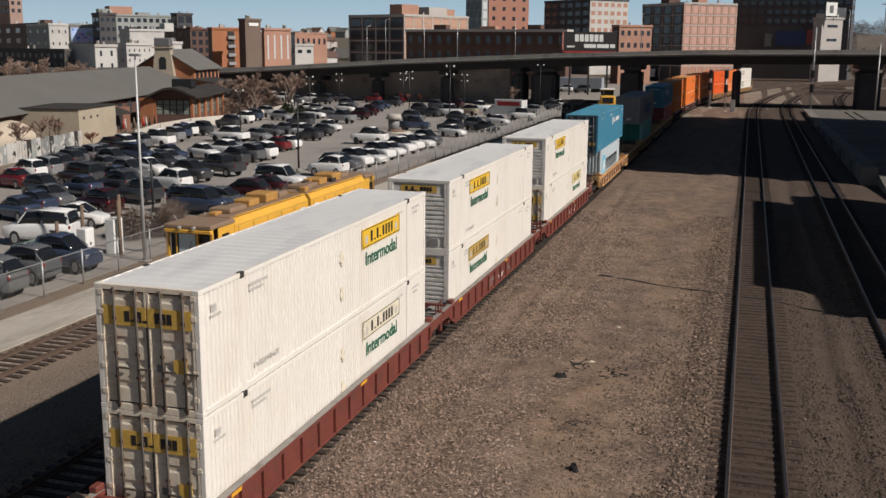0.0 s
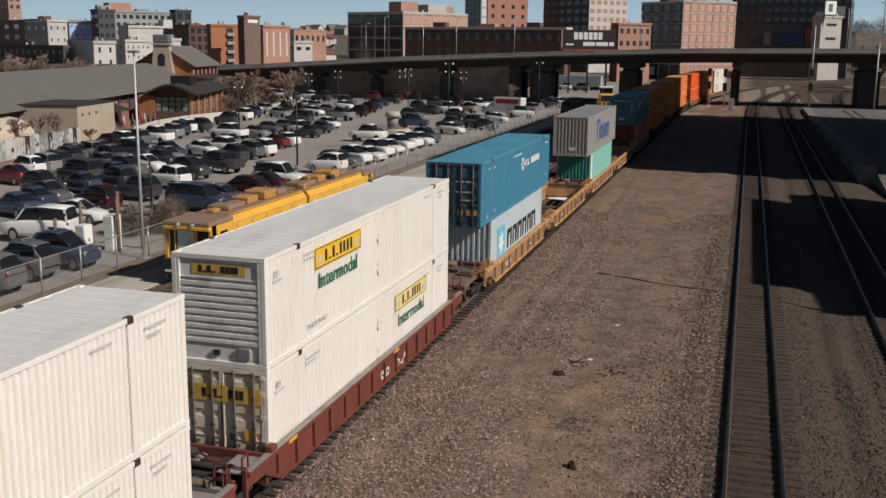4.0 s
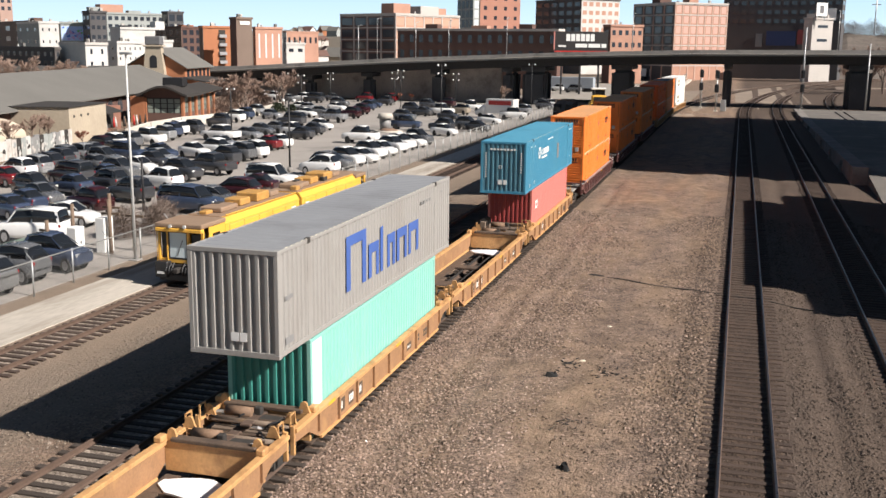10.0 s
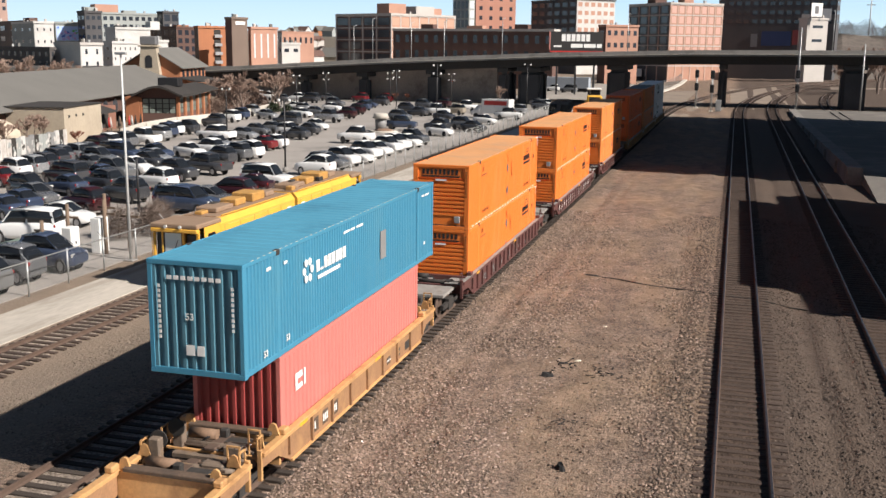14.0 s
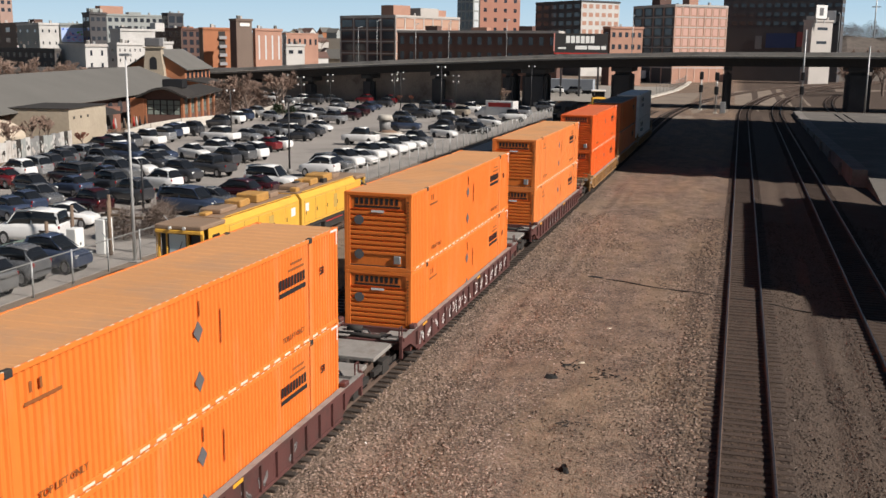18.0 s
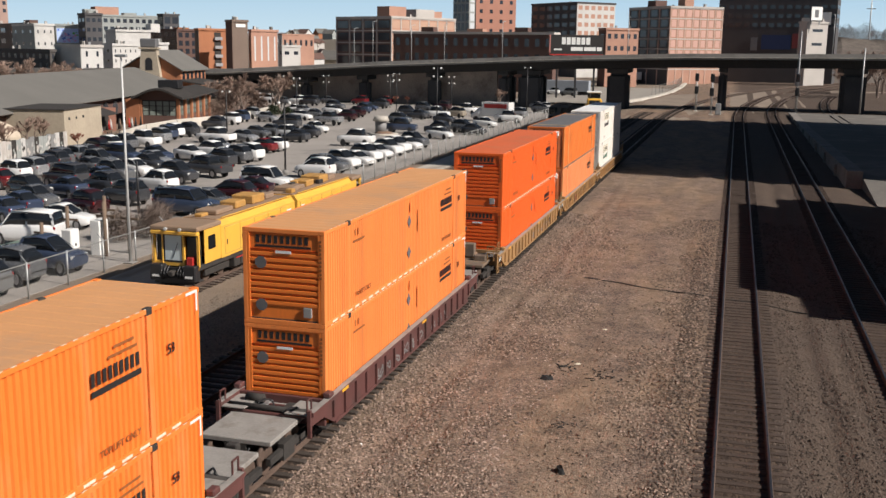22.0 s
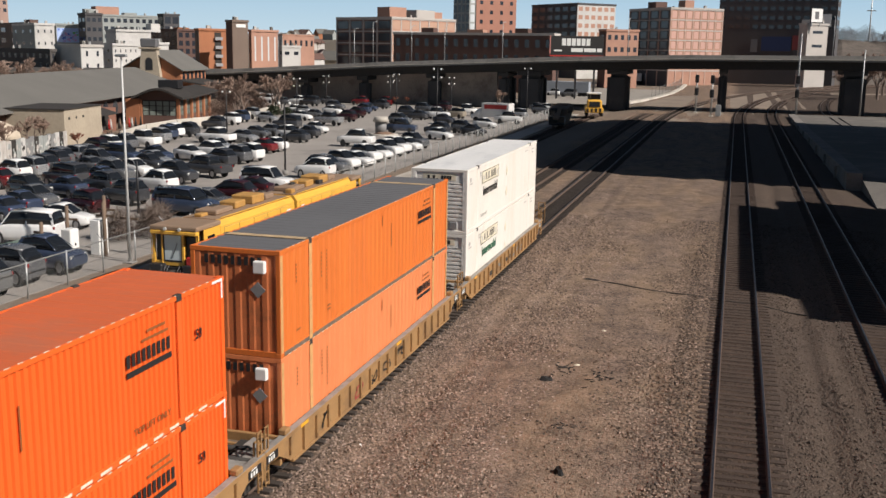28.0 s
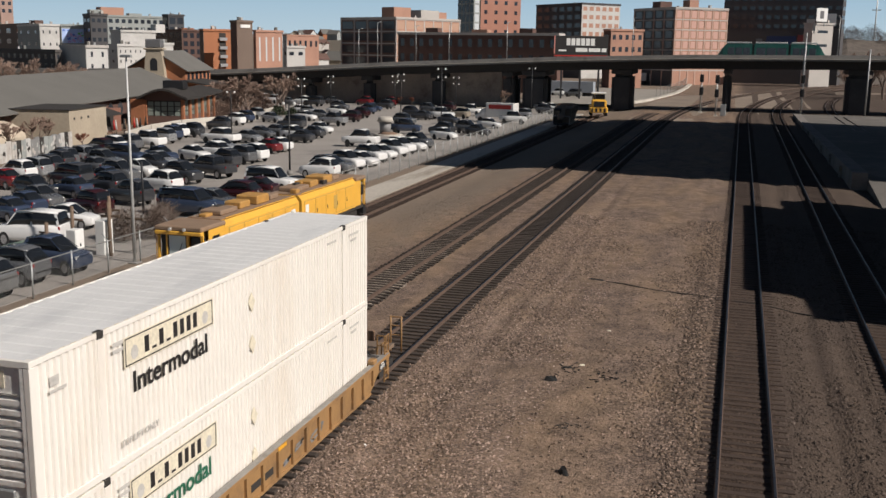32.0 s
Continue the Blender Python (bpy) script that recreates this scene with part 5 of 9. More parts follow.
        part("brake_hose", bm_cyl((0.4, far - d * 0.3, 0.75), (0.3, far, 0.35), 0.03, n=6), M["black"], c)
    # well floor
    for i in range(4):
        yy = P + (Q - P) * (0.06 + 0.88 * i / 3)
        part("cross_member", soft_box(-1.40, 1.40, yy - 0.35, yy + 0.35, 0.24, 0.33, 0.01), M["well_floor"] if empty else M["dark"], c)
    for sg in (-1, 1):
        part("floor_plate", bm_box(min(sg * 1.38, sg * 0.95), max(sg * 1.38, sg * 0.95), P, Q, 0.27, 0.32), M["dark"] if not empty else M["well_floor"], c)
    for i in range(3):
        part("floor_brace", bm_box(-0.05 + (i - 1) * 0.55, 0.05 + (i - 1) * 0.55, P, Q, 0.2, 0.238), M["dark"], c)
    if snow:
        for yy, d in ((Q - 1.3, 1), (P + 0.5, 1)):
            k0 = random.Random(int(yy * 10))
            rim = [(-0.15 + 1.15 * k0.uniform(0.75, 1.05) * math.cos(0.45 * j), yy + 0.6 + 0.62 * k0.uniform(0.7, 1.1) * math.sin(0.45 * j), 0.331) for j in range(14)]
            bm = poly_plate(rim, (0, 0, 0.05))
            part("snow_patch", bm, M["snow"], c, "patch of old snow")
        part("snow_patch", soft_box(0.85, 1.36, P + 2.5, Q - 1.4, 0.331, 0.36, 0.02), M["snow"], c, "strip of old snow")
    if plates:
        for yy, d in ((P, -1), (Q, 1)):
            k0 = random.Random(int(yy * 7 + mid))
            rim = [(0.1 + 0.95 * k0.uniform(0.5, 1.0) * math.cos(0.45 * j), yy + d * 0.75 + 0.42 * k0.uniform(0.6, 1.1) * math.sin(0.45 * j), 1.002) for j in range(14)]
            part("snow_patch", poly_plate(rim, (0, 0, 0.09)), M["snow"], c, "heap of old snow")
            part("cross_plank", soft_box(-0.16, 0.16, yy + d * 0.15 if d > 0 else yy - 1.3, yy + 1.3 if d > 0 else yy - 0.15, 1.12, 1.2, 0.02), M["rust"], c)
    for y in bogies:
        bogie(c, y - mid)
    if end_rail:
        for x in (-1.3, -0.9, 0.9, 1.3):
            part("end_post", bm_cyl((x, B - 0.25, 0.7), (x, B - 0.25, 2.0), 0.035, n=8), paint, c)
        for sg in (-1, 1):
            for z in (1.3, 1.65, 1.97):
                part("end_rail", bm_cyl((sg * 0.9, B - 0.25, z), (sg * 1.3, B - 0.25, z), 0.025, n=6), paint, c)
        part("end_device", soft_box(-0.18, 0.18, B - 0.1, B + 0.15, 0.85, 1.3, 0.04), M["burnt_steel"], c, "end of train device")
    c["along"] = mid
    return c


def scribble(seed, x, y, z, w, h):
    """A sprayed loop of paint."""
    r = random.Random(seed)
    n, bm = 14, bmesh.new()
    ph, k = r.uniform(0, 6), r.choice((2, 3))
    pts = [(y + w * (0.5 + 0.5 * math.cos(2 * math.pi * i / n + 0.4 * math.sin(k * i))), z + h * (0.5 + 0.5 * math.sin(2 * math.pi * i * (2 if k == 3 else 1) / n + ph))) for i in range(n + 1)]
    for (a, b), (c, d) in zip(pts, pts[1:]):
        e = Vector((c - a, d - b)).normalized() * 0.034
        v = [bm.verts.new((x, p, q)) for p, q in ((a + e.y, b - e.x), (c + e.y, d - e.x), (c - e.y, d + e.x), (a - e.y, b + e.x))]
        bm.faces.new(v)
    return bm


RIDERS = []          # (thing, metres along the train of its middle, height)


def ride(ob, along, z=0.0):
    if along > 76.7:
        along += 2.2         # the slack behind the maroon cars
    RIDERS.append((ob, along, z))
    x, y, h = on_track(TRAIN_X, along)
    ob.matrix_basis = pose(x, y, z, 0, 0, h)


def scrawl(a, b, z0, z1, n, seed, mats):
    """Painted reporting marks and scribbles, as plain bars."""
    r = random.Random(seed)
    st = (b - a) / n
    return [(a + i * st, a + i * st + st * r.uniform(0.35, 0.7), z0 + r.uniform(0, 0.1), z1 - r.uniform(0, 0.12), r.choice(mats)) for i in range(n)]


def add_car(*a, **k):
    c = well_car(*a, **k)
    ride(c, (a[2] + a[3]) / 2)


SW, SG = M["sign_white"], M["sign_grey"]
# maroon three-unit car
add_car("maroon articulated well car under white containers", M["maroon"], 17.1, 36.75, 18.75, 35.35, [17.1, 36.75], 1.15, scrawl(21, 27.5, 0.5, 0.8, 4, 1, [SG, M["maroon"]]))
add_car("maroon articulated well car under white containers", M["maroon"], 36.75, 56.5, 38.05, 54.7, [], 1.15, scrawl(44, 50, 0.5, 0.85, 3, 2, [SG, SW]))
add_car("maroon articulated well car under white containers", M["maroon"], 56.5, 77.3, 57.95, 74.6, [56.5, 75.6], 1.15, scrawl(66, 69, 0.5, 0.85, 2, 3, [SW]))
# yellow five-unit car, every second well empty
TW = [(75.4, 93.4), (93.4, 109.0), (109.0, 124.8), (124.8, 140.6), (140.6, 157.3)]
for i, (a, b) in enumerate(TW):
    q = (85.45, 101.1, 116.85, 132.6, 148.58)[i]
    em = i in (1, 3)
    mk = [(q - 4.6, q - 4.0, 0.52, 0.98, SW), (q - 3.7, q - 3.3, 0.52, 0.98, SW), (q - 3.0, q - 2.5, 0.52, 0.98, SW)]
    mk += scrawl(q + 2, q + 5, 0.5, 0.95, 3, 10 + i, [SW, M["dark"], M["tan_ttx"]])
    add_car("empty yellow well car unit with snow in its well" if em else "yellow articulated well car unit carrying stacked containers", M["ttx"], a, b, q - 6.35, q + 6.35, ([77.9] if i == 0 else [a]) + ([156.4] if i == 4 else []), 1.5, mk, empty=True, snow=em, plates=True)
# brown single cars
for i, (a, b, q) in enumerate(((158.9, 181.8, 170.37), (182.0, 205.2, 193.63), (205.4, 228.6, 217.0))):
    mk = scrawl(q - 7.6, q + 7.6, 0.42, 1.0, 15, 20 + i, [SW, SW, SW]) if i == 1 else scrawl(q - 6, q + 5, 0.45, 0.9, 12, 20 + i, [SG, M["brownred"], SG])
    add_car("dark brown single well car carrying orange containers", M["brownred"], a, b, q - 8.3, q + 8.3, [a + 1.3, b - 1.3], 1.0, mk)
# mustard three-unit car, the last of the train
add_car("dirty mustard articulated well car under orange containers", M["tan_ttx"], 229.2, 250.15, 232.25, 248.9, [230.6, 250.15], 0.95, scrawl(240, 247, 0.5, 0.9, 5, 31, [M["dark"], M["tan_ttx"], SG]))
add_car("dirty mustard articulated well car under orange containers", M["tan_ttx"], 250.15, 269.5, 251.45, 268.1, [269.5], 0.95, scrawl(254, 262, 0.5, 0.95, 6, 32, [M["black"], M["wine"], M["tan_ttx"]]))
add_car("dirty mustard well car with railed end, last of the train", M["tan_ttx"], 269.5, 291.0, 270.85, 287.5, [289.3], 0.95, scrawl(275, 284, 0.5, 0.9, 5, 33, [SG, M["dark"]]), end_rail=True)

# loads
LO, HI = 0.36, 3.262
hl = 16.154 / 2
g = M["logo_green"]
ride(white_box("white ribbed steel container with rusty grey doors", 9.75, M["faded_sign"], g, "doors", M["door_end"]), 18.98 + hl, LO)
ride(white_box("white ribbed steel container with yellow sign and rusty doors", 9.75, M["logo_yellow"], g, "doors", M["door_end"]), 18.98 + hl, HI)
ride(white_box("white ribbed steel container with ochre sign panel", 3.0, M["ochre_sign"], g, "ribs", M["white_end"]), 38.3 + hl, LO)
ride(white_box("white ribbed steel container with yellow sign panel", 3.0, M["logo_yellow"], g, "ribs", M["white_end"]), 38.3 + hl, HI)
ride(white_box("white ribbed steel container with pale yellow sign and grimy doors", 9.75, M["pale_sign"], g, "doors", M["door_end"]), 58.2 + hl, LO)
ride(white_box("white ribbed steel container with yellow sign panel", 3.0, M["logo_yellow"], g, "ribs", M["white_end"]), 58.2 + hl, HI)
ride(forty("pale grey container with white star on light blue", M["ice"], M["ice"], "star"), 85.45, LO)
ride(blue_box("teal blue long container with shade-darkened door end", True), 77.37 + hl, HI)
ride(forty("mint green container with a white strip", M["teal"], M["dark_teal"], "mint"), 116.85, LO)
ride(grey_box(), 108.75 + hl, HI)
ride(forty("faded red container with a white mark", M["pink_red"], M["wine"], "patch"), 148.58, LO)
ride(blue_box("teal blue long container with ribbed end wall", False), 140.5 + hl, HI)
for u, side, roof, em, v, lab in ((162.3, "orange", "orange_roof", "orange", 0, "orange steel container with faded roof and ribbed end"),
                                  (185.55, "orange", "orange_roof", "orange", 0, "orange steel container with faded roof and ribbed end"),
                                  (208.92, "orange_old", "orange_roof", "orange", 1, "weathered orange steel container with ribbed end"),
                                  (232.5, "red_orange", "red_roof", "red_orange", 1, "fresh red-orange steel container with ribbed end"),
                                  (251.7, "deep_orange", "grey_roof", "burnt", 2, "orange container with dark grey roof and burnt end")):
    ride(orange_box(lab if v < 2 else "faded peach container with burnt orange end", M[side if v < 2 else "peach"], M[roof], M[em], v), u + hl, LO)
    ride(orange_box(lab, M[side], M[roof], M[em], v), u + hl, HI)
ride(white_box("white container with pale sign, last of the train", 2.7, M["faded_sign"], g, "ribs", M["white_end"]), 271.1 + hl, LO)
ride(white_box("white container with black lettering, last of the train", 2.7, M["faded_sign"], M["ink"], "ribs", M["white_end"]), 271.1 + hl, HI)

# ---------- parked cars ----------
def loft(bm, rings, closed=True):
    """Rings of equal count, joined and capped."""
    vs = [[bm.verts.new(p) for p in r] for r in rings]
    n = len(rings[0])
    for a, b in zip(vs, vs[1:]):
        for i in range(n):
            f = bm.faces.new((a[i], a[(i + 1) % n], b[(i + 1) % n], b[i]))
            f.smooth = True
    if closed:
        bm.faces.new(vs[0][::-1])
        bm.faces.new(vs[-1])


def shell(y, w, z0, z1, lean=0.0):
    """A rounded car section: sill, belt and shoulders; lean draws the top in."""
    h = z1 - z0
    t = w - lean
    half = [(w - 0.10, z0), (w - 0.02, z0 + 0.22 * h), (w, z0 + 0.5 * h), (t + 0.3 * (w - t) - 0.01, z0 + 0.8 * h), (t - 0.09, z1 - 0.03 * h), (t - 0.26, z1)]
    return [(-a, y, b) for a, b in half] + [(a, y, b) for a, b in half[::-1]]


def ring(y, w, z0, z1, c=0.12):
    return [(-w + c, y, z0), (w - c, y, z0), (w, y, z0 + c), (w, y, z1 - c), (w - c, y, z1), (-w + c, y, z1), (-w, y, z1 - c), (-w, y, z0 + c)]


# black, navy and charcoal are lifted: sky reflection put into the base colour
PAINT = {k: mat("car_paint_" + k, v, r, me, vary=0.04, bump=0, spec=0.6) for k, v, r, me in (
    ("white", (0.74, 0.74, 0.73), 0.25, 0.0), ("black", (0.055, 0.057, 0.063), 0.18, 0.2), ("navy", (0.05, 0.068, 0.115), 0.2, 0.25),
    ("charcoal", (0.135, 0.14, 0.148), 0.26, 0.3), ("silver", (0.38, 0.39, 0.40), 0.28, 0.5), ("grey", (0.16, 0.165, 0.17), 0.26, 0.3),
    ("red", (0.15, 0.012, 0.014), 0.22, 0.0), ("wine", (0.035, 0.008, 0.01), 0.2, 0.1), ("blue", (0.02, 0.05, 0.12), 0.22, 0.1), ("tan", (0.36, 0.31, 0.24), 0.3, 0.3))}

SHAPES = {
    # body rings (y, half width, z0, z1), cabin rings (y, half width, z0, z1), wheel places, wheel radius
    "sedan": ([(-2.35, 0.72, 0.42, 0.86), (-2.2, 0.86, 0.30, 1.0), (-1.2, 0.91, 0.22, 1.02), (0.6, 0.91, 0.22, 0.98), (1.6, 0.89, 0.24, 0.88), (2.2, 0.82, 0.30, 0.76), (2.38, 0.68, 0.38, 0.66)],
              [(-1.75, 0.66, 0.95, 1.02), (-1.05, 0.66, 0.95, 1.40), (-0.2, 0.67, 0.95, 1.46), (0.35, 0.66, 0.92, 1.40), (1.15, 0.66, 0.9, 0.98)], (-1.38, 1.42), 0.33),
    "suv": ([(-2.35, 0.78, 0.48, 1.05), (-2.25, 0.90, 0.36, 1.14), (-1.2, 0.95, 0.28, 1.14), (0.6, 0.95, 0.28, 1.12), (1.6, 0.93, 0.30, 1.06), (2.2, 0.88, 0.36, 0.96), (2.36, 0.74, 0.45, 0.84)],
            [(-2.25, 0.72, 1.08, 1.16), (-1.75, 0.70, 1.08, 1.62), (-0.6, 0.74, 1.08, 1.73), (0.25, 0.72, 1.06, 1.68), (1.2, 0.70, 1.02, 1.10)], (-1.4, 1.42), 0.37),
    "wagon": ([(-2.75, 0.84, 0.52, 1.12), (-2.68, 0.97, 0.42, 1.2), (-1.2, 1.0, 0.34, 1.2), (0.8, 1.0, 0.34, 1.18), (1.9, 0.98, 0.36, 1.12), (2.55, 0.94, 0.4, 1.04), (2.75, 0.8, 0.5, 0.92)],
              [(-2.68, 0.8, 1.14, 1.3), (-2.55, 0.8, 1.14, 1.82), (-0.6, 0.83, 1.14, 1.9), (0.75, 0.81, 1.12, 1.84), (1.45, 0.8, 1.08, 1.18)], (-1.6, 1.68), 0.40),
    "pickup": ([(-2.9, 0.88, 0.55, 1.08), (-2.85, 0.98, 0.5, 1.2), (-0.75, 0.99, 0.42, 1.2), (0.8, 1.0, 0.42, 1.2), (1.9, 0.99, 0.44, 1.16), (2.75, 0.96, 0.48, 1.08), (2.92, 0.84, 0.55, 0.98)],
               [(-1.3, 0.8, 1.14, 1.24), (-1.15, 0.8, 1.14, 1.84), (-0.1, 0.82, 1.14, 1.92), (0.75, 0.8, 1.12, 1.86), (1.5, 0.8, 1.1, 1.2)], (-1.75, 1.85), 0.41),
}


def car_proto(kind, far):
    body, cabin, axles, r = SHAPES[kind]
    c = thing("car" if kind != "pickup" else "pickup_truck", "", "car" if kind != "pickup" else "pickup truck", "parked cars")
    bm = bmesh.new()
    loft(bm, [shell(*q, lean=0.03) for q in body])
    if kind == "pickup":
        part("bed", soft_box(-0.76, 0.76, -2.74, -1.4, 1.15, 1.215, 0.01), M["dark"], c, "dark open load bed")
    skin = [shell(y, w + 0.06, a, b, 0.16 * min(1, (b - a) / 0.5)) for y, w, a, b in cabin]
    # dark glasshouse under a painted roof, with painted pillars on the near cars
    part("body", bm, PAINT["white"], c)
    bm = bmesh.new()
    loft(bm, skin)
    part("window_glass", bm, M["glass"], c)
    bm = bmesh.new()
    loft(bm, [shell(y, w - 0.055, p - 0.085, p + 0.014, 0.02) for y, w, q, p in cabin[1:-1]])
    part("roof", bm, PAINT["white"], c)
    if not far:
        (yb, wb, ab, zb), (yf, wf, af, zf), (ym, wm, am, zm) = cabin[1], cabin[-2], cabin[2]
        for sg in (-1, 1):
            for y0, y1, tw in ((yb - 0.10, yb + 0.16, 0.10), (ym + 0.08, ym + 0.08, 0.055), (cabin[-1][0] - 0.05, yf + 0.02, 0.05)):
                lo, hi = sg * (wm + 0.085), sg * (wm - 0.095)
                part("pillar", poly_plate([(lo, y0 - tw, am + 0.04), (lo, y0 + tw, am + 0.04), (hi, y1 + tw, zb - 0.05), (hi, y1 - tw, zb - 0.05)], (sg * 0.012, 0, 0.004)), PAINT["white"], c)
    for y in axles:
        for sg in (-1, 1):
            w = body[2][1]
            bm = bm_cyl((sg * (w - 0.22), y, r), (sg * (w + 0.012), y, r), r, n=16)
            wh = part("wheel", bm, M["rubber"], c)
            if not far:
                part("rim", bm_cyl((sg * (w + 0.01), y, r), (sg * (w + 0.024), y, r), r * 0.62, n=10), M["chrome"], wh)
    for sg in () if far else (-1, 1):
        y, w, z0, z1 = body[-2]
        part("headlight", soft_box(min(sg * (w - 0.04), sg * (w - 0.42)), max(sg * (w - 0.04), sg * (w - 0.42)), y - 0.05, y + 0.09, z1 - 0.2, z1 - 0.04, 0.03), M["lamp"], c)
        y, w, z0, z1 = body[1]
        part("taillight", soft_box(min(sg * (w - 0.02), sg * (w - 0.17)), max(sg * (w - 0.02), sg * (w - 0.17)), y - 0.07, y + 0.06, z1 - 0.26, z1 - 0.08, 0.03), M["tail"], c)
    y, w, z0, z1 = body[-2]
    if not far:
        part("grille", soft_box(-0.42, 0.42, y - 0.02, y + 0.15, z0 + 0.16, z1 - 0.12, 0.03), M["black"], c)
    return c


PROTO = {}
CAR_SIZE = Matrix.Diagonal((0.93, 0.89, 1.08, 1))
for m in PAINT.values():
    m.node_tree.nodes["Principled BSDF"].inputs["Coat Weight"].default_value = 0.8
    m.node_tree.nodes["Principled BSDF"].inputs["Coat Roughness"].default_value = 0.04
CAR_WORD = {"white": "white", "black": "black", "navy": "dark navy", "charcoal": "charcoal", "silver": "silver", "grey": "grey", "red": "red", "wine": "dark red", "blue": "blue", "tan": "tan"}
KIND_WORD = {"sedan": "sedan", "suv": "sport utility car", "wagon": "large utility wagon", "pickup": "pickup truck"}


def park(kind, color, x, y, head, z=LOW + 0.03):
    """A parked car; head: degrees its nose is turned from up the line, to the left."""
    key = (kind, y > 90)
    if key not in PROTO:
        PROTO[key] = c = car_proto(*key)
        c.matrix_basis = pose(x, y, z, 0, 0, head) @ CAR_SIZE
    else:
        c = copy_thing(PROTO[key], pose(x, y, z, 0, 0, head) @ CAR_SIZE)
    c["label"] = CAR_WORD[color] + " " + KIND_WORD[kind] + " parked on the asphalt lot"
    for o in c.children:
        if o.name.split(".")[0] in ("body", "roof", "pillar"):
            o.material_slots[0].link = "OBJECT"
            o.material_slots[0].material = PAINT[color]
    return c


rng = random.Random(5)


def park_row(cars):
    """Cars as "colour kind x y heading", parted by semicolons."""
    for one in cars.split("; "):
        col, kind, x, y, head = one.split()
        park(kind, col, float(x), float(y), float(head))


# along the fence, noses to the tracks
for k, col, y, h in (("wagon", "navy", 65.2, -95), ("sedan", "charcoal", 68.4, -92),
                     ("suv", "wine", 71.6, 90), ("wagon", "white", 78.2, -92), ("sedan", "wine", 75.4, 90), ("suv", "white", 88.6, 88), ("suv", "grey", 92.4, -92)):
    park(k, col, -37.7 + rng.uniform(-0.2, 0.2), y, h)
park("suv", "grey", -34.9, 40.0, 90)
park("suv", "charcoal", -35.3, 43.0, 92)
park("suv", "navy", -34.9, 46.0, -90)
for i, y in enumerate((96.0, 99.6, 103.2, 106.6, 110.0, 113.4, 116.8, 120.4)):
    park(("suv", "sedan", "suv", "sedan", "suv", "suv", "sedan", "suv")[i], "white" if i < 7 else "charcoal", -37.6 + rng.uniform(-0.2, 0.2), y, -114 + rng.uniform(-3, 3))
# the lot, row by row from the bridge to the viaduct
park("wagon", "white", -41.0, 51.9, 101)
park("sedan", "white", -42.4, 57.6, -80)
park_row("navy sedan -48.3 58.7 76; navy sedan -49.1 61.5 77; charcoal sedan -50.1 64.7 -104; black suv -52.7 67.4 -102; navy sedan -51.1 69.8 78; wine suv -44.2 62.3 75; black suv -49.3 72.1 75; black suv -44.6 68.1 79; black wagon -54.5 74.4 76; navy sedan -52.8 76.7 76; grey suv -52.8 79.2 -101")
park_row("charcoal sedan -58.4 83.2 77; white suv -45.8 74.5 79; white sedan -53.4 83.2 -103; grey suv -59.7 87.0 -98; navy wagon -60.7 92.3 -101; black sedan -54.7 87.8 -102; silver sedan -55.7 90.5 -101; black suv -47.3 80.6 -103; black pickup -47.3 85.5 78")
park_row("navy sedan -58.3 95.1 -102; white sedan -55.7 97.4 -105; white suv -54.8 99.7 78; black suv -49.7 92.6 77; charcoal suv -50.0 96.7 76; white suv -49.8 99.2 75; silver sedan -57.1 106.2 -101; white pickup -62.5 115.9 81; silver sedan -59.8 118.3 -102; red sedan -52.2 107.7 79; white sedan -51.9 110.0 78")
park_row("charcoal sedan -61.1 124.6 -97; grey sedan -61.1 128.5 80; black wagon -63.8 140.1 83; white suv -56.1 124.1 -103; black sedan -54.1 121.6 79; black sedan -55.4 128.2 79; white sedan -57.2 135.5 -105")
park_row("silver sedan -72.8 152.2 -101; white sedan -69.4 158.2 -100; grey sedan -68.9 163.0 -97; white sedan -70.8 175.3 -99; charcoal suv -74.6 186.5 -98; silver pickup -61.2 150.1 80; wine suv -61.9 159.2 81; wine suv -63.9 168.8 80; navy suv -66.6 179.5 80; navy sedan -68.4 188.1 -99; black suv -68.9 196.1 81")
park_row("silver sedan -75.3 171.8 83; white sedan -77.9 174.2 82")
park_row("red sedan -59.4 72.1 79; white suv -61.3 76.1 83; silver suv -61.4 78.5 83; black suv -61.9 80.8 82; black suv -63.4 84.6 79; charcoal suv -64.7 87.0 83; silver suv -64.4 89.4 83; charcoal sedan -65.8 93.4 83; wine suv -67.6 97.5 81; white suv -68.5 101.1 82; charcoal suv -67.9 103.5 80")
park_row("white pickup -67.3 106.8 83; silver suv -69.1 112.9 81; navy suv -70.7 117.3 80; white suv -71.6 120.5 79; black suv -70.7 122.8 83; black suv -73.2 135.3 83; white suv -75.3 144.0 79; navy suv -76.7 149.8 83; silver suv -78.7 157.8 81")
park_row("white suv -100.8 206.1 79; white suv -97.0 203.2 80; grey sedan -91.4 198.5 82; white suv -89.1 200.9 83; black wagon -85.1 198.2 79; red suv -77.2 207.0 82; red suv -71.7 207.0 79; charcoal sedan -84.4 207.0 -98")
park_row("white pickup -45.0 119.3 90; navy pickup -46.0 140.3 -87; grey suv -51.4 156.2 -101; black suv -56.5 176.2 -103; black sedan -52.7 169.7 79; black suv -40.6 140.2 76; white pickup -49.9 172.0 -91; wine suv -55.6 195.3 77; charcoal suv -57.1 188.5 -105; black sedan -45.7 161.9 -105; white pickup -47.9 184.4 91")
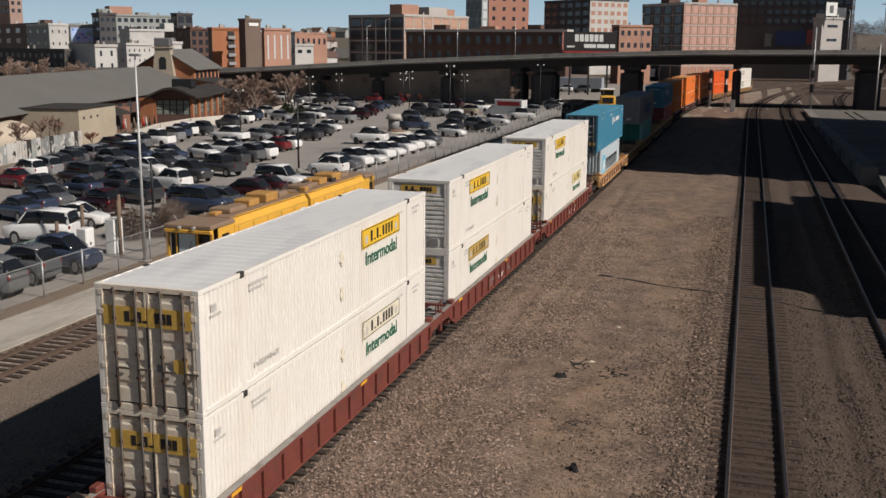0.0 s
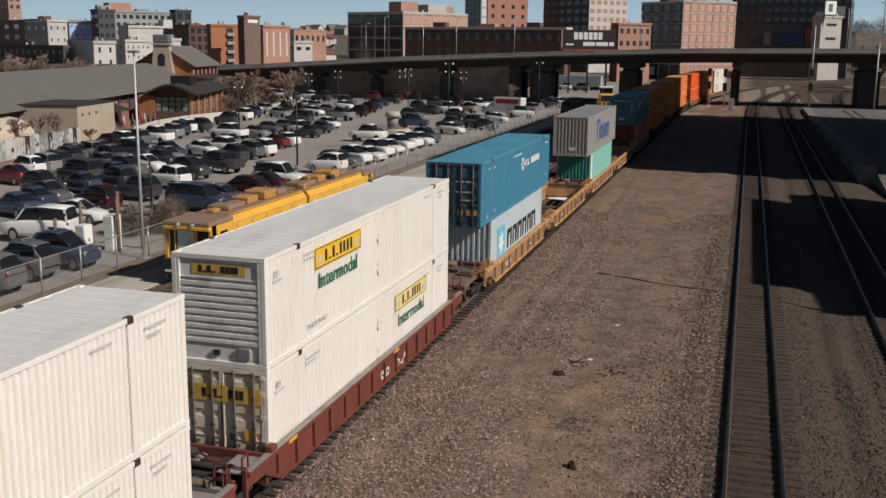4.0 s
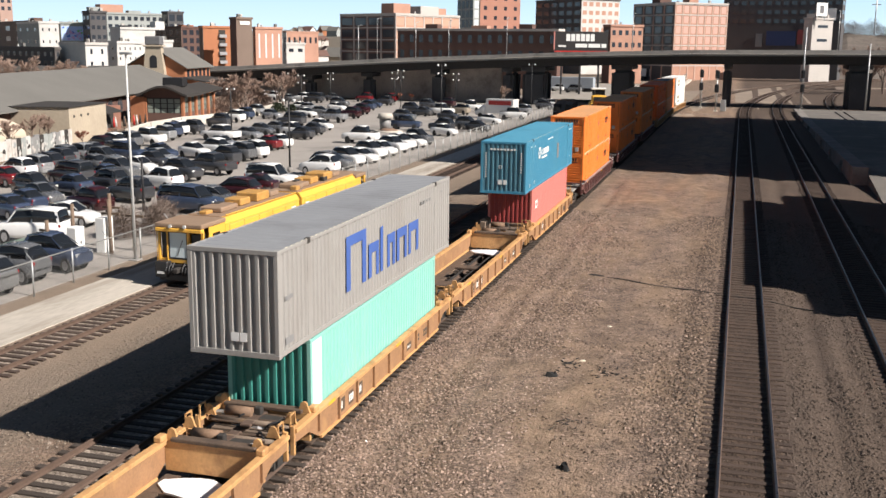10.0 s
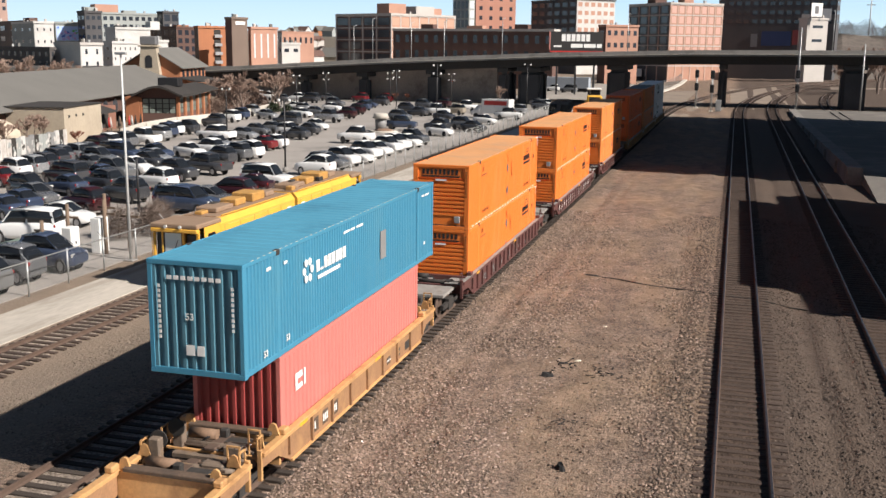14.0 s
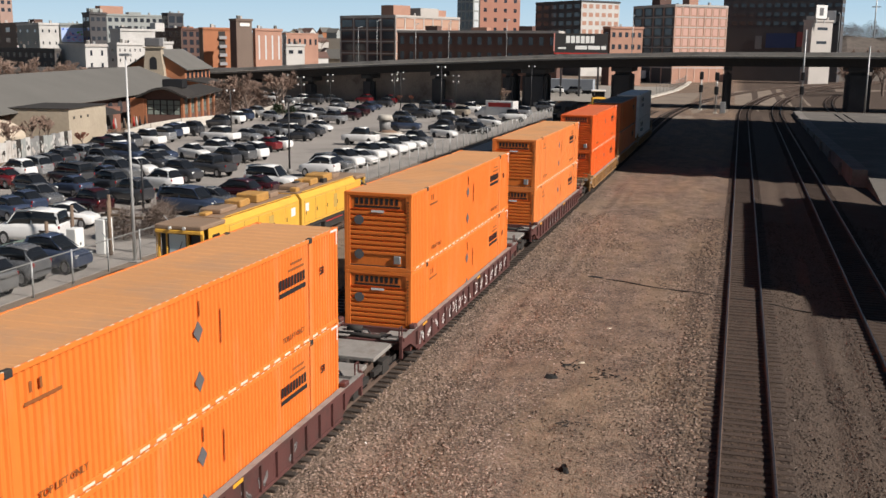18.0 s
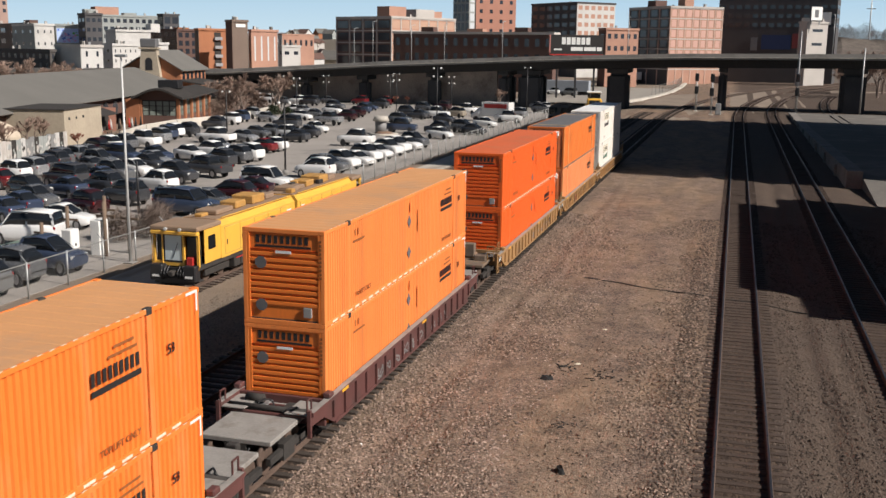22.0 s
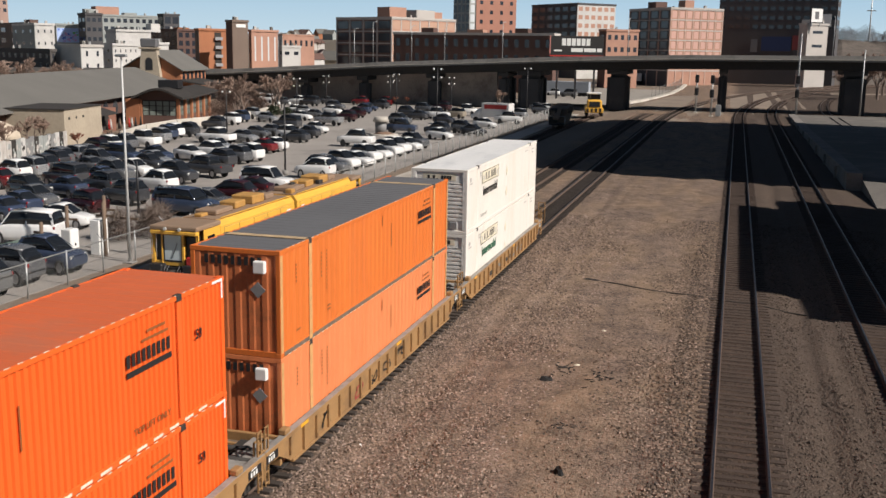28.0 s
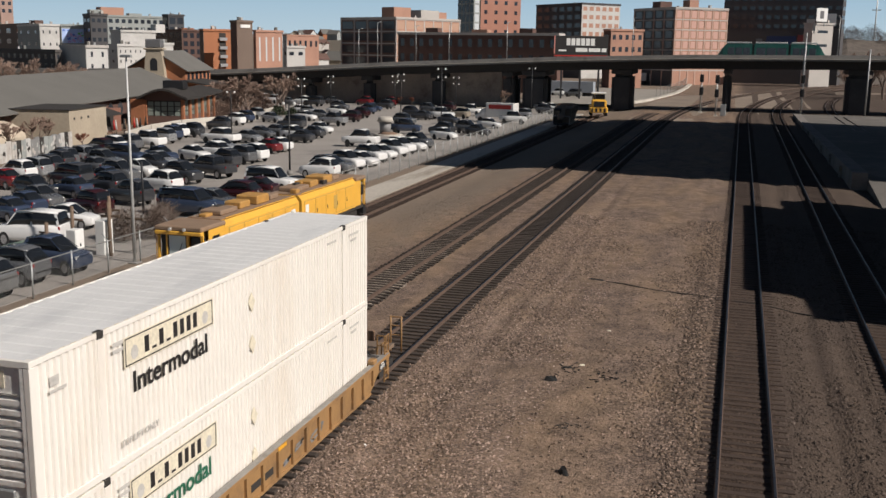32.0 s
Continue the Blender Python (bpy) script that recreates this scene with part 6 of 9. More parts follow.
park_row("tan suv -47.6 175.9 78; white sedan -38.3 133.5 -105; black sedan -35.6 141.6 -105; charcoal suv -37.9 144.9 -101; white sedan -37.3 155.6 -104; white pickup -36.0 167.0 -87; silver suv -37.3 179.8 79; grey sedan -38.7 208.2 -104; white sedan -36.5 205.8 -103; charcoal suv -35.9 196.4 -103")


# ---------- box truck with a red stripe, at the far end of the lot ----------
def box_truck(x, y, head):
    c = thing("box_truck", "white box truck with a red stripe", "truck", m=pose(x, y, LOW + 0.03, 0, 0, head))
    part("cargo_box", soft_box(-1.2, 1.2, -3.6, 1.4, 0.9, 3.3, 0.05), PAINT["white"], c)
    part("stripe", bm_box(-1.21, 1.21, -3.2, 0.9, 2.3, 3.0), M["red_paint"], c, "red stripe")
    bm = bmesh.new()
    loft(bm, [ring(1.5, 1.0, 0.5, 2.3, 0.15), ring(2.2, 1.0, 0.5, 2.2, 0.15), ring(2.9, 0.98, 0.5, 1.4, 0.15), ring(3.5, 0.9, 0.55, 1.2, 0.15)])
    part("cab", bm, PAINT["white"], c)
    part("windscreen", poly_plate([(-0.85, 2.26, 2.14), (0.85, 2.26, 2.14), (0.85, 2.9, 1.45), (-0.85, 2.9, 1.45)], (0, 0.02, 0.02)), M["glass"], c)
    for yy in (-2.4, 2.5):
        for sg in (-1, 1):
            part("wheel", bm_cyl((sg * 0.75, yy, 0.45), (sg * 1.05, yy, 0.45), 0.45, n=14), M["rubber"], c)


box_truck(-39.6, 170, 80)


# ---------- fence, mast, lamps ----------
def fence():
    f = thing("chain_link_fence", "galvanised chain-link fence along the service road", "fence")
    x, y0, step, n, h = -32.2, 22.0, 3.1, 58, 1.7
    bm = bmesh.new()
    k = 0.0
    while k < step + h:
        for sg in (1, -1):
            a, b = max(0.0, k - h), min(step, k)
            if b > a:
                p = (a, h - (k - a)) if False else (a, k - a)
                q = (b, k - b)
                u0, u1 = (p[0], q[0]) if sg > 0 else (step - p[0], step - q[0])
                cyl(bm, (0, u0, min(h, p[1]) + 0.04), (0, u1, q[1] + 0.04), 0.0022, n=3, caps=False)
        k += 0.16
    me = bpy.data.meshes.new("mesh_panel")
    bm.to_mesh(me)
    bm.free()
    me.materials.append(M["fence_wire"])
    bmp = bm_cyl((0, 0, -0.1), (0, 0, h + 0.12), 0.042, n=8)
    bmp_me = bpy.data.meshes.new("post")
    bmp.to_mesh(bmp_me)
    bmp.free()
    bmp_me.materials.append(M["steel"])
    for i in range(n):
        y = y0 + i * step
        part("post", bmp_me, None, f, m=pose(x, y, LOW))
        if i % 2 == 0 and i < 20:
            part("barb_arm", bm_cyl((x, y, LOW + h + 0.1), (x - 0.3, y, LOW + h + 0.42), 0.025, n=6), M["steel"], f)
        part("top_rail", bm_cyl((x, y, LOW + h + 0.04), (x, y + step, LOW + h + 0.04), 0.032, n=6), M["fence_wire"], f)
        part("mesh_panel", me, None, f, m=pose(x, y, LOW))
    return f


fence()


def mast():
    t = thing("mast", "tall pale grey steel mast beside the fence", "mast", m=pose(-32.3, 49.5, LOW))
    part("base_plate", soft_box(-0.3, 0.3, -0.3, 0.3, 0, 0.08, 0.02), M["grey_concrete"], t)
    part("pole", bm_cyl((0, 0, 0.05), (0, 0, 11.5), 0.09, 0.05, n=12), M["pale_steel"], t)
    part("head", soft_box(-0.35, 0.35, -0.1, 0.1, 11.45, 11.6, 0.03), M["steel"], t)
    return t


mast()


def lot_lamp(x, y, h, heads=2):
    t = thing("street_lamp", "dark steel lot lamp with globe heads", "street lamp", "lot lamps", m=pose(x, y, LOW))
    part("footing", bm_cyl((0, 0, 0), (0, 0, 0.5), 0.28, n=10), M["grey_concrete"], t)
    part("pole", bm_cyl((0, 0, 0.4), (0, 0, h), 0.10, 0.07, n=8), M["black"], t)
    for i in range(heads):
        d = (-0.55, 0.55)[i % 2]
        z = h - 0.1 - 1.2 * (i // 2)
        part("arm", bm_cyl((0, 0, z), (d, 0, z + 0.08), 0.03, n=6), M["black"], t)
        bm = bmesh.new()
        bmesh.ops.create_uvsphere(bm, u_segments=10, v_segments=7, radius=0.15, matrix=Matrix.Translation((d, 0, z - 0.05)))
        part("globe", bm, M["sign_white"], t, "white globe")
    return t


for x, y, h, n in ((-41.1, 89.7, 7.0, 2), (-42.0, 144.8, 9.4, 4), (-62.0, 186, 7.4, 4), (-66.7, 126.8, 6.1, 2), (-37.7, 190.7, 8.9, 2), (-39.6, 62.0, 4.2, 0), (-71, 160, 7.0, 4), (-78, 190, 6.6, 4), (-84, 182, 6.6, 2), (-55, 200, 6.6, 4), (-68, 200, 6.6, 4)):
    lot_lamp(x, y, h, n)

# ---------- cabinets and posts by the fence ----------
def cabinet(x, y, w, d, h, material, label):
    t = thing("utility_cabinet", label, "utility cabinet", m=pose(x, y, LOW))
    part("body", soft_box(-w / 2, w / 2, -d / 2, d / 2, 0.05, h, 0.03), material, t)
    part("plinth", bm_box(-w / 2 - 0.05, w / 2 + 0.05, -d / 2 - 0.05, d / 2 + 0.05, 0, 0.06), M["grey_concrete"], t)
    part("door", soft_box(w / 2 - 0.01, w / 2 + 0.02, -d / 2 + 0.06, d / 2 - 0.06, 0.15, h - 0.1, 0.01), material, t)
    part("handle", bm_box(w / 2 + 0.02, w / 2 + 0.05, -0.05, 0.05, h * 0.5, h * 0.5 + 0.16), M["black"], t)


M["pale_green"] = mat("transformer_green", (0.16, 0.22, 0.18), 0.6, vary=0.1)
M["wood"] = mat("weathered_wood", (0.17, 0.12, 0.085), 0.9, vary=0.3, scale=2, stretch=(3, 3, 0.4), bump=0.4)
cabinet(-35.5, 48.6, 0.6, 0.8, 1.9, M["sign_white"], "white metal utility cabinet behind the fence")
cabinet(-35.2, 50.9, 0.6, 0.9, 2.1, M["sign_white"], "white metal utility cabinet behind the fence")
cabinet(-38.9, 48.4, 1.2, 2.0, 0.9, M["pale_green"], "low pale green transformer box")
for x, y, h in ((-36.4, 49.6, 3.0), (-34.6, 50.6, 3.2), (-35.6, 52.2, 3.3), (-36.5, 47.4, 2.4), (-33.8, 51.8, 2.8)):
    t = thing("wooden_post", "weathered wooden post behind the fence", "post", "posts by the cabinets", m=pose(x, y, LOW, rng.uniform(-1, 1), rng.uniform(-1, 1), 0))
    part("shaft", bm_cyl((0, 0, -0.1), (0, 0, h), 0.12, 0.10, n=8), M["wood"], t)
    part("cross_rail", bm_box(-0.6, 0.6, 0.1, 0.16, h * 0.72, h * 0.72 + 0.12), M["wood"], t)


# ---------- yellow rail grinding train on the siding ----------
def grinder():
    z0 = LOW + 0.235
    c = thing("rail_grinder", "yellow two-unit rail maintenance train on the siding", "rail vehicle", m=pose(GRIND_X, 0, z0))
    W2 = 1.27
    for a, b, cabend in ((44.6, 56.2, -1), (56.6, 67.4, 1)):
        part("frame", soft_box(-1.2, 1.2, a, b, 0.78, 1.04, 0.03), M["dark"], c)
        c0, c1 = (a + 2.3, b) if cabend < 0 else (a, b - 1.6)
        # slightly tapered hood with a chamfered roof edge
        bm = bmesh.new()
        prof = [(-W2, 1.04), (-W2, 2.72), (-W2 + 0.22, 3.02), (W2 - 0.22, 3.02), (W2, 2.72), (W2, 1.04)]
        loft(bm, [[(x, y, z) for x, z in prof] for y in (c0, c1)])
        for f in bm.faces:
            f.smooth = False
        part("hood", bm, M["amber"], c)
        n = 5
        for i in range(n):
            y = c0 + 0.35 + (c1 - c0 - 0.7) * i / n
            for sg in (-1, 1):
                part("door_frame", soft_box(min(sg * (W2 - 0.01), sg * (W2 + 0.012)), max(sg * (W2 - 0.01), sg * (W2 + 0.012)), y + 0.04, y + (c1 - c0 - 0.7) / n - 0.04, 1.16, 2.64, 0.004), M["ochre_sign"], c)
                p = part("side_door", soft_box(min(sg * W2, sg * (W2 + 0.035)), max(sg * W2, sg * (W2 + 0.035)), y + 0.08, y + (c1 - c0 - 0.7) / n - 0.08, 1.2, 2.6, 0.015), M["amber"], c)
                part("latch", bm_box(min(sg * (W2 + 0.035), sg * (W2 + 0.06)), max(sg * (W2 + 0.035), sg * (W2 + 0.06)), y + 0.2, y + 0.27, 1.7, 1.95), M["dark"], p)
        part("vent", soft_box(W2 + 0.037, W2 + 0.05, c0 + (c1 - c0) * 0.55, c0 + (c1 - c0) * 0.55 + 0.6, 1.5, 2.4, 0.01), M["ochre_sign"], c)
        part("cab_sign", bm_box(W2 + 0.036, W2 + 0.042, c1 - 1.2 if cabend < 0 else c0 + 0.5, c1 - 0.6 if cabend < 0 else c0 + 1.0, 1.9, 2.4), M["sign_white"], c)
        part("roof_deck", soft_box(-0.95, 0.95, c0 + 0.1, c1 - 0.1, 3.022, 3.08, 0.01), M["tan_roof"], c)
        for y, d, w, h in (((c0 + 1.0), 1.9, 0.75, 0.28), ((c0 + 3.4), 1.2, 0.6, 0.4), ((c0 + 5.2), 1.5, 0.8, 0.5), (c0 + 7.2, 1.1, 0.6, 0.3)):
            if y + d < c1:
                part("roof_unit", soft_box(-w, w * 0.7, y, y + d, 3.082, 3.08 + h, 0.06), M["tan_roof"] if h < 0.35 else M["dusty_amber"], c)
        rr = random.Random(int(a))
        for i in range(9):
            y, x, w, d, h = c0 + 0.6 + (c1 - c0 - 1.6) * i / 8, rr.uniform(-0.7, 0.6), rr.uniform(0.12, 0.3), rr.uniform(0.15, 0.4), rr.uniform(0.18, 0.62)
            part("roof_fitting", soft_box(x - w, x + w, y - d, y + d, 3.07, 3.1 + 0.6 * h, 0.04), (M["dusty_amber"], M["tan_roof"], M["dark"])[i % 3], c)
        part("roof_rail", bm_cyl((1.15, c0 + 0.3, 3.12), (1.15, c1 - 0.3, 3.12), 0.03, n=6), M["amber"], c)
        for y in (a + 2.2, b - 2.2):
            for dy in (-0.8, 0.8):
                bm = bmesh.new()
                cyl(bm, (-0.7, y + dy, 0.40), (0.7, y + dy, 0.40), 0.07, n=8)
                for sg in (-1, 1):
                    cyl(bm, (sg * 0.69, y + dy, 0.40), (sg * 0.82, y + dy, 0.40), 0.40, n=18)
                part("wheelset", bm, M["rust"], c)
            for sg in (-1, 1):
                part("bogie_frame", soft_box(sg * 1.0 - 0.08, sg * 1.0 + 0.08, y - 1.3, y + 1.3, 0.35, 0.7, 0.03), M["dark"], c)
        part("tank", bm_cyl((0.2, a + 4.3, 0.55), (0.2, b - 4.3, 0.55), 0.38, n=12), M["dark"], c)
        for i in range(5):
            y = a + 4.2 + (b - a - 8.4) * i / 4
            part("under_gear", soft_box(0.85, 1.2, y - 0.35, y + 0.35, 0.25, 0.76, 0.04), M["dark"], c)
        part("red_bar", soft_box(1.2, 1.24, a + 4.0, b - 4.0, 0.70, 0.765, 0.01), M["red_paint"], c, "thin red bar under the frame")
        # cab
        y0, y1 = (a, c0) if cabend < 0 else (c1, b)
        ye = a if cabend < 0 else b
        part("cab_floor", soft_box(-1.22, 1.22, y0, y1, 0.8, 1.06, 0.02), M["dark"], c)
        part("cab_roof", soft_box(-1.32, 1.32, y0 - (0.25 if cabend < 0 else 0), y1 + (0.25 if cabend > 0 else 0), 2.82, 3.06, 0.05), M["tan_roof"], c)
        part("cab_visor", soft_box(-1.30, 1.30, ye - 0.12 + cabend * 0.15, ye + 0.12 + cabend * 0.15, 2.62, 2.82, 0.04), M["amber"], c)
        for x in (-1.22, 0.42, 1.22):
            part("cab_pillar", soft_box(x - 0.07, x + 0.07, ye - 0.07, ye + 0.07, 1.0, 2.82, 0.02), M["amber"], c)
        part("cab_pillar", soft_box(-0.80, -0.70, ye - 0.07, ye + 0.07, 1.0, 2.82, 0.02), M["amber"], c)
        # solid black block in the open doorway, standing in for shade inside
        part("side_door_gap", soft_box(-1.15, -0.82, ye + 0.1 if cabend < 0 else ye - 0.5, ye + 0.5 if cabend < 0 else ye - 0.1, 1.06, 2.6, 0.02), M["black"], c)
        part("windscreen", soft_box(-0.70, 0.34, ye - 0.03, ye + 0.03, 1.25, 2.6, 0.02), M["cab_glass"], c, "windscreen with pale sky reflection in its colour")
        part("wiper", bm_cyl((-0.2, ye + cabend * 0.05, 1.4), (0.12, ye + cabend * 0.05, 2.2), 0.015, n=5), M["black"], c)
        part("nose_panel", soft_box(-1.2, 0.36, ye - 0.04, ye + 0.04, 1.0, 1.24, 0.02), M["amber"], c)
        # another black block standing in for the unlit vestibule
        part("vestibule", soft_box(0.52, 1.12, ye + 0.1 if cabend < 0 else ye - 0.5, ye + 0.5 if cabend < 0 else ye - 0.1, 1.06, 2.5, 0.02), M["black"], c)
        part("fire_box", soft_box(0.65, 1.0, ye - 0.2, ye + 0.1, 1.06, 1.5, 0.03), M["red_paint"], c, "red box")
        for sg in (-1, 1):
            sd = soft_box(min(sg * 1.2, sg * 1.26), max(sg * 1.2, sg * 1.26), y0 + (0.6 if cabend < 0 else 0), y1 - (0.6 if cabend > 0 else 0), 1.06, 2.82, 0.02)
            part("cab_side", sd, M["amber"], c)
            part("cab_window", soft_box(min(sg * 1.26, sg * 1.28), max(sg * 1.26, sg * 1.28), y0 + 0.95, y0 + 1.65, 1.75, 2.45, 0.04), M["glass"], c)
            for k in (0.5, 1.1):
                part("hand_rail", bm_cyl((sg * 1.3, ye + cabend * 0.12, 0.9), (sg * 1.3, ye + cabend * 0.12, 2.6), 0.022, n=6), M["amber"], c)
            part("headlamp", bm_cyl((sg * 0.75, ye + cabend * 0.2, 0.85), (sg * 0.75, ye + cabend * 0.32, 0.85), 0.12, n=10), M["lamp"], c)
            part("roof_lamp", bm_cyl((sg * 0.4, ye + cabend * 0.28, 2.92), (sg * 0.4, ye + cabend * 0.36, 2.92), 0.09, n=8), M["lamp"], c)
            part("step", soft_box(sg * 1.15 - 0.2, sg * 1.15 + 0.2, ye - 0.25, ye + 0.25, 0.3, 0.36, 0.01), M["dark"], c)
        part("buffer_beam", soft_box(-1.2, 1.2, ye - 0.1 + cabend * 0.12, ye + 0.1 + cabend * 0.12, 0.42, 0.95, 0.03), M["black"], c)
        for sg in (-1, 1):
            part("pilot_box", soft_box(sg * 0.92 - 0.36, sg * 0.92 + 0.36, ye - 0.28 + cabend * 0.2, ye + 0.28 + cabend * 0.2, 0.3, 1.12, 0.06), M["black"], c)
            part("marker_lamp", bm_cyl((sg * 1.08, ye + cabend * 0.06, 2.68), (sg * 1.08, ye + cabend * 0.2, 2.68), 0.11, n=12), M["black"], c)
            part("number_plate", bm_box(sg * 0.92 - 0.2, sg * 0.92 + 0.2, ye + cabend * 0.5 - 0.012, ye + cabend * 0.5 + 0.012, 0.5, 0.62), M["sign_white"], c)
            for k in range(3):
                hs = bmesh.new()
                pts = [(sg * (0.3 + 0.16 * k), ye + cabend * (0.22 + 0.3 * math.sin(math.pi * j / 6)), 1.05 - 0.12 * j) for j in range(7)]
                for p0, p1 in zip(pts, pts[1:]):
                    cyl(hs, p0, p1, 0.035, n=5)
                part("air_hose", hs, M["black"], c)
        part("windscreen_frame", boxes([(-0.70, -0.62, ye - 0.05, ye + 0.05, 1.2, 2.65), (0.31, 0.39, ye - 0.05, ye + 0.05, 1.2, 2.65), (-0.62, 0.31, ye - 0.05, ye + 0.05, 1.2, 1.29), (-0.62, 0.31, ye - 0.05, ye + 0.05, 2.56, 2.65)]), M["black"], c)
        part("snow_plough", soft_box(-1.1, 1.1, ye - 0.05 + cabend * 0.3, ye + 0.05 + cabend * 0.3, 0.15, 0.5, 0.03), M["black"], c)
        part("coupler", soft_box(-0.15, 0.15, ye - 0.3 + cabend * 0.4, ye + 0.3 + cabend * 0.4, 0.6, 0.85, 0.04), M["dark"], c)
    part("bellows", soft_box(-0.9, 0.9, 56.18, 56.62, 0.9, 2.7, 0.05), M["black"], c)
    return c


grinder()


# ---------- signals, machines and clutter along the line ----------
def signal(x, y, h, heads):
    t = thing("railway_signal", "railway signal post with dark lamp heads", "railway signal", "signals by the viaduct", m=pose(x, y, -0.3))
    part("footing", soft_box(-0.4, 0.4, -0.4, 0.4, -0.2, 0.25, 0.05), M["concrete"], t)
    part("post", bm_cyl((0, 0, 0.2), (0, 0, h), 0.11, n=10), M["steel"], t)
    for z in heads:
        hd = part("signal_head", soft_box(-0.38, 0.38, -0.25, 0.0, z - 0.75, z + 0.75, 0.1), M["black"], t)
        for dz in (-0.45, 0, 0.45):
            part("hood", bm_cyl((0, -0.25, z + dz), (0, -0.5, z + dz), 0.15, n=8), M["black"], hd)
    part("ladder", boxes([(-0.25, -0.21, 0.12, 0.16, 0.2, h - 0.3), (0.21, 0.25, 0.12, 0.16, 0.2, h - 0.3)] + [(-0.21, 0.21, 0.12, 0.16, 0.5 + 0.4 * i, 0.54 + 0.4 * i) for i in range(int((h - 1) / 0.4))]), M["steel"], t)


signal(-7.4, 209, 7.4, (6.7, 4.2))
signal(-4.2, 197.5, 7.6, (6.9, 4.3))
signal(11.2, 205.5, 15.6, (7.0, 4.4))
tagged(part("signal_pole", bm_cyl((22.8, 208, -0.5), (22.8, 208, 12.4), 0.16, 0.12, n=10), M["steel"]), "tall plain steel pole beside the viaduct", "pole")
t = thing("relay_cabinet", "small grey relay cabinet by the signals", "cabinet", m=pose(-2.9, 198.5, -0.3))
part("body", soft_box(-0.5, 0.5, -0.4, 0.4, 0.0, 2.2, 0.04), M["steel"], t)
part("door", soft_box(-0.42, 0.42, -0.43, -0.402, 0.2, 2.05, 0.01), M["steel"], t)


def loader(x, y):
    t = thing("track_loader", "yellow railway maintenance machine with a cab", "machine", m=pose(x, y, -0.3, 0, 0, 10) @ Matrix.Diagonal((1.35, 1.35, 1.35, 1)))
    part("chassis", soft_box(-1.2, 1.2, -2.6, 2.6, 0.5, 1.2, 0.08), M["amber"], t)
    part("engine_hood", soft_box(-1.0, 1.0, -2.6, -0.4, 1.2, 2.2, 0.15), M["amber"], t)
    part("cab", soft_box(-0.85, 0.85, -0.3, 1.3, 1.2, 2.9, 0.08), M["glass"], t)
    part("cab_roof", soft_box(-1.0, 1.0, -0.45, 1.5, 2.9, 3.1, 0.05), M["sign_white"], t)
    part("boom", bm_cyl((0.4, 1.6, 1.3), (0.4, 3.2, 2.4), 0.16, n=8), M["amber"], t)
    part("grille", soft_box(-0.7, 0.7, -2.64, -2.602, 1.3, 2.0, 0.01), M["black"], t)
    for i in range(4):
        part("warning_stripe", bm_box(-1.0 + 0.55 * i, -0.75 + 0.55 * i, -2.64, -2.602, 0.6, 1.1), M["black"], t)
    part("exhaust", bm_cyl((-0.6, -1.4, 2.2), (-0.6, -1.4, 2.9), 0.08, n=8), M["dark"], t)
    for yy in (-1.7, 1.6):
        for sg in (-1, 1):
            part("wheel", bm_cyl((sg * 0.8, yy, 0.5), (sg * 1.15, yy, 0.5), 0.5, n=14), M["rubber"], t)


loader(-25.0, 190)
t = thing("work_wagon", "dark grimy ballast machine standing on the siding", "rail vehicle", m=pose(-26.6, 163.0, LOW + 0.1))
bm = bmesh.new()
loft(bm, [[(x, y, z) for x, z in ((-1.0, 0.9), (1.0, 0.9), (1.45, 2.6), (1.45, h), (-1.45, h), (-1.45, 2.6))] for y, h in ((-2.6, 3.1), (-1.2, 3.5), (2.8, 3.5))])
for f in bm.faces:
    f.smooth = False
part("hopper", bm, M["grime_steel"], t)
for i in range(5):
    part("rib", bm_box(1.45, 1.53, -2.4 + 1.2 * i, -2.28 + 1.2 * i, 2.4, 3.3), M["rust"], t)
part("frame", soft_box(-1.2, 1.2, -4.2, 4.0, 0.6, 0.9, 0.03), M["black"], t)
part("conveyor", poly_plate([(-0.5, -4.9, 1.5), (0.5, -4.9, 1.5), (0.5, -2.4, 3.4), (-0.5, -2.4, 3.4)], (0, 0, 0.3)), M["grime_steel"], t)
part("cab", soft_box(-1.3, -0.1, -4.0, -2.7, 0.9, 3.2, 0.05), M["dark"], t)
part("cab_window", bm_box(-1.15, -0.25, -4.03, -4.002, 1.9, 2.8), M["glass"], t)
part("load", soft_box(-1.2, 1.2, -0.9, 2.5, 3.4, 3.75, 0.15), M["burnt_steel"], t)
for x in (-1.3, 1.3):
    part("end_post", bm_cyl((x, -4.1, 0.9), (x, -4.1, 2.0), 0.04, n=6), M["steel"], t)
part("end_rail", bm_cyl((-1.3, -4.1, 2.0), (1.3, -4.1, 2.0), 0.04, n=6), M["steel"], t)
for yy in (-2.6, 2.4):
    bm = bmesh.new()
    for sg in (-1, 1):
        cyl(bm, (sg * 0.69, yy, 0.42), (sg * 0.82, yy, 0.42), 0.42, n=14)
    part("wheelset", bm, M["rust"], t)

# scraps on the ground between the tracks
M["rag"] = mat("black_rubbish", (0.012, 0.012, 0.012), 0.9, vary=0.4, scale=6)


